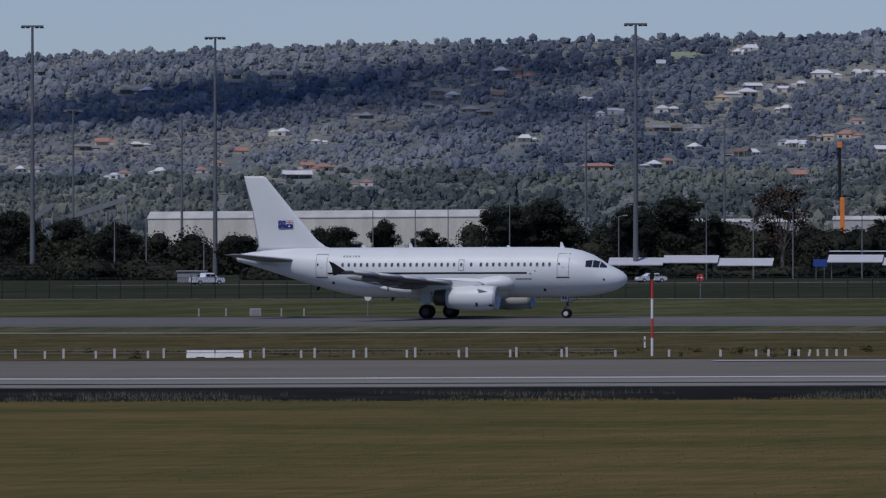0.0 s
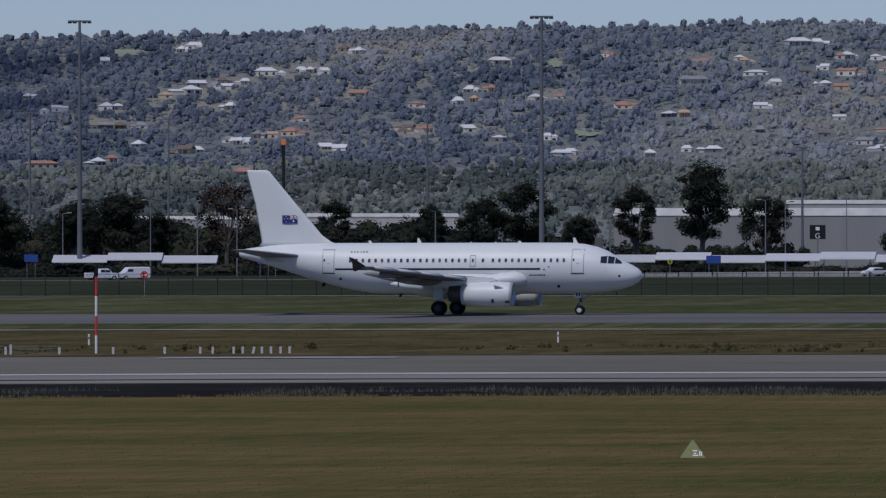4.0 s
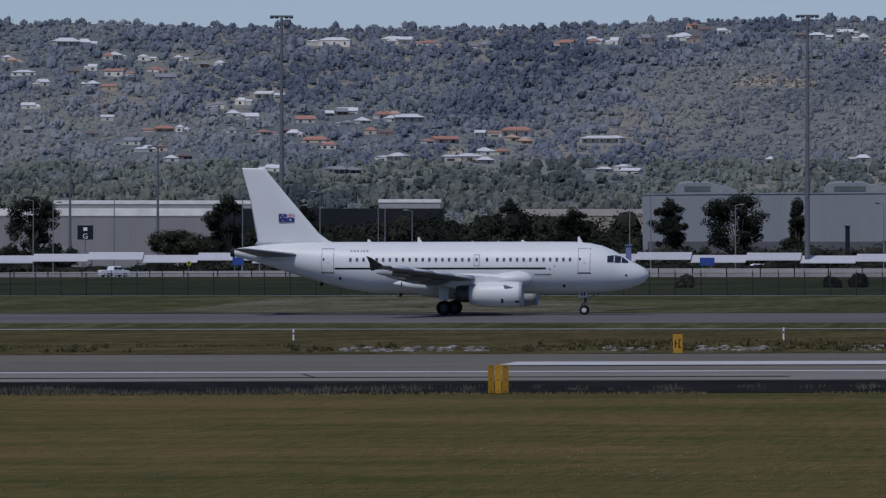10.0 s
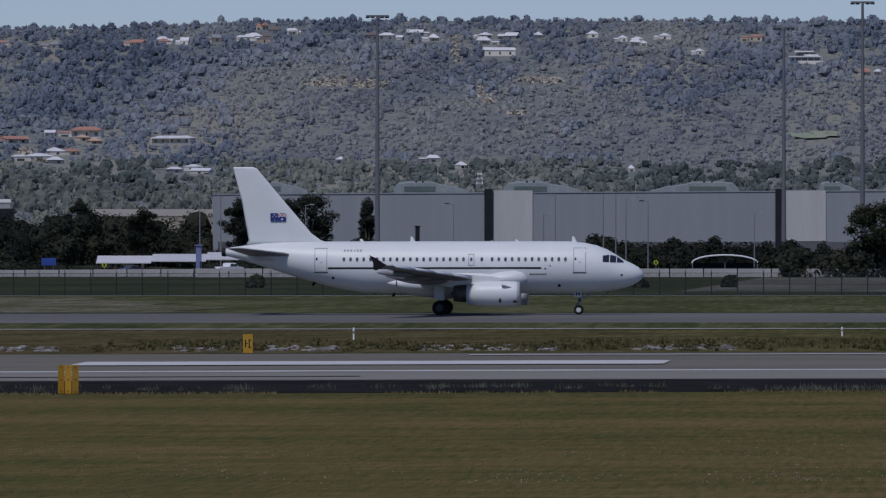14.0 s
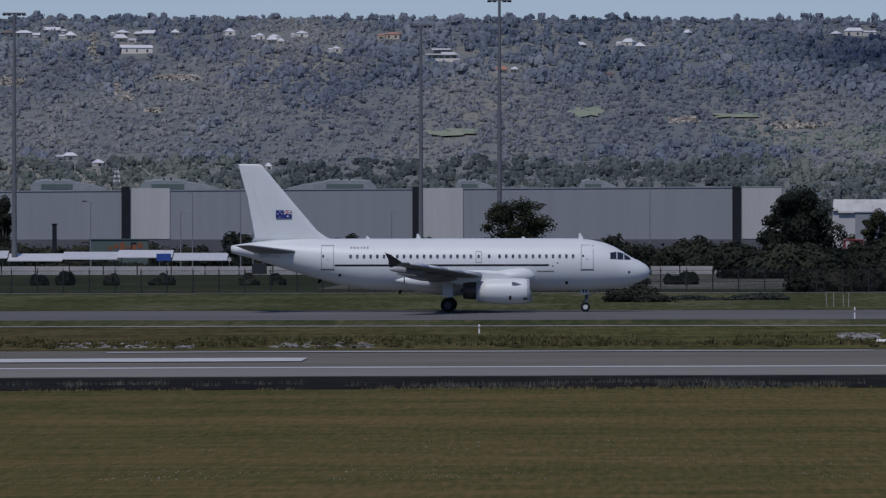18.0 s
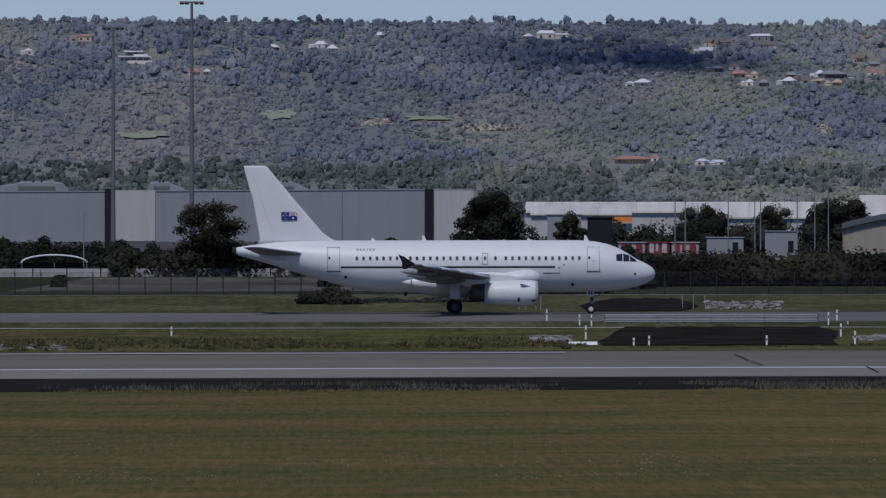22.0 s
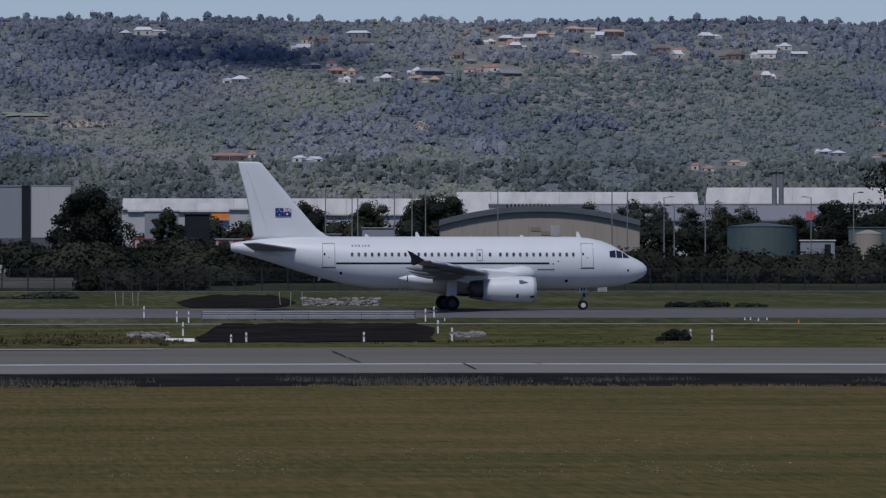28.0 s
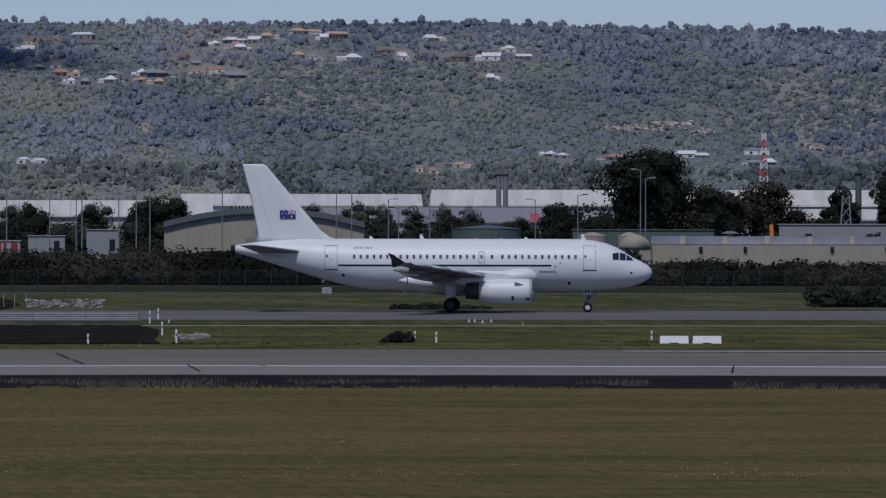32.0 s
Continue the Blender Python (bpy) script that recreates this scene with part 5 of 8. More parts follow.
# ---------------------------------------------------------------- trees of the plain
def tree(u, vt, wide, d, seed, material=None, label="dark green broad-crowned tree", slim=False, count=7000, foot=0.28, solid=0.72):
    """A tree whose top shows at vt and whose crown is `wide` ticks across."""
    x, y = spot(u, d)
    z = ground(x, y)
    h = level(vt, d) - z
    w = wide * d / F / 2
    rng = random.Random(seed)
    ob = thing("tree", pose(x, y, z), label, "tree")
    bm = bmesh.new()
    tube(bm, (0, 0, -0.1), (0.02 * h, 0, foot * h + 0.1 * h), 0.030 * h, 0.02 * h, 8)
    lobes = []
    many = 15 if slim else 30 if count > 1000 else 18
    for i in range(many):
        a, t = rng.random() * 6.283, (i + rng.random()) / many
        zz = (foot + 0.06 + (0.90 - foot - 0.06) * t) * h
        form = (0.62 + 0.38 * t / 0.5) if t < 0.5 else math.sqrt(max(0.05, 1 - ((t - 0.5) / 0.60) ** 2))
        if slim:
            form = 1.05 - 0.8 * t
        rr = w * (rng.uniform(0.20, 0.36) if not slim else rng.uniform(0.30, 0.44) * (1.7 - 1.1 * t))
        reach = max(0.0, 1.08 * w * form - 0.6 * rr) * math.sqrt(rng.uniform(0.15, 1.0))
        cx, cy = reach * math.cos(a), reach * math.sin(a)
        lobes.append((cx, cy, zz, rr, rr, min(rr * rng.uniform(0.55, 0.85), max(0.06 * h, 0.99 * h - zz))))
        if i % 2 == 0:
            tube(bm, (0.015 * h, 0, foot * h * 0.9), (cx * 0.85, cy * 0.85, zz), 0.011 * h, 0.004 * h, 5)
    lobes.append((0, 0, 0.88 * h, w * 0.34, w * 0.34, 0.12 * h))
    if not slim and solid > 0.6:
        lobes.insert(0, (0, 0, (0.5 + 0.5 * foot) * h, 0.56 * w, 0.56 * w, 0.36 * (1 - foot) * h))
    part("trunk", bm, BARK, ob, "grey trunk with limbs")
    v, f = leaf_cloud(lobes, count, 0.016 * math.sqrt(w * h) + 0.08, seed, 0.0 if count < 1000 else solid, every=1 if slim else 2)
    crown = fast_mesh("crown", v, f, material or LEAF)
    crown.parent = ob
    return ob


def bush_row(u0, u1, vt, d, seed, material=None, label="dark low bushes", step=26, depth=10, name="bushes", category="bushes"):
    """A thicket: uneven low crowns side by side, joined."""
    rng = random.Random(seed)
    lobes = []
    u = u0
    while u < u1:
        x, y = spot(u, d + rng.uniform(0, depth))
        z = ground(x, y)
        h = max(0.35, level(vt + rng.uniform(-4, 10), d) - z) * (rng.uniform(0.55, 1.15) if d < 900 else 1)
        w = step * d / F * rng.uniform(0.5, 0.95)
        lobes.append((x, y, z + 0.45 * h, 1.25 * w, 1.25 * w, 0.55 * h))
        if h > 5:
            # a crowd of trees: crowns at many heights
            lobes.pop()
            for k in range(5):
                q = rng.uniform(0.19, 0.32) * h
                zz = rng.uniform(0.12, 0.98) * h - q
                lobes.append((x + rng.uniform(-1.1, 1.1) * w, y + rng.uniform(-1, 1) * w, z + max(0.5 * q, zz), q, q, q * rng.uniform(0.8, 1.2)))
        lobes.append((x + rng.uniform(-1, 1) * w, y - 0.3 * w, z + 0.25 * h, 1.3 * w, 1.3 * w, rng.uniform(0.38, 0.55) * h))
        u += step * rng.uniform(0.5, 1.0)
    v, f = leaf_cloud(lobes, (150 if len(lobes) > 60 else 300 if d > 900 else 170) * len(lobes), 0.10 if d < 600 else 0.18 if d < 900 else 0.26 if d < 1200 else 0.36, seed, 0.84, every=2 if len(lobes) > 60 else 1)
    return tagged(fast_mesh(name, v, f, material or LEAF), label, category, kind="stuff")


# bearing, top, width, distance
OLIVE = "olive green open-crowned gum tree"
for k, (u, vt, w, d) in enumerate(((-760, 372, 120, 1600), (-660, 385, 90, 1620), (-580, 392, 90, 1580), (-355, 418, 90, 1560), (-190, 400, 110, 1700), (-104, 388, 60, 1650), (-25, 405, 60, 1660), (110, 362, 110, 1620), (190, 350, 150, 1640), (330, 360, 90, 1600), (405, 345, 140, 1650), (480, 380, 70, 1620))):
    tree(u, vt, w, d, 20 + k)
for k, (u, vt, w, d) in enumerate(((792, 358, 70, 1700), (962, 366, 60, 1650), (1060, 352, 100, 1600), (1132, 322, 110, 1620), (1225, 385, 70, 1600), (1322, 331, 84, 1640), (1440, 290, 124, 1560), (1552, 350, 96, 1600), (1898, 349, 84, 1600), (2031, 362, 50, 1620), (2396, 357, 56, 1700), (2508, 372, 70, 1680), (2678, 356, 72, 1600), (2798, 347, 124, 1580))):
    tree(u, vt, w, d, 40 + k, solid=0.5)
tree(2905, 356, 62, 1580, 60, slim=True, label="dark narrow cypress-like tree", foot=0.1)
FAR_REDDISH = paint("reddish_olive_leaves", ((0.018, 0.018, 0.012), (0.034, 0.030, 0.020), (0.060, 0.048, 0.032)), 0.9, scale=0.3, island=0.6, spec=0.1)
tree(600, 322, 120, 1600, 61, material=paint("reddish_sparse_leaves", ((0.02, 0.017, 0.013), (0.042, 0.030, 0.022), (0.075, 0.048, 0.036)), 0.9, scale=0.3, island=0.6, spec=0.1), label="dark reddish-brown tree with an open crown", count=3400, solid=0.3)
tree(6002, 322, 150, 1500, 63, FAR_REDDISH, "dark reddish-olive broad tree behind the halls", count=9000, foot=0.1, solid=0.62)
tree(1812, 411, 116, 1540, 62, LEAF_PALE, "pale olive spreading shrub-like tree")
for k, (u, vt, w, d) in enumerate(((3818, 358, 140, 1350), (4450, 380, 64, 1300), (4690, 366, 62, 1700), (4805, 371, 66, 1700), (5110, 372, 90, 1900), (5440, 385, 70, 1600), (5560, 390, 70, 1600), (5480, 400, 60, 1700))):
    tree(u, vt, w, d, 70 + k, LEAF_PALE, OLIVE, count=7000, solid=0.42)
for k, (u, vt, w, d) in enumerate(((4314, 339, 150, 1250), (4922, 354, 150, 1750), (5632, 366, 96, 1600), (5786, 271, 246, 1450), (5905, 341, 120, 1480), (6132, 336, 90, 1450), (6215, 306, 70, 1400))):
    tree(u, vt, w, d, 90 + k, count=12000, foot=0.06, solid=0.86)
bush_row(-800, 360, 428, 1640, 1, label="dark tree belt behind the road", step=40, depth=30)
bush_row(620, 1240, 399, 1660, 2, label="dark tree belt behind the car park", step=40, depth=30)
bush_row(1280, 1620, 428, 1640, 3, label="dark shrubs below the gum trees", step=34, depth=20)
bush_row(2240, 2610, 372, 1700, 4, label="tall dark hedge of trees", step=44, depth=30)
bush_row(2610, 3230, 436, 1560, 5, label="dark shrubs before the shed", step=40, depth=20)
bush_row(3270, 3470, 424, 1500, 6, label="rounded dark shrubs before the shed", step=50)
bush_row(3500, 3660, 420, 1480, 7, label="rounded dark shrubs before the shed", step=50)
bush_row(3670, 4040, 426, 1350, 8, label="dark green shrubs before the shed", step=46)
bush_row(4125, 4200, 428, 1350, 24, label="rounded dark green shrub before the shed", step=40)
bush_row(4200, 4560, 440, 1200, 9, label="dense dark shrubs beside the shed", step=50)
bush_row(4540, 4690, 461, 1050, 29, HEDGE_LEAF, "low dark scrub behind the fence", step=30, depth=20)
bush_row(4690, 5330, 450, 1050, 10, HEDGE_LEAF, "dark scrubby hedge behind the fence", step=40, depth=20)
bush_row(5330, 5640, 455, 1050, 35, HEDGE_LEAF, "dark scrubby hedge behind the fence", step=40, depth=20)
bush_row(5640, 6300, 467, 1050, 36, HEDGE_LEAF, "low dark scrubby hedge before the halls", step=32, depth=20)
for k, u in enumerate((5650, 5700, 5752)):
    bush_row(u, u + 22, 444 + 3 * k, 1060, 37 + k, LEAF, "round olive shrub rising from the hedge", step=18, depth=4)
bush_row(3990, 4070, 520, 780, 11, label="low dark bush on the verge", step=26, depth=6)
bush_row(4110, 4270, 526, 800, 12, material=FAR_LEAF, label="rough heap of dry brushwood on the verge", step=24, depth=10, name="brushwood", category="brushwood")
bush_row(4450, 4560, 470, 1000, 13, label="dark scrub by the culvert", step=40)
bush_row(4540, 4930, 382, 1620, 14, label="dark tree belt before the factories", step=46, depth=20)
bush_row(5290, 5700, 394, 1640, 15, label="dark tree belt before the factories", step=46, depth=20)
bush_row(4380, 4500, 425, 1250, 16, label="dense dark shrubs before the yard", step=44, depth=14)
# added bush row: stands in for the dark shade under the car park canopies
bush_row(300, 3200, 469, 1445, 17, label="dark bushes standing in for the shade under the canopies", step=40, depth=6)
bush_row(2430, 2640, 398, 1690, 18, label="tall dark hedge of trees", step=40, depth=20)
bush_row(1960, 2260, 384, 1600, 19, label="dark brownish trees before the charcoal warehouse", step=44, depth=20)
bush_row(2262, 2420, 374, 1660, 60, label="tall dark hedge of trees", step=34, depth=24)
bush_row(2020, 2262, 396, 1620, 61, label="dark trees before the charcoal warehouse", step=34, depth=16)
bush_row(5690, 6140, 388, 1520, 62, label="dark trees behind the brick halls", step=40, depth=20)
bush_row(300, 660, 385, 1700, 63, label="dark crowd of trees behind the road", step=40, depth=24)
bush_row(790, 1030, 389, 1700, 64, label="dark tree belt behind the car park", step=36, depth=20)
bush_row(4380, 4690, 449, 1290, 65, label="dark shrubs before the containers", step=30, depth=10)
bush_row(4310, 4525, 480, 900, 66, HEDGE_LEAF, "dark brownish scrub by the culvert", step=30, depth=14)
bush_row(3650, 4190, 434, 1365, 67, label="dark green shrubs before the shed", step=40, depth=12)
bush_row(4440, 4665, 394, 1600, 68, label="dark tree belt before the factories", step=36, depth=20)
bush_row(1880, 1990, 400, 1610, 21, label="dark shrubs before the warehouse", step=36, depth=10)
bush_row(-800, -330, 400, 1610, 22, label="dark tree belt behind the road", step=44, depth=24)
bush_row(60, 540, 378, 1670, 23, label="dark crowd of trees behind the road", step=50, depth=24)
for k, (u, vt, w) in enumerate(((4430, 358, 44), (4482, 362, 36), (4668, 356, 46), (4712, 362, 34), (4812, 352, 52), (4918, 354, 40), (4962, 350, 46), (5196, 354, 44), (5275, 350, 50), (5318, 356, 36), (5372, 358, 40), (5425, 354, 34), (5470, 360, 40))):
    tree(u, vt + 12, 1.55 * w, 1960, 160 + k, FAR_LEAF, "grey-green tree before the factory roofs", count=3200, foot=0.18)
bush_row(-800, -470, 462, 1400, 25, label="dark bushes beside the road", step=38, depth=10)
bush_row(-330, 330, 474, 1400, 26, label="dark bushes beside the road", step=38, depth=10)
bush_row(640, 800, 392, 1690, 27, label="dark tree belt behind the car park", step=40, depth=20)
bush_row(390, 560, 380, 1670, 28, label="dark crowd of trees behind the road", step=44, depth=20)


def cloud(u, v, wide, high, seed):
    """An unseen cloud put in the sun's path; its shadow falls on the scarp at bearing u, level v."""
    p = Vector(hill_seen(u, v))
    a, e = radians(SUN_AZ), radians(SUN_EL)
    way = Vector((math.sin(a) * math.cos(e), math.cos(a) * math.cos(e), math.sin(e)))
    c = p + way * 500
    rng = random.Random(seed)
    bm = bmesh.new()
    for i in range(22):
        q = c + Vector((rng.uniform(-1, 1) * wide, rng.uniform(-1, 1) * high, rng.uniform(-8, 14)))
        bmesh.ops.create_icosphere(bm, subdivisions=2, radius=1, matrix=Matrix.Translation(q) @ Matrix.Diagonal((wide * rng.uniform(0.25, 0.5), high * rng.uniform(0.3, 0.55), rng.uniform(14, 26), 1)))
    tagged(part("cloud", bm, CLOUD, None, smooth=True), "unseen flat grey-white cloud placed to shade the scarp", "cloud")


CLOUD = paint("cloud_white", ((0.70, 0.70, 0.72), (0.8, 0.8, 0.8)), 1.0, scale=0.01, spec=0.0)
q = CLOUD.node_tree
veiled, clear = q.nodes.new("ShaderNodeMixShader"), q.nodes.new("ShaderNodeBsdfTransparent")
veiled.inputs[0].default_value = 0.78        # part of the sun passes, so the shadow stays pale as if hazed
q.links.new(q.nodes["Principled BSDF"].outputs[0], veiled.inputs[1])
q.links.new(clear.outputs[0], veiled.inputs[2])
q.links.new(veiled.outputs[0], q.nodes["Material Output"].inputs["Surface"])
for k, (u, v, wide, high) in enumerate(((-800, 222, 60, 280), (-514, 190, 55, 280), (-250, 160, 60, 330), (-20, 168, 52, 310), (175, 204, 34, 190), (4500, 106, 46, 170), (4640, 112, 28, 120))):
    cloud(u, v, wide, high, 4 + k)


# ---------------------------------------------------------------- buildings, masts, car park
SHED_GREY = paint("grey_cladding", ((0.222, 0.236, 0.246), (0.256, 0.270, 0.279)), 0.6, scale=0.05, fine=20, stretch=(8, 8, 0.3))
PLINTH = paint("mid_grey_cladding", ((0.085, 0.086, 0.090), (0.108, 0.109, 0.113)), 0.6, scale=0.1)
SHED_PALE = paint("pale_cladding", ((0.225, 0.223, 0.218), (0.265, 0.263, 0.257)), 0.6, scale=0.05, fine=20, stretch=(8, 8, 0.3))
SHED_DARK = paint("charcoal_cladding", ((0.015, 0.017, 0.021), (0.025, 0.027, 0.032)), 0.7, scale=0.1, spec=0.1)
SHED_WHITE = paint("white_cladding", ((0.29, 0.287, 0.28), (0.35, 0.347, 0.337)), 0.6, scale=0.05, fine=20, stretch=(8, 8, 0.3))
ROOF_PALE = paint("weathered_metal_roof", ((0.49, 0.475, 0.405), (0.61, 0.59, 0.505), (0.73, 0.705, 0.61)), 0.55, scale=0.06, fine=14, stretch=(6, 0.4, 1))
FACTORY_WHITE = paint("white_factory_wall", ((0.38, 0.378, 0.355), (0.47, 0.466, 0.44)), 0.7, scale=0.05, fine=16, stretch=(6, 6, 0.3))
TAN = paint("tan_cladding", ((0.27, 0.24, 0.185), (0.33, 0.295, 0.23)), 0.7, scale=0.06, fine=20, stretch=(8, 8, 0.3))
TAN_DARK = paint("brown_patch_cladding", ((0.20, 0.17, 0.13), (0.24, 0.21, 0.16)), 0.7, scale=0.2)
GREEN_METAL = paint("dull_green_metal", ((0.06, 0.09, 0.08), (0.085, 0.115, 0.10)), 0.6, scale=0.2)
GALV = paint("galvanised_steel", ((0.15, 0.158, 0.162), (0.21, 0.218, 0.222)), 0.55, 0.1, scale=0.8, fine=8)
MAST_GREY = paint("mast_grey", ((0.10, 0.107, 0.112), (0.14, 0.147, 0.152)), 0.6, 0.0, scale=0.5)
PALE_BLUE = paint("faded_blue_paint", ((0.14, 0.16, 0.30), (0.18, 0.20, 0.36)), 0.6, scale=1)
BLUE_SIGN = paint("blue_sign_paint", ((0.018, 0.055, 0.24), (0.026, 0.07, 0.29)), 0.5, scale=1)
YELLOW = paint("yellow_paint", ((0.36, 0.195, 0.010), (0.46, 0.26, 0.015)), 0.5, scale=1.5, fine=8)
ORANGE = paint("orange_paint", ((0.75, 0.20, 0.03), (0.82, 0.26, 0.04)), 0.5, scale=1)
CORAL = paint("faded_coral_paint", ((0.46, 0.11, 0.11), (0.56, 0.15, 0.15)), 0.6, scale=1)
DULL_RED = paint("dull_red_paint", ((0.20, 0.015, 0.022), (0.27, 0.025, 0.032)), 0.6, scale=1)
RED = paint("red_paint", ((0.50, 0.035, 0.03), (0.60, 0.05, 0.04)), 0.5, scale=1)


def shed(name, u0, u1, vt, d, deep, mat, label, category="warehouse", roof=None, rise=0.0, vt1=None, cols=0, sill=None):
    """A long building facing the tripod, from bearing u0 to u1, its eaves at vt; the panels of its front stand a little proud."""
    (x0, y0), (x1, y1) = spot(u0, d), spot(u1, d)
    span = math.hypot(x1 - x0, y1 - y0)
    z = ground((x0 + x1) / 2, (y0 + y1) / 2) - 0.2
    h0 = level(vt, d) - z
    h1 = level(vt if vt1 is None else vt1, d) - z
    ob = thing(name, pose(x0, y0, z, 0, 0, math.degrees(math.atan2(y1 - y0, x1 - x0))), label, category)
    bm = bmesh.new()
    c = [bm.verts.new(p) for p in ((0, 0, 0), (span, 0, 0), (span, deep, 0), (0, deep, 0), (0, 0, h0), (span, 0, h1), (span, deep, h1), (0, deep, h0))]
    for q in ((3, 2, 1, 0), (4, 5, 6, 7), (0, 1, 5, 4), (1, 2, 6, 5), (2, 3, 7, 6), (3, 0, 4, 7)):
        bm.faces.new([c[i] for i in q])
    part("wall", bm, mat, ob)
    if cols:
        for i in range(cols):
            a, b = span * i / cols, span * (i + 1) / cols
            ha, hb = h0 + (h1 - h0) * i / cols, h0 + (h1 - h0) * (i + 1) / cols
            bm = bmesh.new()
            f = [bm.verts.new(p) for p in ((a + 0.025, -0.05, 0), (b - 0.025, -0.05, 0), (b - 0.025, -0.05, hb - 0.1), (a + 0.025, -0.05, ha - 0.1))]
            g = [bm.verts.new(v.co + Vector((0, 0.045, 0))) for v in f]
            bm.faces.new(f)
            for k in range(4):
                bm.faces.new((f[k], g[k], g[(k + 1) % 4], f[(k + 1) % 4]))
            part("panel", bm, mat, ob)
    if roof:
        bm = bmesh.new()
        o = 0.2
        a = [bm.verts.new(p) for p in ((-o, -o, h0 + 0.02), (span + o, -o, h1 + 0.02), (span + o, deep / 2, h1 + rise), (-o, deep / 2, h0 + rise), (span + o, deep + o, h1 + 0.02), (-o, deep + o, h0 + 0.02))]
        b = [bm.verts.new(v.co + Vector((0, 0, 0.2))) for v in a]
        for q in ((0, 1, 2, 3), (3, 2, 4, 5)):
            bm.faces.new([b[i] for i in q])
            bm.faces.new([a[i] for i in q[::-1]])
        for i, j in ((0, 1), (1, 2), (2, 4), (4, 5), (5, 3), (3, 0)):
            bm.faces.new((a[i], a[j], b[j], b[i]))
        part("roof", bm, roof, ob, "low-pitched metal roof")
    return ob, span, h0, h1


def front_box(ob, name, a, b, z0, z1, mat, label="", proud=0.3):
    return part(name, boxed(a, b, -proud, 0.02, z0, z1), mat, ob, label)


shed("warehouse", 690, 1010, 390, 1960, 40, FACTORY_WHITE, "long low white store beyond the trees", roof=ROOF_PALE, rise=0.8, cols=8)
shed("warehouse", 320, 640, 394, 1960, 40, SHED_WHITE, "low pale store beyond the trees", roof=ROOF_PALE, rise=0.7, cols=8)
# white store behind the tail at the start
ob, span, h, _ = shed("warehouse", -522, 84, 388, 1900, 70, ROOF_PALE, "long white warehouse with a pale metal roof", roof=ROOF_PALE, rise=1.6, vt1=384, cols=14)
ob, span, h, _ = shed("warehouse", 1286, 1872, 388, 1780, 60, SHED_PALE, "long pale grey warehouse behind the gum trees", cols=12, roof=ROOF_PALE, rise=1.6)
front_box(ob, "door", 8, 12, 0, 4.2, SHED_DARK, "dark roller door")
shed("warehouse", 1590, 1990, 367, 1980, 60, SHED_WHITE, "white flat-roofed warehouse beyond the trees", roof=ROOF_PALE, rise=0.9, cols=8)
shed("warehouse", 1880, 2280, 374, 1900, 60, SHED_DARK, "low dark charcoal warehouse", cols=8)
shed("warehouse", 2165, 2274, 364, 2050, 50, SHED_WHITE, "small white warehouse behind the dark one", roof=ROOF_PALE, rise=0.8, cols=4)
shed("warehouse", 2420, 2640, 388, 1950, 60, TAN, "low tan warehouse behind the hedge", roof=TAN, rise=1.6, cols=5)
ob, span, h0, h1 = shed("freight_shed", 2632, 4282, 350, 1650, 90, SHED_GREY, "very long grey-clad freight shed with charcoal strips", roof=SHED_GREY, rise=0.3, vt1=341, cols=24)
k = span / 1650
for u in (3120, 3634, 4200):
    front_box(ob, "strip", (u - 2632) * k - 0.8, (u - 2632) * k + 0.8, 0, h1 + 0.2, SHED_DARK, "upright charcoal strip", 0.6)
front_box(ob, "plinth", 1, span - 1, 0, 5.8, PLINTH, "darker grey lower wall", 0.25)
for a, b in ((3130, 3198), (3642, 3716), (4210, 4280)):
    front_box(ob, "pale_bay", (a - 2632) * k, (b - 2632) * k, 5.9, h1 - 0.1, FACTORY_WHITE, "paler wall bay", 0.35)


def masts():
    for u, vt, base_d in ((-726, 46, 1450), (-403, 66, 1560), (341, 42, 1400), (1158, 34, 1400), (1993, 33, 1400), (2923, 32, 1400), (3642, 53, 1500), (3781, 8, 1360)):
        x, y = spot(u, base_d)
        z = ground(x, y) - 0.1
        h = level(vt, base_d) - z
        ob = thing("floodlight_mast", pose(x, y, z, 0, 0, -math.degrees((u - U0) / F)), "tall tapered grey floodlight mast with a crossbar of lamps", "light mast", "floodlight masts")
        part("pole", tubed((0, 0, 0), (0, 0, h), 0.48, 0.22, 12), MAST_GREY, ob)
        bar = part("crossbar", boxed(-1.9, 1.9, -0.15, 0.15, h - 0.25, h + 0.05), MAST_GREY, ob)
        for q in (-1.6, -0.8, 0.8, 1.6):
            part("floodlight", boxed(q - 0.34, q + 0.34, -0.5, 0.3, h - 0.45, h - 0.2, 0.05), BLACK, ob, "dark floodlight head")


masts()


def place(u, d, v=None):
    """Pose on the ground (or at height v) at bearing u, turned to face the tripod."""
    x, y = spot(u, d)
    return pose(x, y, ground(x, y) if v is None else level(v, d), 0, 0, -math.degrees((u - U0) / F))


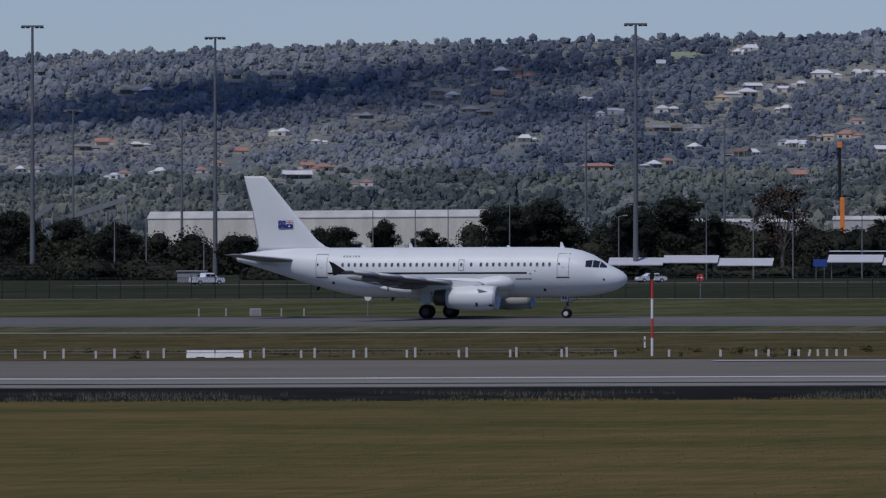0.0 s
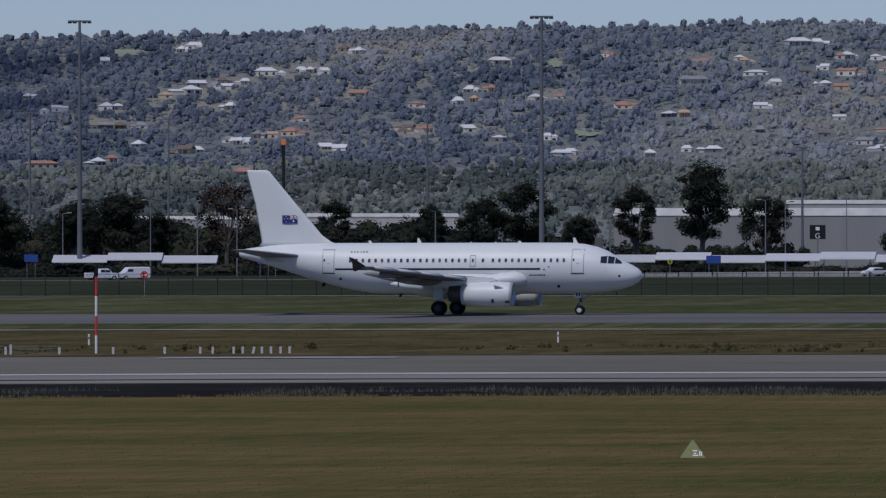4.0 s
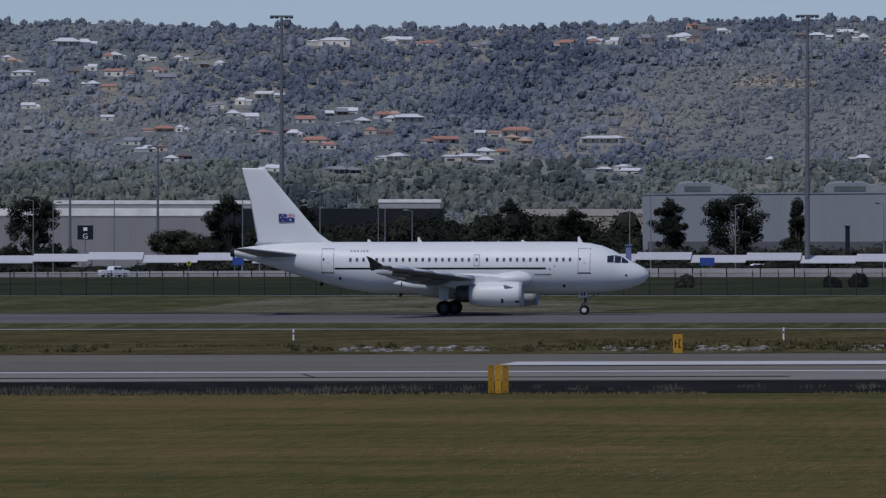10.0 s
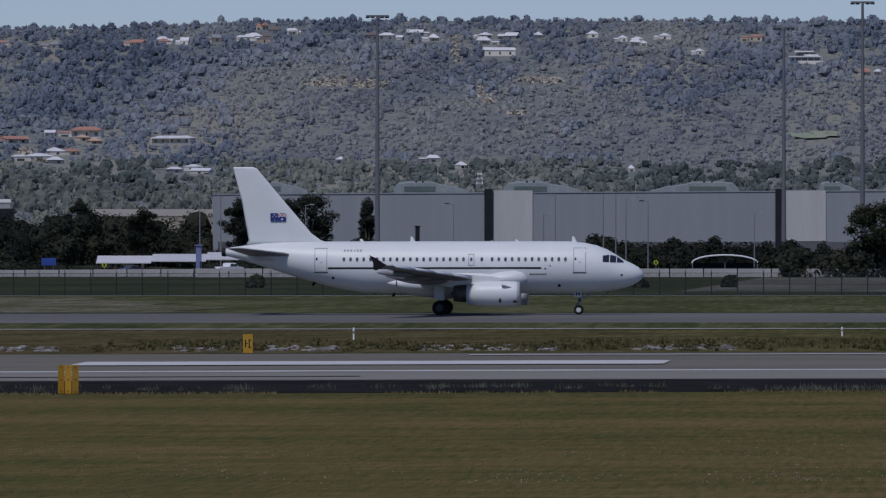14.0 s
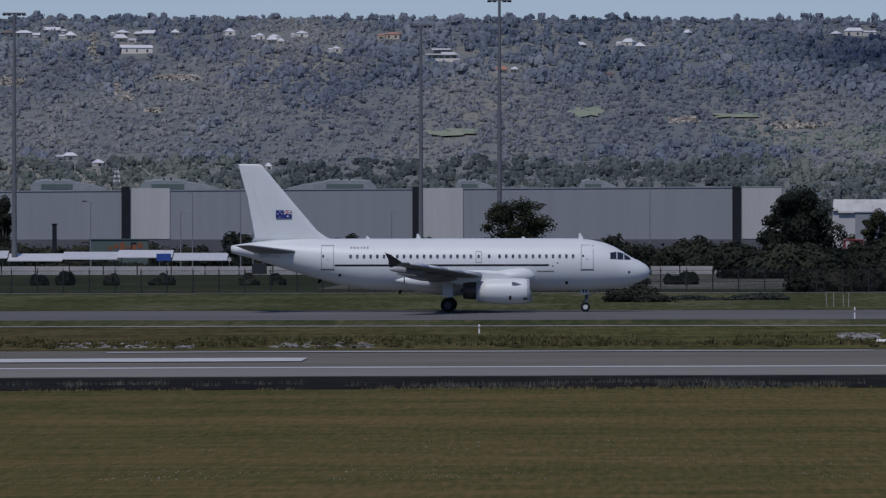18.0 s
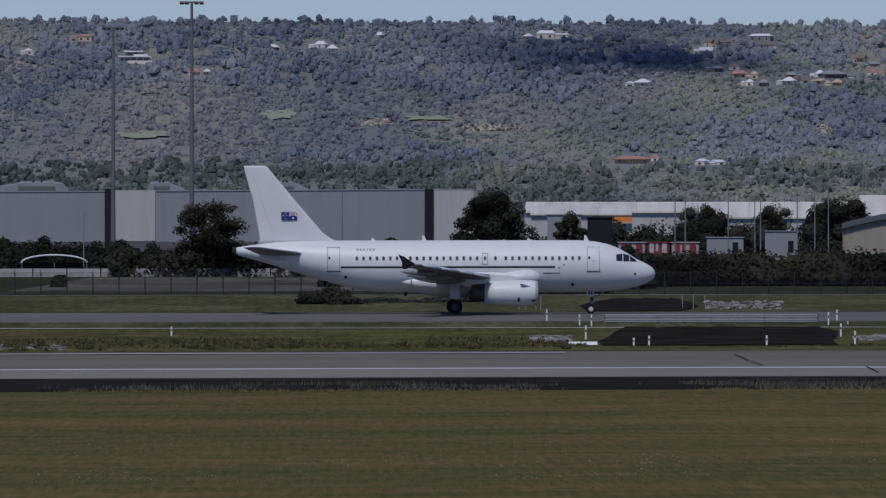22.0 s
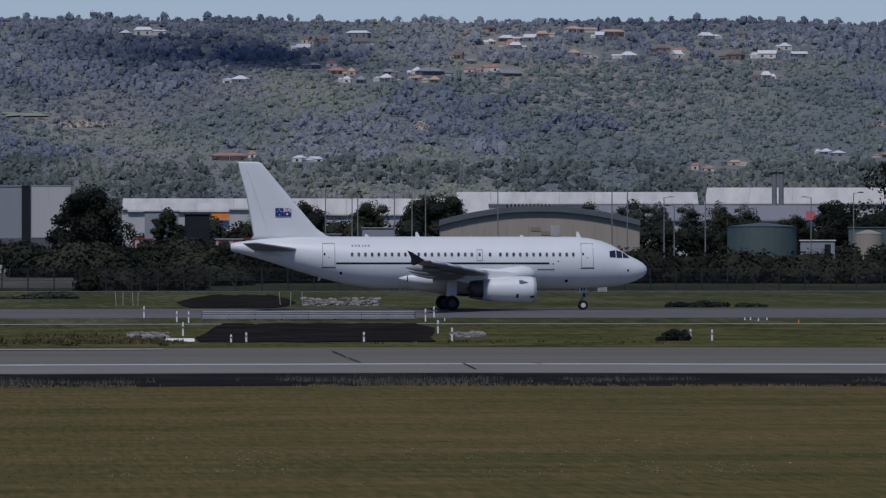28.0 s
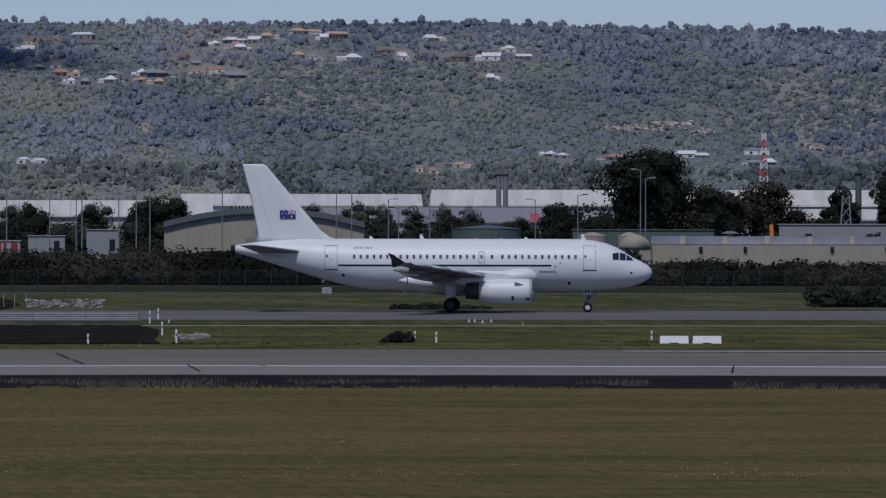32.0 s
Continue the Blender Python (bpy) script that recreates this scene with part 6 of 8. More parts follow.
def lamps():
    rows = {1420: ((-581, 370), (-525, 356), (-423, 410), (-124, 366), (-49, 361), (9, 366), (118, 361), (311, 383), (466, 360), (549, 360), (619, 376), (741, 367), (970, 379), (1279, 384), (1554, 360), (1589, 364), (1697, 358), (1924, 334), (1954, 334), (2024, 369), (2061, 345)),
            1440: ((2164, 373), (2176, 372), (2224, 378), (2609, 313), (2646, 313), (2796, 368), (3058, 366), (3217, 384), (3238, 351), (3323, 325), (3345, 334), (3363, 357), (3402, 361), (3590, 382), (4047, 325)),
            1300: ((4636, 325), (4654, 325), (4730, 336), (4777, 351), (4787, 320), (4852, 340), (4883, 332), (4907, 332), (5035, 330), (5237, 316), (5264, 318), (5329, 360), (5347, 375), (5402, 322), (5589, 360), (5664, 352), (5775, 307), (5784, 322))}
    for d, row in rows.items():
        for k, (u, vt) in enumerate(row):
            m = place(u, d)
            h = level(vt, d) - m.translation.z
            ob = thing("street_lamp", m, "slender grey street lamp with a small dark head", "street lamp", "street lamps")
            part("pole", tubed((0, 0, 0), (0, 0, h), 0.13, 0.07, 6), GALV, ob)
            s = 1 if k % 2 else -1
            part("arm", tubed((0, 0, h - 0.06), (0.9 * s, 0, h + 0.10), 0.05, 0.05, 5), GALV, ob)
            part("lamp_head", boxed(min(0.7 * s, 1.5 * s), max(0.7 * s, 1.5 * s), -0.18, 0.18, h + 0.02, h + 0.20, 0.03), STEEL if k % 3 else BLACK, ob)
    for u, vt, d in ((-654, 195, 1750), (-462, 210, 1750), (253, 204, 1700), (498, 216, 1800), (956, 190, 1750), (1619, 272, 1650), (1774, 264, 1650)):
        m = place(u, d)
        h = level(vt, d) - m.translation.z
        ob = thing("floodlight_mast", m, "slim grey floodlight mast farther off", "light mast", "floodlight masts")
        part("pole", tubed((0, 0, 0), (0, 0, h), 0.32, 0.16, 8), MAST_GREY, ob)
        part("crossbar", boxed(-2.0, 2.0, -0.12, 0.12, h - 0.2, h + 0.06), MAST_GREY, ob)
        for q in (-1.6, 1.6):
            part("floodlight", boxed(q - 0.4, q + 0.4, -0.4, 0.3, h - 0.4, h - 0.15, 0.05), GALV, ob)


lamps()


# car park canopies in a row
CANVAS = paint("white_canopy_sheet", ((0.50, 0.50, 0.50), (0.60, 0.60, 0.59)), 0.5, scale=0.4, fine=10, vary=0.3)


def canopies():
    d = 1400
    s = d / F
    k = 0
    u = 292
    while u < 3215:
        k += 1
        drop = (0, 5, 1, 6, 3)[k % 5]
        if not (540 < u < 590 or 2220 < u < 2380):
            m = place(u + 48, d, 490)
            w = 97 * s
            ob = thing("car_park_canopy", m, "white slanted car park canopy on thin posts", "canopy", "car park canopies")
            z1, z0 = level(453 + drop, d) - m.translation.z, level(465 + drop, d) - m.translation.z
            bm = bmesh.new()
            a = [bm.verts.new(p) for p in ((-w / 2, -2.6, z0), (w / 2, -2.6, z0), (w / 2 + 0.3, 2.6, z1), (-w / 2 + 0.3, 2.6, z1))]
            b = [bm.verts.new(v.co + Vector((0, 0, 0.16))) for v in a]
            bm.faces.new(a[::-1]), bm.faces.new(b)
            for i in range(4):
                bm.faces.new((a[i], a[(i + 1) % 4], b[(i + 1) % 4], b[i]))
            part("roof", bm, CANVAS, ob)
            for q in (-0.42, 0.42):
                part("post", tubed((q * w, 0.5, -0.4), (q * w, 0.5, (z0 + z1) / 2), 0.07, n=6), GALV, ob)
        u += 97
    for u, v, w, h in ((142, 460, 26, 14), (255, 462, 24, 13), (667, 466, 24, 13), (867, 442, 20, 13), (1041, 464, 24, 14), (1462, 465, 26, 14), (1916, 467, 20, 14), (2342, 468, 26, 13), (2746, 468, 26, 14), (3187, 464, 26, 13)):
        m = place(u, 1385, v + h / 2)
        s2 = 1385 / F
        ob = thing("blue_sign", m, "plain blue car park sign panel on two posts", "sign", "blue signs")
        part("panel", boxed(-w * s2 / 2, w * s2 / 2, -0.06, 0.06, 0, h * s2, 0.02), BLUE_SIGN, ob)
        g = ground(*spot(u, 1385)) - m.translation.z
        for q in (-0.3, 0.3):
            part("post", tubed((q * w * s2, 0.1, g), (q * w * s2, 0.1, 0.2), 0.05, n=6), GALV, ob)


canopies()


def simple_box(name, u0, u1, vt, vb, d, mat, label, category, deep=4.0, roof=None):
    """A small box-like building or cabin with a proud roof edge and a door."""
    m = place((u0 + u1) / 2, d, vb)
    s = d / F
    w, h = (u1 - u0) * s, (vb - vt) * s
    ob = thing(name, m, label, category)
    part("wall", boxed(-w / 2, w / 2, 0, deep, min(-0.1, ground(*spot(u0, d)) - m.translation.z), h, 0.05), mat, ob)
    part("roof", boxed(-w / 2 - 0.2, w / 2 + 0.2, -0.2, deep + 0.2, h, h + 0.18, 0.03), roof or mat, ob)
    part("door", boxed(w * 0.2, w * 0.2 + min(1.0, w * 0.2), -0.05, 0.05, 0.0, min(2.1, h * 0.8)), SHED_DARK, ob, "dark door")
    return ob


simple_box("site_cabin", -470, -419, 481, 508, 1330, SHED_PALE, "pale grey roadside cabin", "cabin")
simple_box("site_cabin", 2040, 2225, 459, 489, 1400, SHED_WHITE, "long white site cabin beside the canopies", "cabin", 6)
simple_box("kiosk", 2602, 2612, 440, 490, 1380, PALE_BLUE, "narrow pale blue kiosk beside a lamp", "kiosk", 1.2)
simple_box("site_cabin", 4692, 4757, 426, 455, 1500, SHED_GREY, "small grey cabin behind the hedge", "cabin")
simple_box("site_cabin", 4795, 4853, 415, 452, 1520, SHED_GREY, "grey flat-roofed cabin behind the hedge", "cabin")
simple_box("site_cabin", 5570, 5631, 437, 466, 1350, SHED_GREY, "grey shed with a pale roof", "shed", 5, ROOF_PALE)
simple_box("plant_block", 5655, 5905, 414, 466, 1420, GREEN_METAL, "long low dull green plant building", "plant building", 12)
simple_box("plant_block", 6020, 6260, 404, 440, 1340, SHED_PALE, "low pale plant building", "plant building", 8)

# wall along the road, fence kerb
pts = [(2600 + 60 * i) for i in range(29)]
for a, b in zip(pts, pts[1:]):
    x0, y0 = spot(a + 1, 1350)
    x1, y1 = spot(b - 1, 1350)
    z = min(ground(x0, y0), ground(x1, y1)) - 0.1
    bm = bmesh.new()
    top = level(480, 1350) - z
    box(bm, 0, math.hypot(x1 - x0, y1 - y0), 0, 0.3, 0, top, 0.02)
    ob = part("concrete_barrier", bm, CONCRETE, None)
    ob.matrix_basis = pose(x0, y0, z, 0, 0, math.degrees(math.atan2(y1 - y0, x1 - x0)))
    tagged(ob, "long pale concrete road barrier panel", "barrier", "road barriers")


def fence():
    ob = thing("security_fence", pose(0, 0, 0), "dark wire-mesh airfield security fence on posts", "fence")
    d = 900.0
    xs = [-330 + 2.76 * i for i in range(190)]
    post = tubed((0, 0, -0.1), (0, 0, 2.45), 0.075, 0.065, 6)
    tube(post, (0, 0, 2.43), (0, -0.25, 2.75), 0.04, 0.03, 5)
    me = bpy.data.meshes.new("post")
    post.to_mesh(me)
    post.free()
    me.materials.append(FENCE)
    wires, kerb = bmesh.new(), []
    for x0, x1 in zip(xs, xs[1:]):
        p = new("post", me)
        p.parent = ob
        p.matrix_basis = pose(x0, d, ground(x0, d))
        z0, z1 = ground(x0, d), ground(x1, d)
        for h in (0.1, 1.2, 2.4):
            c = [wires.verts.new(q) for q in ((x0, d, z0 + h - 0.022), (x1, d, z1 + h - 0.022), (x1, d, z1 + h + 0.022), (x0, d, z0 + h + 0.022))]
            wires.faces.new(c)
        for i in range(11):
            for s in (1, -1):
                a = x0 + 0.251 * i
                b = a + 2.4 * 0.5 * s
                c = [wires.verts.new(q) for q in ((a - 0.011, d, z0), (a + 0.011, d, z0), (b + 0.011, d, z0 + 2.4), (b - 0.011, d, z0 + 2.4))]
                wires.faces.new(c)
    part("wire_mesh", wires, FENCE, ob, "dark wire mesh")


FENCE = paint("dark_green_fence_paint", ((0.010, 0.013, 0.012), (0.018, 0.021, 0.020)), 0.6, scale=1)
fence()
ribbon("fence_kerb", 893.5, 896.5, -330, 200, CONCRETE, 0.06, "thin pale concrete kerb along the fence", "kerb")

# tan hangar with a curved roof
def hangar():
    d = 1500
    s = d / F
    m = place(5109, d)
    ob = thing("hangar", m, "tan-clad hangar with a curved dark roof", "hangar")
    w, z0, z1 = 352 * s, level(410, d) - m.translation.z, level(385, d) - m.translation.z
    n = 16
    top = [(w * (i / n - 0.5), z0 + (z1 - z0) * (1 - (2 * i / n - 1) ** 2)) for i in range(n + 1)]
    bm = bmesh.new()
    f = [bm.verts.new((x, 0, z)) for x, z in top]
    g = [bm.verts.new((x, 0, -0.3)) for x, z in top]
    for i in range(n):
        bm.faces.new((g[i], g[i + 1], f[i + 1], f[i]))
    part("front_wall", bm, TAN, ob)
    bm = bmesh.new()
    for lift in (0.0, 1.0):
        for y in (-0.8, 45):
            for x, z in top:
                bm.verts.new((x * 1.01, y, z + lift))
    bm.verts.ensure_lookup_table()
    k = n + 1
    for i in range(n):
        bm.faces.new([bm.verts[j] for j in (2 * k + i, 2 * k + i + 1, 3 * k + i + 1, 3 * k + i)])
        bm.faces.new([bm.verts[j] for j in (i, k + i, k + i + 1, i + 1)])
        bm.faces.new([bm.verts[j] for j in (i, i + 1, 2 * k + i + 1, 2 * k + i)])
    part("roof", bm, paint("dark_slate_roof", ((0.07, 0.085, 0.09), (0.10, 0.115, 0.12)), 0.6, scale=0.2), ob, "curved dark roof")
    for q in (-1, 1):
        bm = bmesh.new()
        box(bm, q * w / 2 - 0.1, q * w / 2 + 0.1, 0, 45, -0.3, z0)
        part("side_wall", bm, TAN, ob)
    for i in range(9):
        a = -w / 2 + w * i / 9
        part("panel_joint", boxed(a - 0.05, a + 0.05, -0.06, 0.02, 0, z0), TAN_DARK, ob)
    for x0, x1, a, b in ((-2.0, 0.2, 8.0, 8.8), (0.3, 2.4, 7.2, 8.0), (2.4, 4.5, 7.0, 9.2), (-2.0, 0.2, 4.2, 6.2), (2.2, 4.3, 4.3, 5.2), (-4.2, -2.0, 5.6, 7.0)):
        part("patch", boxed(x0 * 0.8, x1 * 0.8, -0.10, 0.0, a * 0.85, b * 0.85), TAN_DARK if x0 < 2.3 else CONCRETE, ob, "darker cladding patch")
    part("awning", boxed(-11.0, -2.4, -1.4, 0, 3.3, 3.6, 0.05), SHED_DARK, ob, "dark awning")
    vent = part("roof_light", boxed(-6.0, 2.2, 6, 20, z1 + 0.4, z1 + 1.25, 0.1), GALV, ob, "ribbed pale roof light")
    for i in range(12):
        part("rib", boxed(-5.9 + 0.68 * i, -5.6 + 0.68 * i, 5.8, 6.05, z1 + 0.4, z1 + 1.35), SHED_DARK, vent)


hangar()

# far factory roofs, tanks, chimneys
def roofs(u0, u1, vt, vb, d, label, bays=6, mat=None):
    """A far factory: a broad low roof sloping to the front, ribbed in bays, over a low wall."""
    m = place((u0 + u1) / 2, d)
    s = d / F
    w = (u1 - u0) * s
    z0, z1 = level(vb, d) - m.translation.z, level(vt, d) - m.translation.z
    ob = thing("factory", m, label, "factory")
    part("wall", boxed(-w / 2, w / 2, 0, 50, -0.5, z0), FACTORY_WHITE, ob)
    for i in range(bays):
        a, b = -w / 2 + w * i / bays, -w / 2 + w * (i + 1) / bays
        bm = bmesh.new()
        c = [bm.verts.new(p) for p in ((a, -0.8, z0), (b - 0.05, -0.8, z0), (b - 0.05, 26, z1), (a, 26, z1), (b - 0.05, 52, z0), (a, 52, z0))]
        e = [bm.verts.new(v.co + Vector((0, 0, 0.4))) for v in c]
        for q in ((0, 1, 2, 3), (3, 2, 4, 5)):
            bm.faces.new([e[j] for j in q])
            bm.faces.new([c[j] for j in q[::-1]])
        for j, l in ((0, 1), (1, 2), (2, 4), (4, 5), (5, 3), (3, 0)):
            bm.faces.new((c[j], c[l], e[l], e[j]))
        part("roof", bm, mat or ROOF_PALE, ob, "weathered pale metal roof bay")
    return ob


def fascia(uc, d, u0, u1, vt, vb, mat, label, ob):
    """A painted panel high on a factory's front."""
    s = d / F
    z = ground(*spot(uc, d))
    part("fascia", boxed((u0 - uc) * s, (u1 - uc) * s, -1.4, -1.0, level(vb, d) - z, level(vt, d) - z), mat, ob, label)


roofs(4370, 4700, 364, 382, 2150, "pale grey factory roofs behind the trees", 5)
fascia(4470, 1900, 4528, 4560, 389, 398, ORANGE, "orange fascia panel", roofs(4380, 4560, 372, 386, 1900, "low pale factory with a bright roof edge", 3))
roofs(4640, 5020, 364, 392, 2200, "broad weathered factory roof", 6)
roofs(4960, 5390, 352, 372, 2350, "broad weathered factory roof farther off", 7)
fascia(5420, 2000, 5580, 5596, 384, 400, CORAL, "red fascia panel", roofs(5200, 5640, 376, 402, 2000, "pale factory roof with a red panel", 6, SHED_PALE))
roofs(5400, 6330, 344, 372, 2250, "very long pale factory roof with a bright ridge", 12)
roofs(5850, 6330, 378, 396, 2000, "long white factory roof", 6)
for u, w, vt, vb, d, mat, lab in ((4503, 44, 391, 440, 1400, SHED_DARK, "dark framed box structure"), (4440, 60, 386, 420, 1420, SHED_GREY, "grey box building with a dark band")):
    simple_box("plant_block", u - w / 2, u + w / 2, vt, vb, d, mat, lab, "plant building", 8)
for u0, u1, red in ((4390, 4424, True), (4536, 4583, False), (4587, 4626, True), (4630, 4678, False)):
    ob = simple_box("cargo_container", u0, u1, 435, 459, 1330, DULL_RED if red else SHED_WHITE, "plain red cargo container behind the scrub" if red else "white cargo container with large red marks", "container", 2.6)
    w = (u1 - u0) * 1330 / F
    for k in range(3):
        a = w * (-0.40 + 0.28 * k)
        part("lettering_bar", boxed(a, a + w * (0.20, 0.12, 0.22)[k], -0.09, -0.055, 0.55 + 0.25 * (k % 2), 2.1), LINE_WORN if red else DULL_RED, ob)


def tank(u, w, vt, vb, d, mat, label):
    m = place(u, d, vb)
    r = w * d / F / 2
    h = (vb - vt) * d / F
    ob = thing("storage_tank", m, label, "storage tank")
    part("shell", tubed((0, r, -2), (0, r, h), r, n=28), mat, ob)
    part("roof", tubed((0, r, h), (0, r, h + 0.6), r * 1.02, 0.4, 28), mat, ob, "shallow conical roof")
    part("handrail", tubed((-r, r, h + 0.2), (-r, r, h + 1.2), 0.04, n=5), GALV, ob)


tank(5502, 124, 411, 470, 1380, GREEN_METAL, "large dull green storage tank")
tank(5690, 52, 424, 470, 1330, TAN, "small beige domed tank")
tank(5755, 40, 424, 470, 1330, TAN, "small beige domed tank")
for u, vt, vb, d, w, mat, lab in ((5524, 312, 362, 2150, 9, GALV, "tall pale grey-green chimney"), (5536, 312, 362, 2150, 9, GALV, "tall pale grey-green chimney"), (6160, 308, 440, 1500, 11, GREEN_METAL, "tall dark green chimney"), (6207, 306, 440, 1500, 11, GREEN_METAL, "tall dark green chimney")):
    m = place(u, d)
    h = level(vt, d) - m.translation.z
    r = w * d / F / 2
    ob = thing("chimney", m, lab, "chimney")
    part("shaft", tubed((0, 0, -0.3), (0, 0, h), r * 1.05, r, 14), mat, ob)
    part("collar", tubed((0, 0, h - 0.8), (0, 0, h - 0.4), r * 1.2, n=14), SHED_DARK, ob)

# beige halls with barrel-shaped roofs
def barrel_hall(u0, u1, d, vt, vw, across, label):
    """A long low hall under a curved roof; `across` turns its end arch to the front."""
    m = place((u0 + u1) / 2, d)
    w = (u1 - u0) * d / F
    zw, zt = level(vw, d) - m.translation.z, level(vt, d) - m.translation.z
    ob = thing("barrel_hall", m, label, "hall", "barrel-roofed halls")
    deep = 30.0 if across else 14.0
    part("wall", boxed(-w / 2, w / 2, 0, deep, -0.3, zw), TAN, ob, "beige sheet-metal wall")
    bm = bmesh.new()
    n = 12
    if across:
        arcs = [[(0.5 * w * math.cos(q), y, zw + (zt - zw) * math.sin(q)) for q in (math.pi * i / n for i in range(n + 1))] for y in (-0.2, deep)]
    else:
        arcs = [[(x, deep * (0.5 - 0.5 * math.cos(q)), zw + (zt - zw) * math.sin(q)) for q in (math.pi * i / n for i in range(n + 1))] for x in (-w / 2 - 0.2, w / 2)]
    part("roof", loft(arcs), TAN if across else HALL_ROOF, ob, "curved sheet-metal roof", True)
    if across:
        return
    for k in range(int(w / 6.2)):
        x = -w / 2 + 4 + 6.2 * k
        strip = [[(x + a, deep * (0.5 - 0.5 * math.cos(q)), zw + 0.03 + (zt - zw + 0.04) * math.sin(q)) for q in (math.pi * i / n for i in range(n + 1))] for a in (0, 0.9)]
        part("roof_light", loft(strip), TAN, ob, "pale translucent roof strip", True)
    for x in (-9.5, 2.0, 11.0):
        vent = part("roof_vent", tubed((x, 6, zt - 0.2), (x, 6, zt + 0.4), 0.5, n=12), HALL_ROOF, ob, "round roof vent with a wide cap")
        part("cap", tubed((x, 6, zt + 0.4), (x, 6, zt + 0.75), 1.4, 0.5, 14), GALV, vent)
    for x in (-14, -7.5, 5.2, 13.2):
        part("wall_lamp", boxed(x, x + 0.5, -0.4, 0, zw - 0.9, zw - 0.2, 0.05), SHED_DARK, ob)


HALL_ROOF = paint("grey_hall_roof", ((0.15, 0.155, 0.16), (0.20, 0.205, 0.21), (0.25, 0.25, 0.25)), 0.6, scale=0.15, fine=10, stretch=(2, 0.3, 1))
barrel_hall(5738, 5793, 1235, 421, 446, True, "small beige hall with an arched front")
barrel_hall(5796, 6300, 1240, 424, 440, False, "long low beige hall with a curved grey roof")
ob = thing("flue", place(6012, 1300), "leaning bright orange flue pipe", "flue")
part("pipe", tubed((0, 0, -0.1), (-0.5, 0, level(403, 1300) - ground(*spot(6012, 1300))), 0.3, n=10), ORANGE, ob)

ob = thing("pylon_sign", place(-61, 1330), "tall plain blue pylon sign with white bars", "sign")
s = 1330 / F
zb, zt = (level(v, 1330) - ob.matrix_basis.translation.z for v in (497, 445))
slab = part("panel", boxed(-13 * s, 13 * s, -0.2, 0.2, 0, zt, 0.04), BLUE_SIGN, ob)
for k in range(4):
    part("lettering_bar", boxed(-9 * s, (2 + 2 * (k % 3)) * s, -0.23, -0.205, zt * (0.80 - 0.11 * k), zt * (0.84 - 0.11 * k)), LINE, slab)

# dark parking board beside the store
m = place(1646, 1500)
ob = thing("car_park_board", m, "dark grey car park board with a white letter", "sign")
s = 1500 / F
zb, zt = (level(v, 1500) - m.translation.z for v in (429, 404))
part("post", tubed((0, 0.1, 0), (0, 0.1, zb), 0.12, n=8), GALV, ob)
board = part("board", boxed(-14 * s, 14 * s, -0.1, 0.1, zb, zt, 0.03), SHED_DARK, ob)
part("arrow", boxed(-0.35, 0.35, -0.13, -0.11, zt - 0.95, zt - 0.35), LINE, board, "white pictogram bar")
f = bpy.data.curves.new("letter", "FONT")
f.body, f.size, f.align_x, f.extrude = "G", 1.3, "CENTER", 0.01
letter = new("letter", f)
f.materials.append(LINE)
letter.parent = board
letter.matrix_basis = pose(0, -0.13, zb + 0.15, 90, 0, 0)
simple_box("shelter", -287, -176, 454, 467, 1450, SHED_DARK, "dark roadside shelter with a white roof", "shelter", 4, LINE)
simple_box("shelter", 685, 812, 446, 458, 1450, SHED_DARK, "long dark shelter with a white roof", "shelter", 3, LINE)

# pale wall along the road before the canopies
WALL_TOP = ((860, 492), (1400, 488), (1800, 485), (2600, 481))
for a in range(860, 2600, 60):
    (x0, y0), (x1, y1) = spot(a + 1, 1372), spot(a + 59, 1372)
    z = min(ground(x0, y0), ground(x1, y1)) - 0.1
    ob = part("concrete_barrier", boxed(0, math.hypot(x1 - x0, y1 - y0), 0, 0.3, 0, max(0.5, level(lerp(WALL_TOP, a + 30), 1372) - z), 0.02), CONCRETE, None)
    ob.matrix_basis = pose(x0, y0, z, 0, 0, math.degrees(math.atan2(y1 - y0, x1 - x0)))
    tagged(ob, "long pale concrete road barrier panel", "barrier", "road barriers")


def lattice(name, u, vt, vb, d, wide, label, category, bands):
    m = place(u, d, vb)
    h = (vb - vt) * d / F
    w = wide * d / F / 2
    ob = thing(name, m, label, category)
    n = 7
    for k in range(n):
        z0, z1 = h * k / n, h * (k + 1) / n
        a, b = w * (1 - 0.6 * k / n), w * (1 - 0.6 * (k + 1) / n)
        bm = bmesh.new()
        for sx, sy in ((-1, -1), (1, -1), (1, 1), (-1, 1)):
            tube(bm, (sx * a, sy * a, z0), (sx * b, sy * b, z1), 0.16, n=4)
            tube(bm, (sx * a, sy * a, z0), (-sy * b, sx * b, z1), 0.10, n=4)
        part("lattice_section", bm, bands[k % len(bands)], ob)
    return ob


lattice("radio_mast", 5993, 242, 330, 2500, 14, "red and white lattice radio mast", "radio mast", (LINE, RED))
lattice("steel_frame", 6138, 352, 488, 1390, 28, "grey steel lattice frame", "frame", (GALV,))
lattice("radio_mast", 4971, 300, 335, 2600, 8, "slim grey lattice mast on the slope", "radio mast", (GALV,))
lattice("radio_mast", 3104, 306, 335, 2600, 12, "pale lattice tower on the slope", "radio mast", (GALV, LINE))


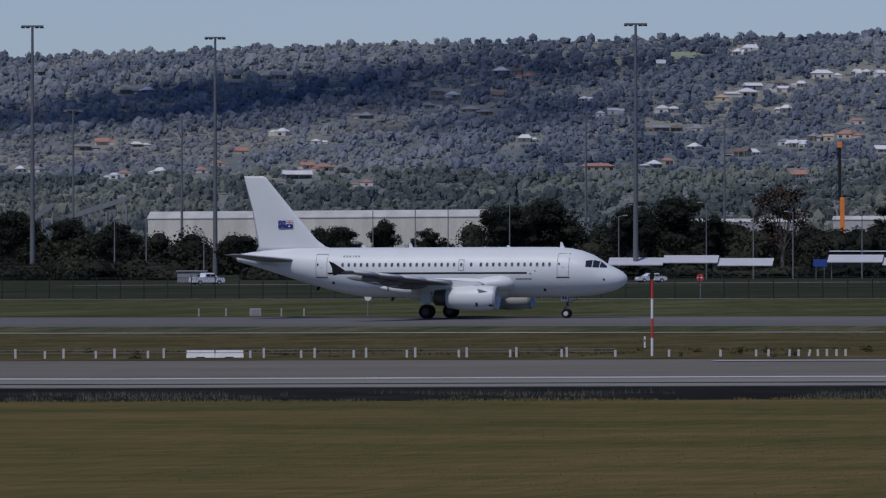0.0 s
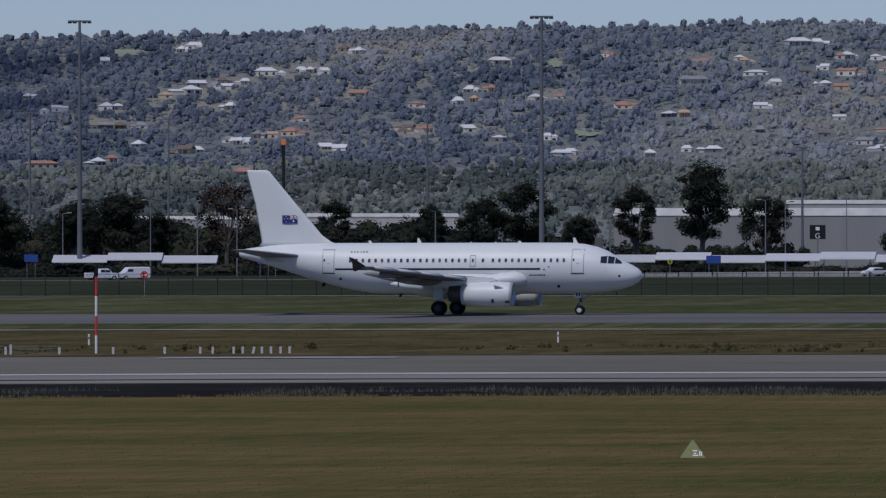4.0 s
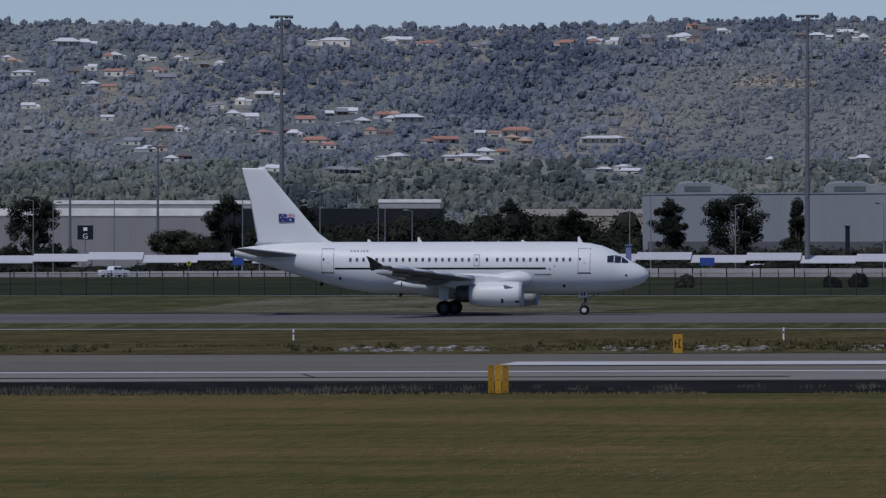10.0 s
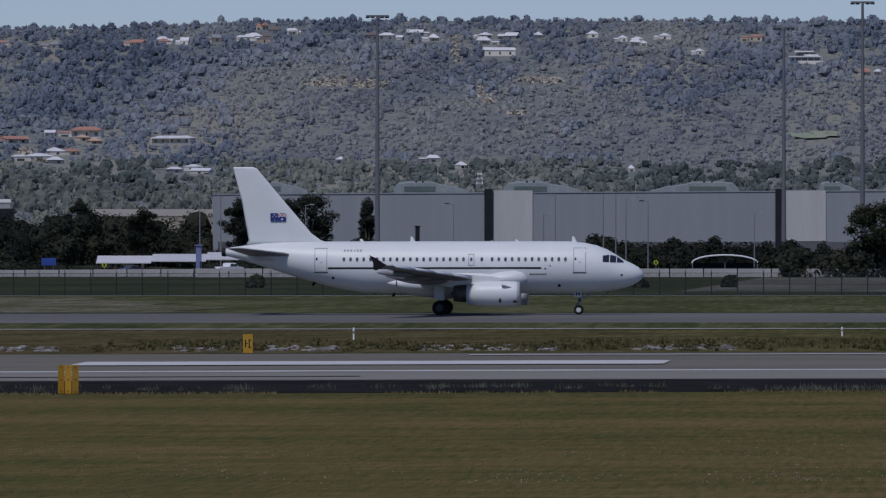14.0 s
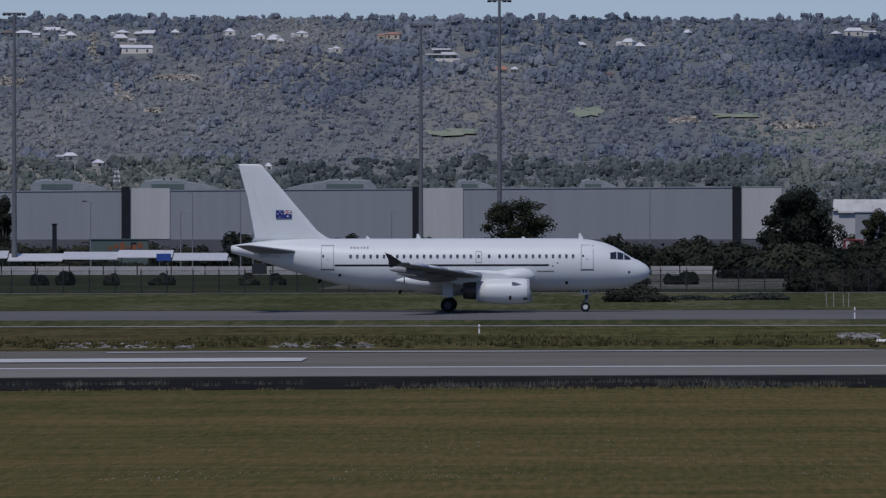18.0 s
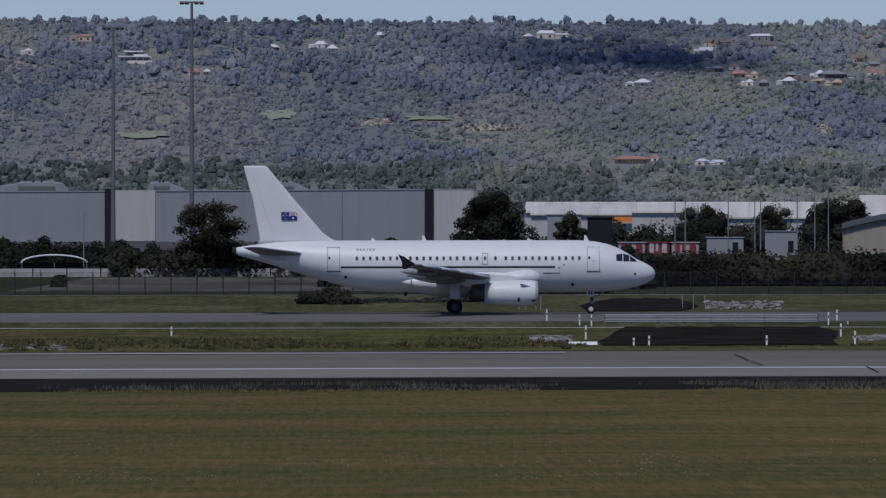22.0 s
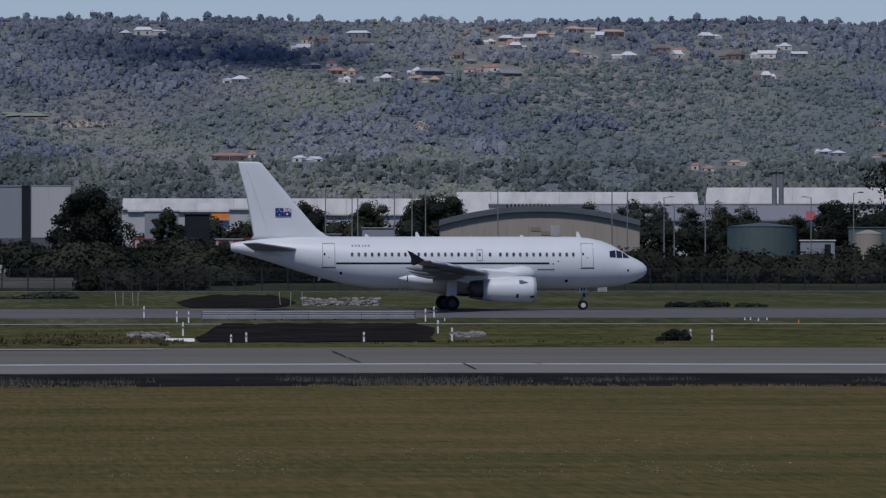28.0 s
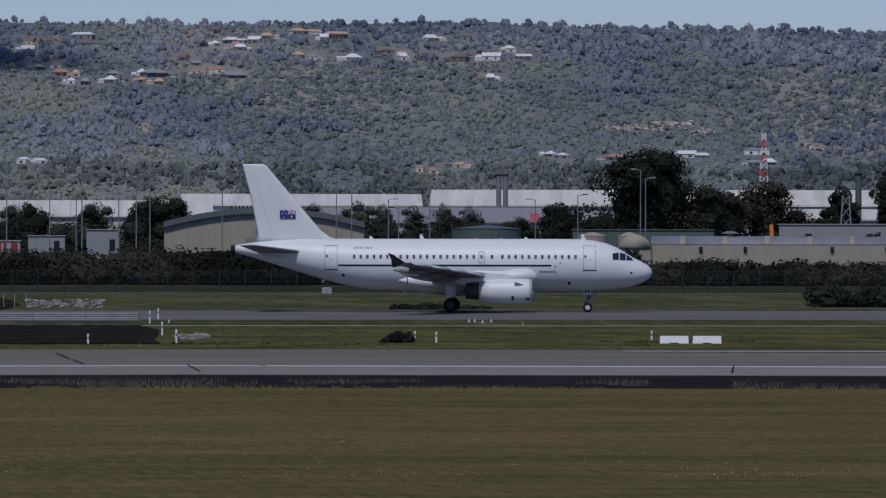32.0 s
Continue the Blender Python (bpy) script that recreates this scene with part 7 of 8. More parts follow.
def crane():
    d = 1850
    m = place(703, d)
    z0, z1, z2 = (level(v, d) - m.translation.z for v in (395, 350, 262))
    ob = thing("mobile_crane", m, "orange mobile crane with a tall dark boom", "crane")
    part("boom", boxed(-0.1, 0.9, -0.4, 0.4, 1.5, z1, 0.05), ORANGE, ob)
    part("inner_boom", boxed(-0.5, 0.15, -0.3, 0.3, z1, z2, 0.05), SHED_DARK, ob, "dark inner boom")
    part("head", boxed(-0.7, 0.3, -0.3, 0.3, z2, z2 + 1.2, 0.05), ORANGE, ob)
    part("carrier", boxed(-6, 5, -1.3, 1.3, 0.6, 2.6, 0.2), ORANGE, ob)
    for q in (-4.5, -2.5, 2.0, 4.0):
        part("wheel", tubed((q, -1.4, 0.6), (q, -1.0, 0.6), 0.6, n=14), RUBBER, ob)
    part("cable", tubed((-0.45, -0.35, z2), (-1.2, -0.35, z0), 0.05, n=4), BLACK, ob)


crane()
for u0, v0, u1, v1 in ((-745, 402, -690, 362), (-660, 384, -560, 352)):
    d = 2000
    (xa, ya), (xb, yb) = spot(u0, d), spot(u1, d)
    ob = thing("conveyor", pose(0, 0, 0), "grey inclined conveyor gantry on trestles", "conveyor")
    part("gantry", tubed((xa, ya, level(v0, d)), (xb, yb, level(v1, d)), 0.8, n=4), GALV, ob)
    for k in (0.3, 0.65, 1.0):
        x, y, z = xa + (xb - xa) * k, ya + (yb - ya) * k, level(v0 + (v1 - v0) * k, d)
        part("trestle", tubed((x, y, 0), (x, y, z), 0.3, n=4), GALV, ob)

# roof plant on the freight shed: hoods of sheeting with a stepped crest and two dark flues
HOOD = paint("grey_green_sheeting", ((0.15, 0.170, 0.170), (0.20, 0.220, 0.218), (0.25, 0.270, 0.264)), 0.6, scale=0.5, fine=8)
for u0, u1, flip in ((2690, 2800, 1), (2952, 3084, 1), (3146, 3284, 1), (3406, 3562, -1), (3704, 3772, 1), (3922, 3992, 1)):
    m = place((u0 + u1) / 2, 1672, 346)
    w = (u1 - u0) * 1672 / F
    ob = thing("roof_unit", m, "grey-green sheet-metal ventilation hood on the shed roof", "roof unit", "roof units")
    prof = [(-0.50, -0.6), (-0.50, 0.9), (-0.44, 2.0), (-0.30, 2.3), (0.02, 2.25), (0.12, 1.75), (0.34, 1.2), (0.50, 0.5), (0.50, -0.6)]
    part("hood", loft([[(flip * w * a, y, z * k) for a, z in prof] for y, k in ((-1.3, 0.85), (-0.7, 1.0), (0.7, 1.0), (1.3, 0.85))]), HOOD, ob)
    part("opening", boxed(*sorted((flip * w * -0.36, flip * w * 0.06)), -1.40, -1.28, 0.25, 1.25), GREEN_METAL, ob, "dark opening under the crest")
    for q in (-0.20, -0.11):
        part("flue", tubed((flip * w * q, -1.0, 0.4), (flip * w * q, -1.0, 2.35), 0.20, n=8), BLACK, ob, "short black flue")
simple_box("brick_store", 2990, 2998, 406, 440, 1560, SHED_DARK, "narrow dark flue stack before the shed", "flue", 1)
ob = thing("loading_shelter", place(3538, 1440), "low open shelter with a thin white arched roof", "shelter")
arc = [(5.6 * math.cos(q), 0, 2.0 + 1.35 * math.sin(q)) for q in (math.pi * i / 14 for i in range(15))]
for y in (0, 3.0):
    bm = bmesh.new()
    for p, q in zip(arc, arc[1:]):
        tube(bm, (p[0], y, p[2]), (q[0], y, q[2]), 0.14, n=6)
    part("roof_edge", bm, LINE, ob, "white curved roof edge")
part("roof", loft([[(x, y, z) for x, _, z in arc] + [(x, y, z - 0.08) for x, _, z in arc[::-1]] for y in (0, 3.0)]), GALV, ob)
part("back", boxed(-5.4, 5.4, 3.05, 3.15, 0, 2.0), SHED_DARK, ob, "dark back wall")
for x in (-5.5, 0, 5.5):
    part("post", tubed((x, 0, -0.1), (x, 0, 2.05), 0.08, n=6), GALV, ob)
# round yellow road signs
LIME = paint("fluorescent_lime_paint", ((0.30, 0.34, 0.015), (0.38, 0.42, 0.03)), 0.5, scale=1.5)
for u, v in ((62, 465), (810, 472), (1000, 472), (1193, 470), (1385, 469), (1829, 471), (2220, 471), (2440, 474), (3416, 469)):
    m = place(u, 1384)
    z = level(v, 1384) - m.translation.z
    ob = thing("road_sign", m, "small round lime-yellow sign on a grey post", "sign", "yellow road signs")
    part("post", tubed((0, 0, -0.1), (0, 0, z), 0.05, n=6), GALV, ob)
    part("disc", tubed((0, -0.10, z), (0, -0.05, z), 0.40, n=18), LIME, ob)
    part("symbol", boxed(-0.14, 0.14, -0.13, -0.105, z - 0.2, z + 0.2), BLACK, ob)


# grey slab sign, green board and green skip by the road
ob = thing("slab_sign", place(1259, 1386), "tall plain grey sign slab on two posts", "sign")
a, b = (level(v, 1386) - ob.matrix_basis.translation.z for v in (477, 426))
part("slab", boxed(-0.65, 0.65, -0.12, 0.12, a, b, 0.04), PLINTH, ob)
for q in (-0.4, 0.4):
    part("post", tubed((q, 0, -0.1), (q, 0, a + 0.1), 0.07, n=6), GALV, ob)
ob = thing("green_board", place(3356, 1250), "dark green board on a single post", "sign")
a, b = (level(v, 1250) - ob.matrix_basis.translation.z for v in (494, 475))
part("board", boxed(-1.1, 1.1, -0.08, 0.08, a, b, 0.03), FENCE, ob)
part("post", tubed((0, 0.12, -0.1), (0, 0.12, b), 0.06, n=6), FENCE, ob)
ob = thing("disc_sign", place(3303, 1384), "small white disc sign on a grey post", "sign")
a = level(468, 1384) - ob.matrix_basis.translation.z
part("post", tubed((0, 0, -0.1), (0, 0, a + 0.6), 0.05, n=6), GALV, ob)
part("disc", tubed((0, -0.1, a), (0, -0.05, a), 0.34, n=18), LINE_WORN, ob)
ob = simple_box("cargo_container", 3056, 3160, 433, 456, 1500, GREEN_METAL, "dull green cargo container with rusty orange marks", "container", 2.6)
RUST = paint("rust_marks", ((0.16, 0.06, 0.025), (0.24, 0.09, 0.04)), 0.9, scale=0.8)
for k in range(6):
    part("rust_mark", boxed(-1.9 + 1.05 * k, -1.9 + 1.05 * k + 0.8, -0.06, 0.0, 0.5 + 0.3 * (k % 2), 1.1 + 0.35 * (k % 3)), RUST, ob)


# ---------------------------------------------------------------- between the strips and before the runway
def on(u, y):
    """Pose on the ground where bearing u crosses the line y."""
    x = y * math.tan((u - U0) / F)
    return pose(x, y, ground(x, y), 0, 0, -math.degrees((u - U0) / F))


x0, x1 = 435 * math.tan((2395 - U0) / F), 435 * math.tan((3437 - U0) / F)
ribbon("touchdown_mark", 429.5, 438.5, x0, x1, LINE_WHITE, 0.07, "broad white painted runway mark", "painted mark", step=5)
ribbon("joint_line", 405.0, 406.0, -140, -30, BITUMEN, 0.06, "thin black sealed joint along the shoulder", "sealed joint")
for a, ya, b, yb in ((4742, 448, 4766, 432), (4770, 430, 4792, 418), (4973, 416, 4996, 405), (5098, 417, 5112, 414), (2030, 411, 2052, 405), (5940, 415, 5937, 404)):
    p, q = on(a, ya).translation, on(b, yb).translation
    bm = bmesh.new()
    w = 0.045
    bm.faces.new([bm.verts.new(c + Vector((s, 0, 0.08))) for c, s in ((p, -w), (q, -w), (q, w), (p, w))])
    tagged(part("sealed_crack", bm, BITUMEN, None), "black tar-sealed crack in the asphalt", "crack", "sealed cracks")

# black-lined culvert through the bank, with its guard rail
rows = []
for y, a, b in ((489, 4516, 4918), (520, 4508, 4923), (560, 4512, 4924), (600, 4530, 4916), (631, 4545, 4895)):
    a, b = a + 9 * math.sin(y), b + 9 * math.sin(y * 1.7)
    rows.append([(y * math.tan((a + (b - a) * i / 12 - U0) / F), y + (1.5 * math.sin(2.1 * i) if y < 490 or y > 630 else 0)) for i in range(13)])
verts = [(x, y, ground(x, y) + 0.07 + 0.05 * noise.noise(Vector((x, y * 0.2, 0)))) for r in rows for x, y in r]
faces = [(j * 13 + i, j * 13 + i + 1, j * 13 + i + 14, j * 13 + i + 13) for j in range(4) for i in range(12)]
tagged(mesh_ob("culvert_lining", verts, faces, CULVERT), "black-lined culvert apron in the grass bank", "culvert", kind="structure")
rows = []
for y, a, b in ((705, 4490, 4640), (725, 4478, 4658), (760, 4466, 4676), (800, 4490, 4660), (845, 4530, 4635)):
    rows.append([(y * math.tan((a + (b - a) * i / 6 - U0) / F), y + (9 * math.sin(2.3 * i) if y > 800 else 3 * math.sin(1.9 * i))) for i in range(7)])
verts = [(x, y, ground(x, y) + 0.08) for r in rows for x, y in r]
faces = [(j * 7 + i, j * 7 + i + 1, j * 7 + i + 8, j * 7 + i + 7) for j in range(4) for i in range(6)]
tagged(mesh_ob("culvert_lining", verts, faces, CULVERT), "black-lined culvert channel behind the taxiway", "culvert", kind="structure")


rows = []
for k, (y, a, b) in enumerate(((697, 1640, 2640), (722, 1780, 2560), (748, 1830, 2660), (775, 1880, 2500), (805, 1900, 2580), (838, 1960, 2440), (868, 2010, 2380))):
    rows.append([(y * math.tan((a + (b - a) * i / 20 - U0) / F), y + ((7 * math.sin(i * 2.3 + 2 * k) + 4 * math.sin(i * 5.1)) if k else 0)) for i in range(21)])
verts = [(x, y, ground(x, y) + 0.07) for r in rows for x, y in r]
faces = [(j * 21 + i, j * 21 + i + 1, j * 21 + i + 22, j * 21 + i + 21) for j in range(6) for i in range(20)]
tagged(mesh_ob("gravel_patch", verts, faces, GRAVEL), "pale grey gravel patch beside the taxiway", "gravel", kind="structure")


def guard_rail():
    y = 643
    xa, xb = y * math.tan((4512 - U0) / F), y * math.tan((4888 - U0) / F)
    ob = thing("guard_rail", pose(xa, y, ground((xa + xb) / 2, y)), "weathered grey steel guard rail with two beams", "guard rail")
    n = 9
    for i in range(n):
        x = (xb - xa) * i / (n - 1)
        part("post", boxed(x - 0.07, x + 0.07, 0.05, 0.2, -0.1, 0.80, 0.01), MAST_GREY, ob)
    for z in (0.28, 0.62):
        for i in range(4):
            a, b = (xb - xa) * i / 4, (xb - xa) * (i + 1) / 4 - 0.02
            prof = ((0, -0.14), (-0.06, -0.10), (-0.06, -0.04), (0, 0), (-0.06, 0.04), (-0.06, 0.10), (0, 0.14))
            bm = loft([[(x, q, z + p) for q, p in prof] + [(x, q + 0.012, z + p) for q, p in prof[::-1]] for x in (a, b)])
            part("beam", bm, STEEL, ob, "wave-shaped steel beam")


guard_rail()


def marker(u, y, h, label="slim white marker post with a dark band", w=0.11, band=True, lean=0):
    ob = thing("marker_post", on(u, y) @ pose(0, 0, 0, 0, lean, 0), label, "marker post", "marker posts")
    part("post", boxed(-w / 2, w / 2, -0.03, 0.03, -0.05, h, 0.01), LINE if band else LINE_WORN, ob)
    if band:
        part("reflector", boxed(-w * 0.36, w * 0.36, -0.036, -0.030, h * 0.55, h * 0.72), SHED_DARK, ob)


for u, y, h in ((357, 527, 0.74), (1187, 538, 0.72), (2014, 552, 0.75), (2881, 548, 0.85), (3745, 576, 0.65)):
    marker(u, y, h, w=0.11)
for u, y, h in ((4409, 652, 0.9), (4467, 640, 0.85), (4488, 636, 0.9), (4478, 540, 0.9), (4563, 489, 0.5), (4590, 489, 0.62), (4798, 489, 0.62), (4954, 491, 0.85), (4907, 640, 1.0), (4922, 652, 0.85), (4929, 560, 0.9), (4941, 642, 0.25), (5376, 510, 0.65), (5414, 500, 0.68), (5795, 515, 0.66)):
    marker(u, y, h)
for u, y in ((-432, 703), (-384, 703), (-286, 703), (-246, 703)):
    marker(u, y, 0.7, w=0.12, band=False)
for u in (4650, 4668, 4690, 4390, 4398, 4372, 4360):
    marker(u, 730, 1.2, "thin pale leaning stake", 0.045, False, (u % 5) * 2 - 4)

# short rope posts along the bank at the start
ROPE = paint("grey_wire", ((0.12, 0.12, 0.115), (0.17, 0.17, 0.165)), 0.7, scale=2)
us = (-756, -704, -671, -614, -581, -522, -494, -341, -317, -251, -227, -158, -136, -64, -49, 28, 42, 119, 130, 210, 219, 305, 400, 491, 554, 576, 613, 629, 647, 663, 679, 696, 712)
for k, u in enumerate(us):
    ob = thing("short_post", on(u, 474) @ pose(0, 0, 0, 0, 12 if u == 647 else 0, 0), "short square white post on the bank", "post", "rope posts")
    part("post", boxed(-0.07, 0.07, -0.07, 0.07, -0.05, (0.60, 0.46)[k % 2] if u < 300 else 0.42, 0.015), LINE_WHITE, ob)
for z in (0.50, 0.34):
    p, q = on(-800, 474.2).translation, on(305, 474.2).translation
    ob = part("barrier_wire", tubed(p + Vector((0, 0, z)), q + Vector((0, 0, z)), 0.022, n=4), ROPE, None)
    tagged(ob, "thin grey barrier wire between short posts", "wire")
for u, y in ((-429, 476), (-378, 476), (5835, 497), (5893, 497), (4473, 496)):
    ob = thing("barrier_block", on(u, y), "low white plastic barrier block", "barrier block", "barrier blocks")
    w = 0.84 if y < 490 else 0.86
    bm = bmesh.new()
    h = 0.48 if y != 496 else 0.22
    rings = [[(x, yy, z) for x, yy, z in ((-w * k, -0.22, 0.0), (-w * k, 0.22, 0.0), (-w * k * 0.96, 0.12, h), (-w * k * 0.96, -0.12, h))] for k in (-1, 1)]
    part("body", loft(rings), LINE, ob)
    part("foot_slot", boxed(-0.25, 0.25, -0.235, -0.18, 0.0, 0.08), SHED_DARK, ob)

# red and white windsock-like pole
m = on(370, 477)
ob = thing("banded_pole", m, "tall slim pole in red and white bands", "pole")
for z0, z1, mat in ((0, 1.08, LINE), (1.08, 2.2, RED), (2.2, 3.35, LINE), (3.35, 4.5, RED)):
    part("band", tubed((0, 0, z0), (0, 0, z1), 0.075, n=10), mat, ob)
part("lamp", boxed(-0.12, 0.12, -0.12, 0.12, 4.5, 4.95, 0.03), BLACK, ob, "black lamp head")
# disc sign, stop sign, cabinet
ob = thing("disc_sign", on(-133, 712), "round white disc sign on a post", "sign")
part("post", tubed((0, 0, 0), (0, 0, 1.7), 0.05, n=8), GALV, ob)
part("disc", tubed((0, -0.08, 1.6), (0, -0.04, 1.6), 0.30, n=20), LINE, ob)
ob = thing("stop_sign", on(455, 902), "round red sign with a white bar", "sign")
part("post", tubed((0, 0, 0), (0, 0, 2.4), 0.06, n=8), CONCRETE, ob)
part("disc", tubed((0, -0.10, 2.3), (0, -0.05, 2.3), 0.42, n=20), RED, ob)
part("bar", boxed(-0.3, 0.3, -0.13, -0.105, 2.22, 2.38), LINE, ob)
for u, y in ((-332, 706), (4220 + 1000, 890)):
    ob = thing("cabinet", on(u, y), "small pale grey equipment cabinet", "cabinet", "cabinets")
    part("body", boxed(-0.5, 0.5, -0.3, 0.3, 0, 0.68, 0.03), CONCRETE, ob)
    part("door", boxed(-0.36, 0.36, -0.325, -0.302, 0.1, 0.6), SHED_PALE, ob)

# yellow boards
ob = thing("yellow_marker_board", on(2376.5, 367.5), "folded yellow marker board in three upright panels", "marker board")
for k, (a, b, ya, yb) in enumerate(((-0.45, -0.18, -0.02, 0.14), (-0.145, 0.135, 0.14, -0.06), (0.17, 0.45, -0.06, 0.10))):
    bm = bmesh.new()
    c = [bm.verts.new(p) for p in ((a, ya, 0.02), (b, yb, 0.02), (b, yb, 1.27), (a, ya, 1.27))]
    e = [bm.verts.new(v.co + Vector((0, 0.03, 0))) for v in c]
    bm.faces.new(c), bm.faces.new(e[::-1])
    for i in range(4):
        bm.faces.new((c[i], e[i], e[(i + 1) % 4], c[(i + 1) % 4]))
    pan = part("panel", bm, YELLOW, ob)
    for z in (0.12, 0.64, 1.18):
        part("clip", boxed((a + b) / 2 - 0.03, (a + b) / 2 + 0.03, (ya + yb) / 2 - 0.03, (ya + yb) / 2 + 0.03, z - 0.012, z + 0.012), BLACK, pan)
ob = thing("yellow_marker_board", on(2694, 466), "upright yellow board with dark marks", "marker board")
pan = part("panel", boxed(-0.27, 0.27, -0.05, 0.05, 0.02, 1.06, 0.01), YELLOW, ob)
for a, b, z0, z1 in ((-0.16, -0.10, 0.35, 0.75), (-0.10, -0.02, 0.52, 0.58), (0.04, 0.10, 0.30, 0.78), (0.10, 0.18, 0.30, 0.36), (0.10, 0.18, 0.72, 0.78)):
    part("mark", boxed(a, b, -0.056, -0.052, z0, z1), BLACK, pan)
# green gable marker
GREEN_SHEET = paint("faded_green_sheet", ((0.12, 0.14, 0.035), (0.17, 0.19, 0.05)), 0.6, scale=3)
ob = thing("gable_marker", on(1425, 242.5), "faded yellow-green tent-shaped gable marker", "gable marker")
bm = bmesh.new()
base = [bm.verts.new(p) for p in ((-0.37, -0.3, 0), (0.37, -0.3, 0), (0.37, 0.3, 0), (-0.37, 0.3, 0))]
top = [bm.verts.new(p) for p in ((-0.03, 0, 0.50), (0.03, 0, 0.50))]
for q in ((base[0], base[1], top[1], top[0]), (base[1], base[2], top[1]), (base[2], base[3], top[0], top[1]), (base[3], base[0], top[0])):
    bm.faces.new(q)
part("sheet", bm, GREEN_SHEET, ob)
for a, b, z0, z1 in ((0.0, 0.16, 0.06, 0.09), (0.0, 0.13, 0.19, 0.22), (0.03, 0.10, 0.12, 0.15), (0.19, 0.22, 0.06, 0.20), (0.24, 0.27, 0.06, 0.18)):
    k = 0.3 / 0.5
    bm = bmesh.new()
    bm.faces.new([bm.verts.new((x, -0.3 + z * k - 0.012, z)) for x, z in ((a, z0), (b, z0), (b, z1), (a, z1))])
    part("mark", bm, LINE, ob)
# traffic cones by the taxiway
for u, y, mat in ((5472, 644, LINE), (5482, 644, LINE), (5496, 642, LINE), (5511, 644, LINE), (5567, 635, ORANGE)):
    ob = thing("traffic_cone", on(u, y), "small traffic cone beside the taxiway", "cone", "traffic cones")
    part("base", boxed(-0.09, 0.09, -0.09, 0.09, 0, 0.02), mat, ob)
    part("cone", tubed((0, 0, 0.02), (0, 0, 0.26), 0.065, 0.02, 10), mat, ob)


def scatter_rocks():
    rng = random.Random(3)
    places = []
    for i in range(1100):
        u = rng.uniform(1600, 3560)
        if noise.noise(Vector((u * 0.006, 4.4, 0))) < -0.15:
            continue
        y = rng.uniform(474, 498)
        x = y * math.tan((u - U0) / F)
        r = rng.choice((0.08, 0.1, 0.13, 0.17, 0.22, 0.32))
        places.append((x, y, ground(x, y) - 0.03, r, r * 0.5))
    for i in range(420):
        u = rng.choice((rng.uniform(4690, 4825), rng.uniform(4690, 4825), rng.uniform(4380, 4450), rng.uniform(4955, 5010)))
        y = rng.uniform(722, 800) if 4600 < u < 4830 else rng.uniform(520, 560)
        x = y * math.tan((u - U0) / F)
        r = rng.uniform(0.1, 0.35)
        places.append((x, y, ground(x, y) + 0.02, r, r * 0.5))
    tagged(wood_mesh("rubble", places, paint("pale_limestone", ((0.11, 0.10, 0.085), (0.18, 0.168, 0.148), (0.27, 0.255, 0.23)), 0.9, scale=1, island=0.5), (0, 4)), "pale limestone rubble strewn along the bank", "rubble", kind="stuff")


def grass_blades(name, n, y0, y1, u0, u1, h0, h1, seed, material, label, patchy=0.0, w=0.03):
    """Upright blades, each a thin bent triangle pair."""
    rng = np.random.default_rng(seed)
    u = rng.uniform(u0, u1, n)
    y = rng.uniform(y0, y1, n)
    if patchy:
        keep = np.array([noise.noise(Vector((a * 0.003, b * 0.05, 2.0))) + 0.5 * noise.noise(Vector((a * 0.02, b * 0.2, 5.0))) for a, b in zip(u, y)]) > patchy - 0.5
        keep &= ~((u > 5790) & (u < 5940) & (y < 500))
        keep &= ~((u > 4490) & (u < 4945) & (y > 486) & (y < 634))
        u, y = u[keep], y[keep]
        n = len(u)
    x = y * np.tan((u - U0) / F)
    z = np.array([ground(a, b) for a, b in zip(x, y)])
    h = rng.uniform(h0, h1, n)
    lean = rng.normal(0, 0.25, (n, 2)) * h[:, None]
    ww = w * rng.uniform(0.6, 1.5, n)
    p = np.stack((x, y, z), 1)
    a = p + np.stack((-ww, 0 * ww, 0 * ww), 1)
    b = p + np.stack((ww, 0 * ww, 0 * ww), 1)
    c = p + np.stack((lean[:, 0], lean[:, 1], h), 1)
    v = np.stack((a, b, c), 1).reshape(-1, 3)
    f = np.arange(3 * n).reshape(-1, 3)
    return tagged(fast_mesh(name, v, f, material), label, "grass", kind="stuff")


RANK = paint("rank_grass", ((0.045, 0.045, 0.020), (0.072, 0.066, 0.030), (0.11, 0.094, 0.046)), 0.95, scale=0.4, island=0.5, spec=0.0)
TUFT = paint("bank_tuft_grass", ((0.060, 0.056, 0.026), (0.088, 0.078, 0.037), (0.122, 0.103, 0.054)), 0.95, scale=0.4, island=0.4, spec=0.0)
scatter_rocks()


def clumps():
    """Soft dark clumps of rank grass and low weeds along the foot of the bank."""
    rng = random.Random(17)
    lobes = []
    for i in range(240):
        u = rng.uniform(-700, 4450) if i % 3 else rng.uniform(2500, 4450)
        if noise.noise(Vector((u * 0.005, 9.0, 0))) < -0.1:
            continue
        y = rng.uniform(470, 505)
        x = y * math.tan((u - U0) / F)
        r, h = rng.uniform(0.14, 0.42), rng.uniform(0.12, 0.34)
        for k in range(3):
            lobes.append((x + rng.uniform(-1, 1) * r, y + rng.uniform(-0.5, 0.5), ground(x, y) + 0.4 * h, r * rng.uniform(0.5, 1), r, h * rng.uniform(0.5, 1)))
    v, f = leaf_cloud(lobes, 46 * len(lobes), 0.05, 3, 0.0)
    tagged(fast_mesh("weed_clumps", v, f, RANK), "dark clumps of rank grass and weeds on the bank", "weeds", kind="stuff")


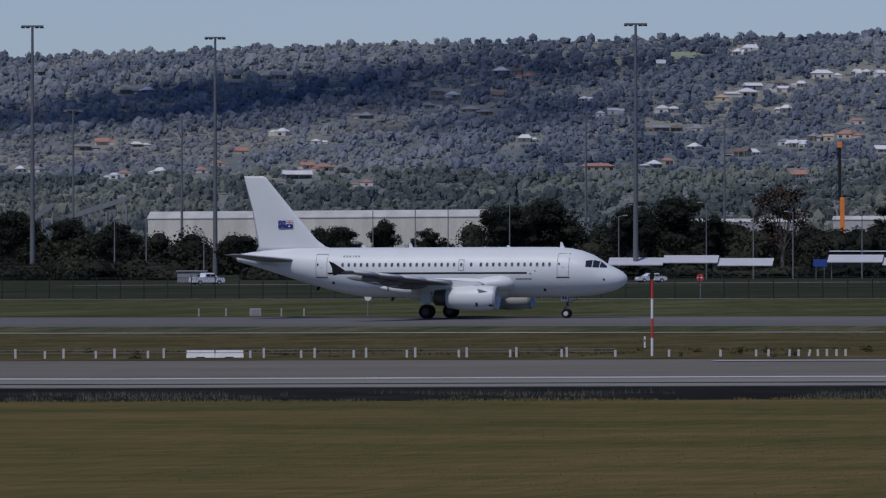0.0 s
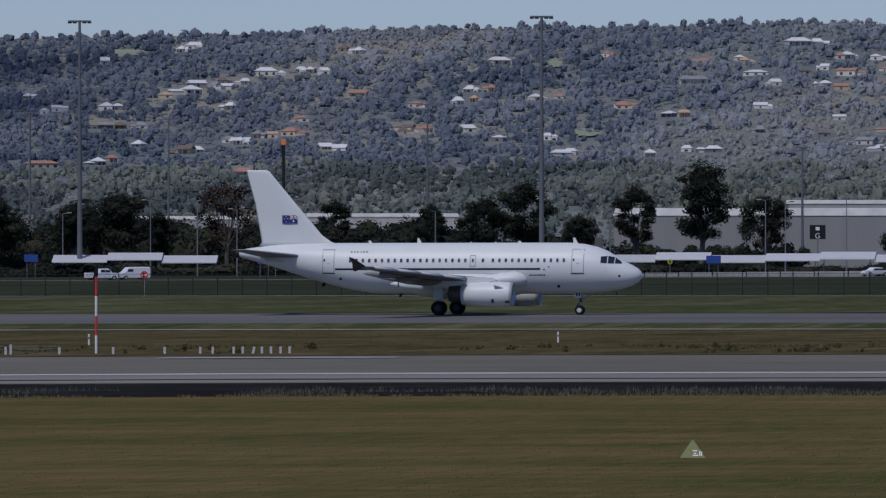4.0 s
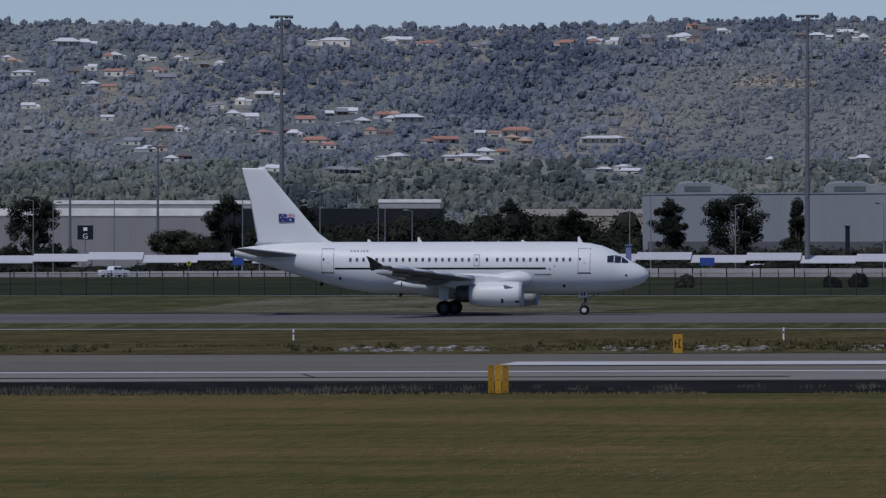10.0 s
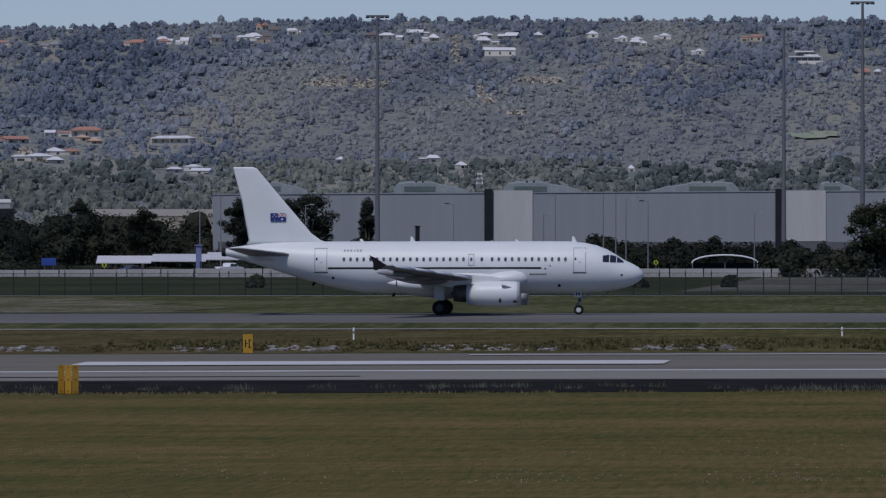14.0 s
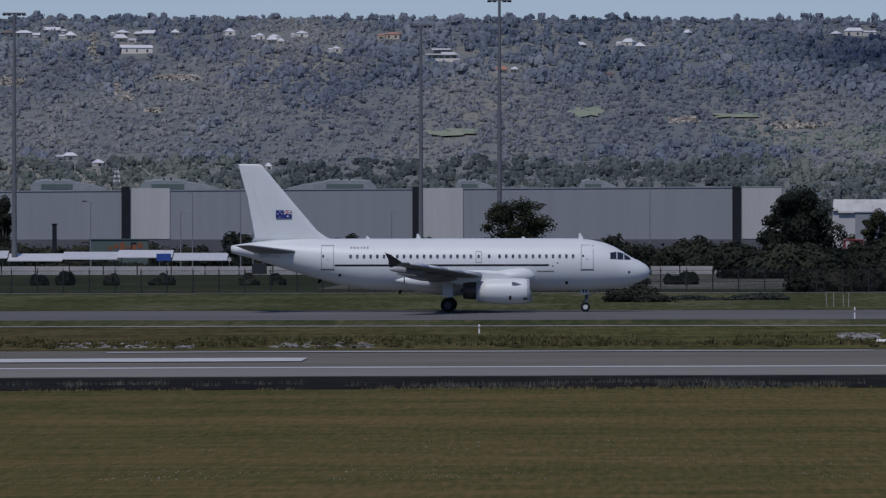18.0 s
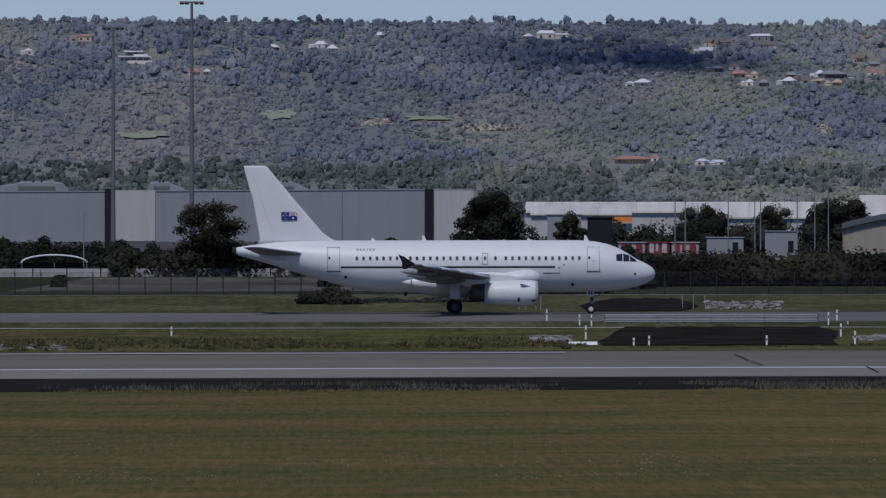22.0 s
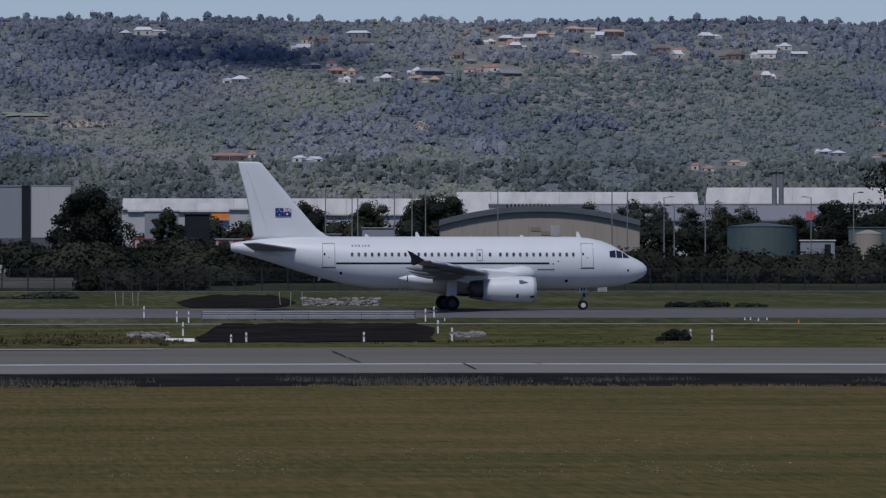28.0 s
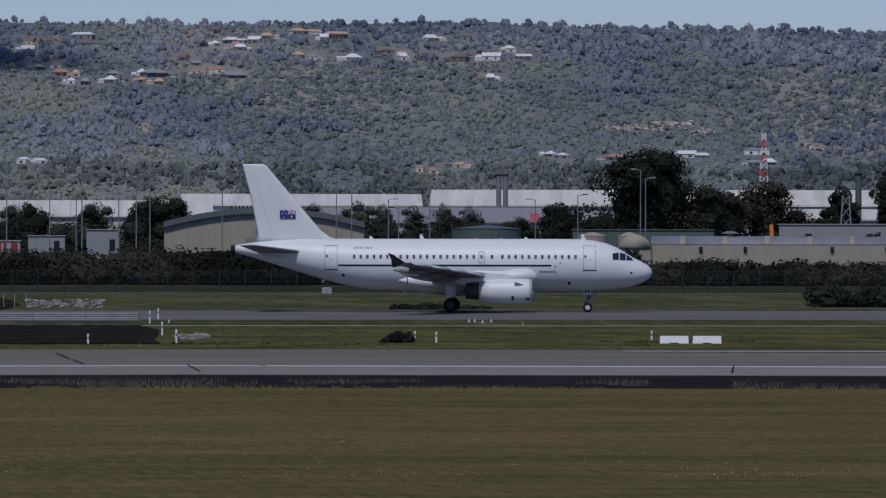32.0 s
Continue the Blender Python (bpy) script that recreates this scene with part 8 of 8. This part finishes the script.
clumps()
grass_blades("tall_grass", 26000, 367.5, 386, -780, 6200, 0.08, 0.30, 1, BLADES, "pale tall grass stalks before the black strip", 0.55, 0.014)
grass_blades("tall_grass", 6000, 364.5, 367, -780, 6200, 0.06, 0.16, 2, MEADOW, "fringe of dry grass along the strip", 0.2)
grass_blades("bank_tufts", 9000, 480, 630, -780, 6200, 0.05, 0.14, 3, TUFT, "rough grass tufts on the bank", 0.5, 0.04)
def flowers():
    """Small white daisies in drifts over the near grass."""
    rng = np.random.default_rng(12)
    u, y = rng.uniform(2300, 6250, 3600), 205 + 50 * rng.random(3600) ** 1.6
    keep = np.array([0.7 * noise.noise(Vector((a * 0.004, b * 0.06, 7.0))) + 0.7 * noise.noise(Vector((a * 0.03, b * 0.3, 2.0))) for a, b in zip(u, y)]) > 0.20
    u, y = u[keep], y[keep]
    x = y * np.tan((u - U0) / F)
    z = np.array([ground(a, b) for a, b in zip(x, y)]) + rng.uniform(0.05, 0.10, len(x))
    c, r = np.stack((x, y, z), 1), rng.uniform(0.008, 0.016, len(x))[:, None]
    v = np.stack((c + r * (-1, 0, 0), c + r * (1, 0, 0), c + r * (0.2, 0.5, 1.2)), 1).reshape(-1, 3)
    tagged(fast_mesh("daisies", v, np.arange(len(v)).reshape(-1, 3), LINE_WORN), "small white daisies scattered in the mown grass", "flowers", kind="stuff")


flowers()
grass_blades("meadow_tufts", 60000, 196, 364, -800, 6250, 0.02, 0.05, 4, MEADOW, "dry blades standing in the mown grass", 0.3, 0.012)
bush_row(5338, 5366, 596, 500, 31, label="small dark green bush on the bank", step=14, depth=1.5)
bush_row(5354, 5430, 543, 715, 32, label="low dark bush on the verge", step=18, depth=3)
bush_row(5470, 5505, 543, 715, 33, label="low dark bush on the verge", step=16, depth=3)
bush_row(6100, 6260, 500, 740, 34, label="dark shrubs on the verge", step=30, depth=6)
for k, u in enumerate((2700, 2960, 3010, 3090, 3180, 3330, 3385, 3545, 4020, 4080, 4110)):
    bush_row(u, u + 15, 491 + (k * 5) % 7, 1050, 40 + k, label="small round dark shrub behind the fence", step=11, depth=3)


grass_blades("tussocks", 34000, 478, 512, -780, 6250, 0.05, 0.20, 6, RANK, "dark rank tufts low on the grass bank", 0.80, 0.09)
grass_blades("tussocks", 12000, 480, 545, 2500, 4480, 0.08, 0.30, 7, RANK, "dark rank tufts low on the grass bank", 0.60, 0.09)


# ---------------------------------------------------------------- vehicles
CAR_WHITE = paint("white_car_paint", ((0.66, 0.67, 0.68), (0.74, 0.74, 0.75)), 0.25, scale=1)
CAR_GREY = paint("dark_car_paint", ((0.05, 0.05, 0.06), (0.08, 0.08, 0.09)), 0.25, scale=1)
TAIL_RED = paint("tail_lamp_red", ((0.35, 0.01, 0.01), (0.45, 0.02, 0.02)), 0.3, scale=2)
# bearing, distance and level of the road
ROADLINE = ((-3500, 1180, 512), (-1500, 1210, 510), (-400, 1260, 507), (700, 1300, 505), (1461, 1350, 498), (2233, 1400, 492), (3306, 1500, 482), (4300, 1600, 478), (7500, 1850, 470))


def road_at(u):
    d = lerp([(a, b) for a, b, _ in ROADLINE], u)
    v = lerp([(a, c) for a, _, c in ROADLINE], u)
    x, y = spot(u, d)
    return Vector((x, y, max(level(v, d), ground(x, y) + 0.08)))


rv, rf = [], []
us = list(range(-3500, 7501, 100))
for u in us:
    p = road_at(u)
    n = Vector((p.x, p.y, 0)).normalized()
    for k, drop in ((-9, 1.2), (-6, 0.03), (6, 0.03), (9, 1.2)):
        rv.append(tuple(p + k * n - Vector((0, 0, drop))))
for j in range(len(us) - 1):
    for i in range(3):
        rf.append((4 * j + i, 4 * j + i + 1, 4 * j + i + 5, 4 * j + i + 4))
tagged(mesh_ob("road", rv, rf, ROAD), "dark asphalt public road behind the fence", "road", kind="structure")

SHAPES = {
    "sedan": (4.7, ((-2.35, 0.75), (-2.3, 0.95), (-1.55, 1.0), (-0.95, 1.42), (0.45, 1.45), (1.2, 1.0), (2.2, 0.85), (2.35, 0.6))),
    "ute": (5.3, ((-2.65, 0.8), (-2.6, 1.12), (-0.75, 1.14), (-0.6, 1.74), (0.75, 1.76), (1.4, 1.14), (2.5, 1.02), (2.65, 0.7))),
    "van": (5.0, ((-2.5, 0.6), (-2.48, 1.85), (-2.3, 1.98), (1.0, 1.95), (1.75, 1.2), (2.4, 1.0), (2.5, 0.6))),
    "bus": (12.2, ((-6.1, 0.5), (-6.1, 2.9), (-5.9, 3.05), (5.7, 3.05), (6.05, 2.8), (6.1, 0.5))),
}
GLASS_ROWS = {"sedan": ((-1.35, -0.35, 1.02, 1.36), (-0.28, 0.85, 1.02, 1.36)), "ute": ((-0.55, 0.1, 1.2, 1.66), (0.18, 0.95, 1.2, 1.62)), "van": ((0.35, 1.25, 1.25, 1.72),), "bus": ((5.0, 5.9, 0.9, 2.5), (3.6, 4.5, 0.6, 2.5))}


def vehicle(kind, paint_mat, label):
    length, prof = SHAPES[kind]
    half = 1.25 if kind == "bus" else 0.9
    ob = thing({"sedan": "car", "ute": "pickup_truck", "van": "van", "bus": "bus"}[kind], pose(0, 0, 0), label, {"sedan": "car", "ute": "pickup truck", "van": "van", "bus": "bus"}[kind])
    low = 0.35
    pts = [(prof[0][0] + 0.05, low)] + list(prof) + [(prof[-1][0] - 0.05, low)]
    rings = []
    for y, k in ((-half, 0.94), (-half + 0.12, 1.0), (half - 0.12, 1.0), (half, 0.94)):
        rings.append([(x * (0.985 if k < 1 else 1), y, low + (z - low) * k) for x, z in pts])
    body = part("body", loft(rings), paint_mat, ob)
    for s in (-1, 1):
        for a, b, z0, z1 in GLASS_ROWS[kind]:
            part("window", boxed(a, b, s * (half + 0.012) - 0.01, s * (half + 0.012) + 0.01, z0, z1 - 0.08), PANE, body)
        part("headlight", boxed(length / 2 - 0.35, length / 2 - 0.03, s * (half - 0.22) - 0.18, s * (half - 0.22) + 0.22, 0.68, 0.82), BARE_METAL, body)
        part("tail_light", boxed(-length / 2 - 0.01, -length / 2 + 0.15, s * (half - 0.2) - 0.12, s * (half - 0.2) + 0.21, 0.75, 0.95), TAIL_RED, body)
    if kind == "bus":
        part("picture_panel", boxed(-3.6, 2.6, -1.275, -1.255, 0.7, 2.45), SHED_PALE, body, "pale grey advertising panel")
        for k in range(7):
            part("lettering_bar", boxed(-2.2 + 0.62 * k, -1.72 + 0.62 * k, -1.285, -1.278, 1.5, 2.05), BLACK, body)
    r = 0.48 if kind == "bus" else 0.34
    for x in ((-0.30 * length, 0.31 * length)):
        for s in (-1, 1):
            w = part("wheel", tubed((x, s * (half - 0.22), r), (x, s * (half + 0.02), r), r, n=16), RUBBER, ob)
            part("hub_cap", tubed((x, s * (half + 0.0), r), (x, s * (half + 0.035), r), r * 0.55, n=12), BARE_METAL, w)
    return ob


# vehicle, side of the road, rows of seconds and bearing
TRAFFIC = (
    (vehicle("ute", CAR_WHITE, "white double-cab pickup truck driving along the road"), -2.0, ((0, -418), (1, -224), (2.5, 71), (3.5, 277), (5.5, 693), (7, 1022), (9, 1461), (11, 1938), (13, 2425), (32, 6900))),
    (vehicle("sedan", CAR_WHITE, "white saloon car driving along the road"), 2.0, ((0, 368), (12, -2200), (32, -2200.5))),
    (vehicle("van", CAR_WHITE, "white panel van driving along the road"), 2.0, ((0, 1240), (3.5, 537), (5.5, 130), (17, -2200), (32, -2200.5))),
    (vehicle("ute", CAR_WHITE, "white pickup truck with an open tray on the road"), 2.0, ((0, 1812), (5.5, 629), (18.6, -2187), (32, -2188))),
    (vehicle("bus", CAR_WHITE, "long white city bus with a grey advertisement"), 2.0, ((0, 3171), (5.5, 1824), (8, 1211), (26, -3200), (32, -3201))),
    (vehicle("van", CAR_WHITE, "white delivery van driving past the canopies"), 2.0, ((0, 3606), (6, 2118), (9, 1374), (23, -2100), (32, -2101))),
    (vehicle("sedan", CAR_WHITE, "white estate car driving past the canopies"), 2.0, ((0, 2667), (7, 1057), (24, -2853), (32, -2854))),
    (vehicle("ute", CAR_WHITE, "white pickup truck driving past the canopies"), 2.0, ((0, 2730), (7, 1112), (24, -2798), (32, -2799))),
    (vehicle("sedan", CAR_WHITE, "white hatchback car driving past the canopies"), 2.0, ((0, 4833), (13, 2233), (32, -1567))),
    (vehicle("sedan", CAR_GREY, "dark grey saloon car driving before the shed"), 2.0, ((0, 5498), (11, 3133), (32, -1382))),
    (vehicle("van", CAR_WHITE, "white van driving along the road before the shed"), 2.0, ((0, 7106), (19, 3306), (32, 706))),
)
ob = vehicle("sedan", CAR_WHITE, "white car parked behind the hedge")
x, y = spot(5030, 1330)
ob.matrix_basis = pose(x, y, ground(x, y), 0, 0, -4)
# seconds, metres along the taxiway, heading in degrees
TAXI = (
    (0, -187.45, 0.0), (0.5, -181.00, 0.0), (1, -174.55, 0.0), (1.5, -168.30, 0.0), (2, -162.12, 0.0),
    (2.5, -156.20, 0.0), (3, -150.36, 0.0), (3.5, -144.68, 0.0), (5.5, -122.86, 0.0), (6, -117.56, 0.0),
    (6.5, -112.40, 0.0), (7, -107.28, 0.0), (7.5, -102.33, 0.0), (8, -97.37, 0.0), (8.5, -92.56, 0.0),
    (9, -87.74, 0.0), (9.5, -83.09, 0.0), (10, -78.43, 0.0), (10.5, -73.90, 0.0), (11, -69.38, 0.0),
    (11.5, -64.99, 0.0), (12, -60.58, 0.0), (12.5, -56.33, 0.0), (13, -52.10, 0.0), (13.5, -47.99, 0.0),
    (14, -43.96, 0.0), (14.5, -40.03, 0.0), (16.5, -24.76, 0.0), (17, -21.13, 0.0), (17.5, -17.59, 0.0),
    (18, -14.09, 0.0), (18.5, -10.70, 0.0), (19, -7.34, 0.0), (19.5, -4.09, 0.0), (20, -0.88, 0.0),
    (20.5, 2.22, 0.0), (21, 5.29, 0.0), (21.5, 8.25, 0.0), (22, 11.21, 0.0), (22.5, 14.04, 0.0),
    (23, 16.87, 0.0), (23.5, 19.60, 0.0), (24, 22.31, 0.0), (24.5, 24.91, 0.0), (25, 27.50, 0.0),
    (25.5, 30.01, 0.0), (27.5, 40.48, 1.2), (28, 43.25, 1.5), (28.5, 45.97, 1.6), (29, 48.77, 1.1),
    (29.5, 51.54, 0.5), (30, 54.38, 0.0), (30.5, 57.21, -0.9), (31, 60.11, -2.7), (31.5, 63.03, -4.8),
    (32, 66.03, -6.8),
)


# ---------------------------------------------------------------- what moves
def glide(rows, t):
    """A smooth curve through rows of (seconds, value), by Hermite pieces."""
    n = len(rows)
    for i in range(n - 1):
        if t <= rows[i + 1][0] or i == n - 2:
            break
    def slope(j):
        a, b = rows[max(0, j - 1)], rows[min(n - 1, j + 1)]
        return (b[1] - a[1]) / (b[0] - a[0])
    (t0, v0), (t1, v1) = rows[i], rows[i + 1]
    h = t1 - t0
    k = (t - t0) / h
    return (2 * k ** 3 - 3 * k * k + 1) * v0 + (k ** 3 - 2 * k * k + k) * h * slope(i) + (3 * k * k - 2 * k ** 3) * v1 + (k ** 3 - k * k) * h * slope(i + 1)


def motions():
    along = [(t, x) for t, x, _ in TAXI]
    turn = [(t, a) for t, _, a in TAXI]
    rows = []
    for i in range(129):
        t = i / 4
        x, a = glide(along, t), glide(turn, t)
        z = ground(x, 685) + 0.02
        pitch = math.degrees(math.atan2(ground(x + 11, 685) - ground(x, 685), 11))
        rows.append((t, pose(x, 685, z, 0, -pitch, a)))
    walk(PLANE, rows)
    for hub, at, r in WHEELS:
        rows = []
        for i in range(32 * 30 + 1):
            t = i / 30
            rows.append((t, pose(*at, 0, math.degrees((glide(along, t) - along[0][1]) / r) % 360, 0)))
        walk(hub, rows)

    for ob, side, line in TRAFFIC:
        rows = []
        for i in range(65):
            t = i / 2
            u = glide(line, t) if len(line) > 5 else lerp(line, t)
            ahead = 1 if line[1][1] > line[0][1] else -1
            p, q = road_at(u), road_at(u + 20 * ahead)
            out = Vector((p.x, p.y, 0)).normalized() * side
            p = p + out
            w = q + out - p
            rows.append((t, pose(p.x, p.y, p.z - 0.02, 0, 0, math.degrees(math.atan2(w.y, w.x)))))
        walk(ob, rows)


motions()
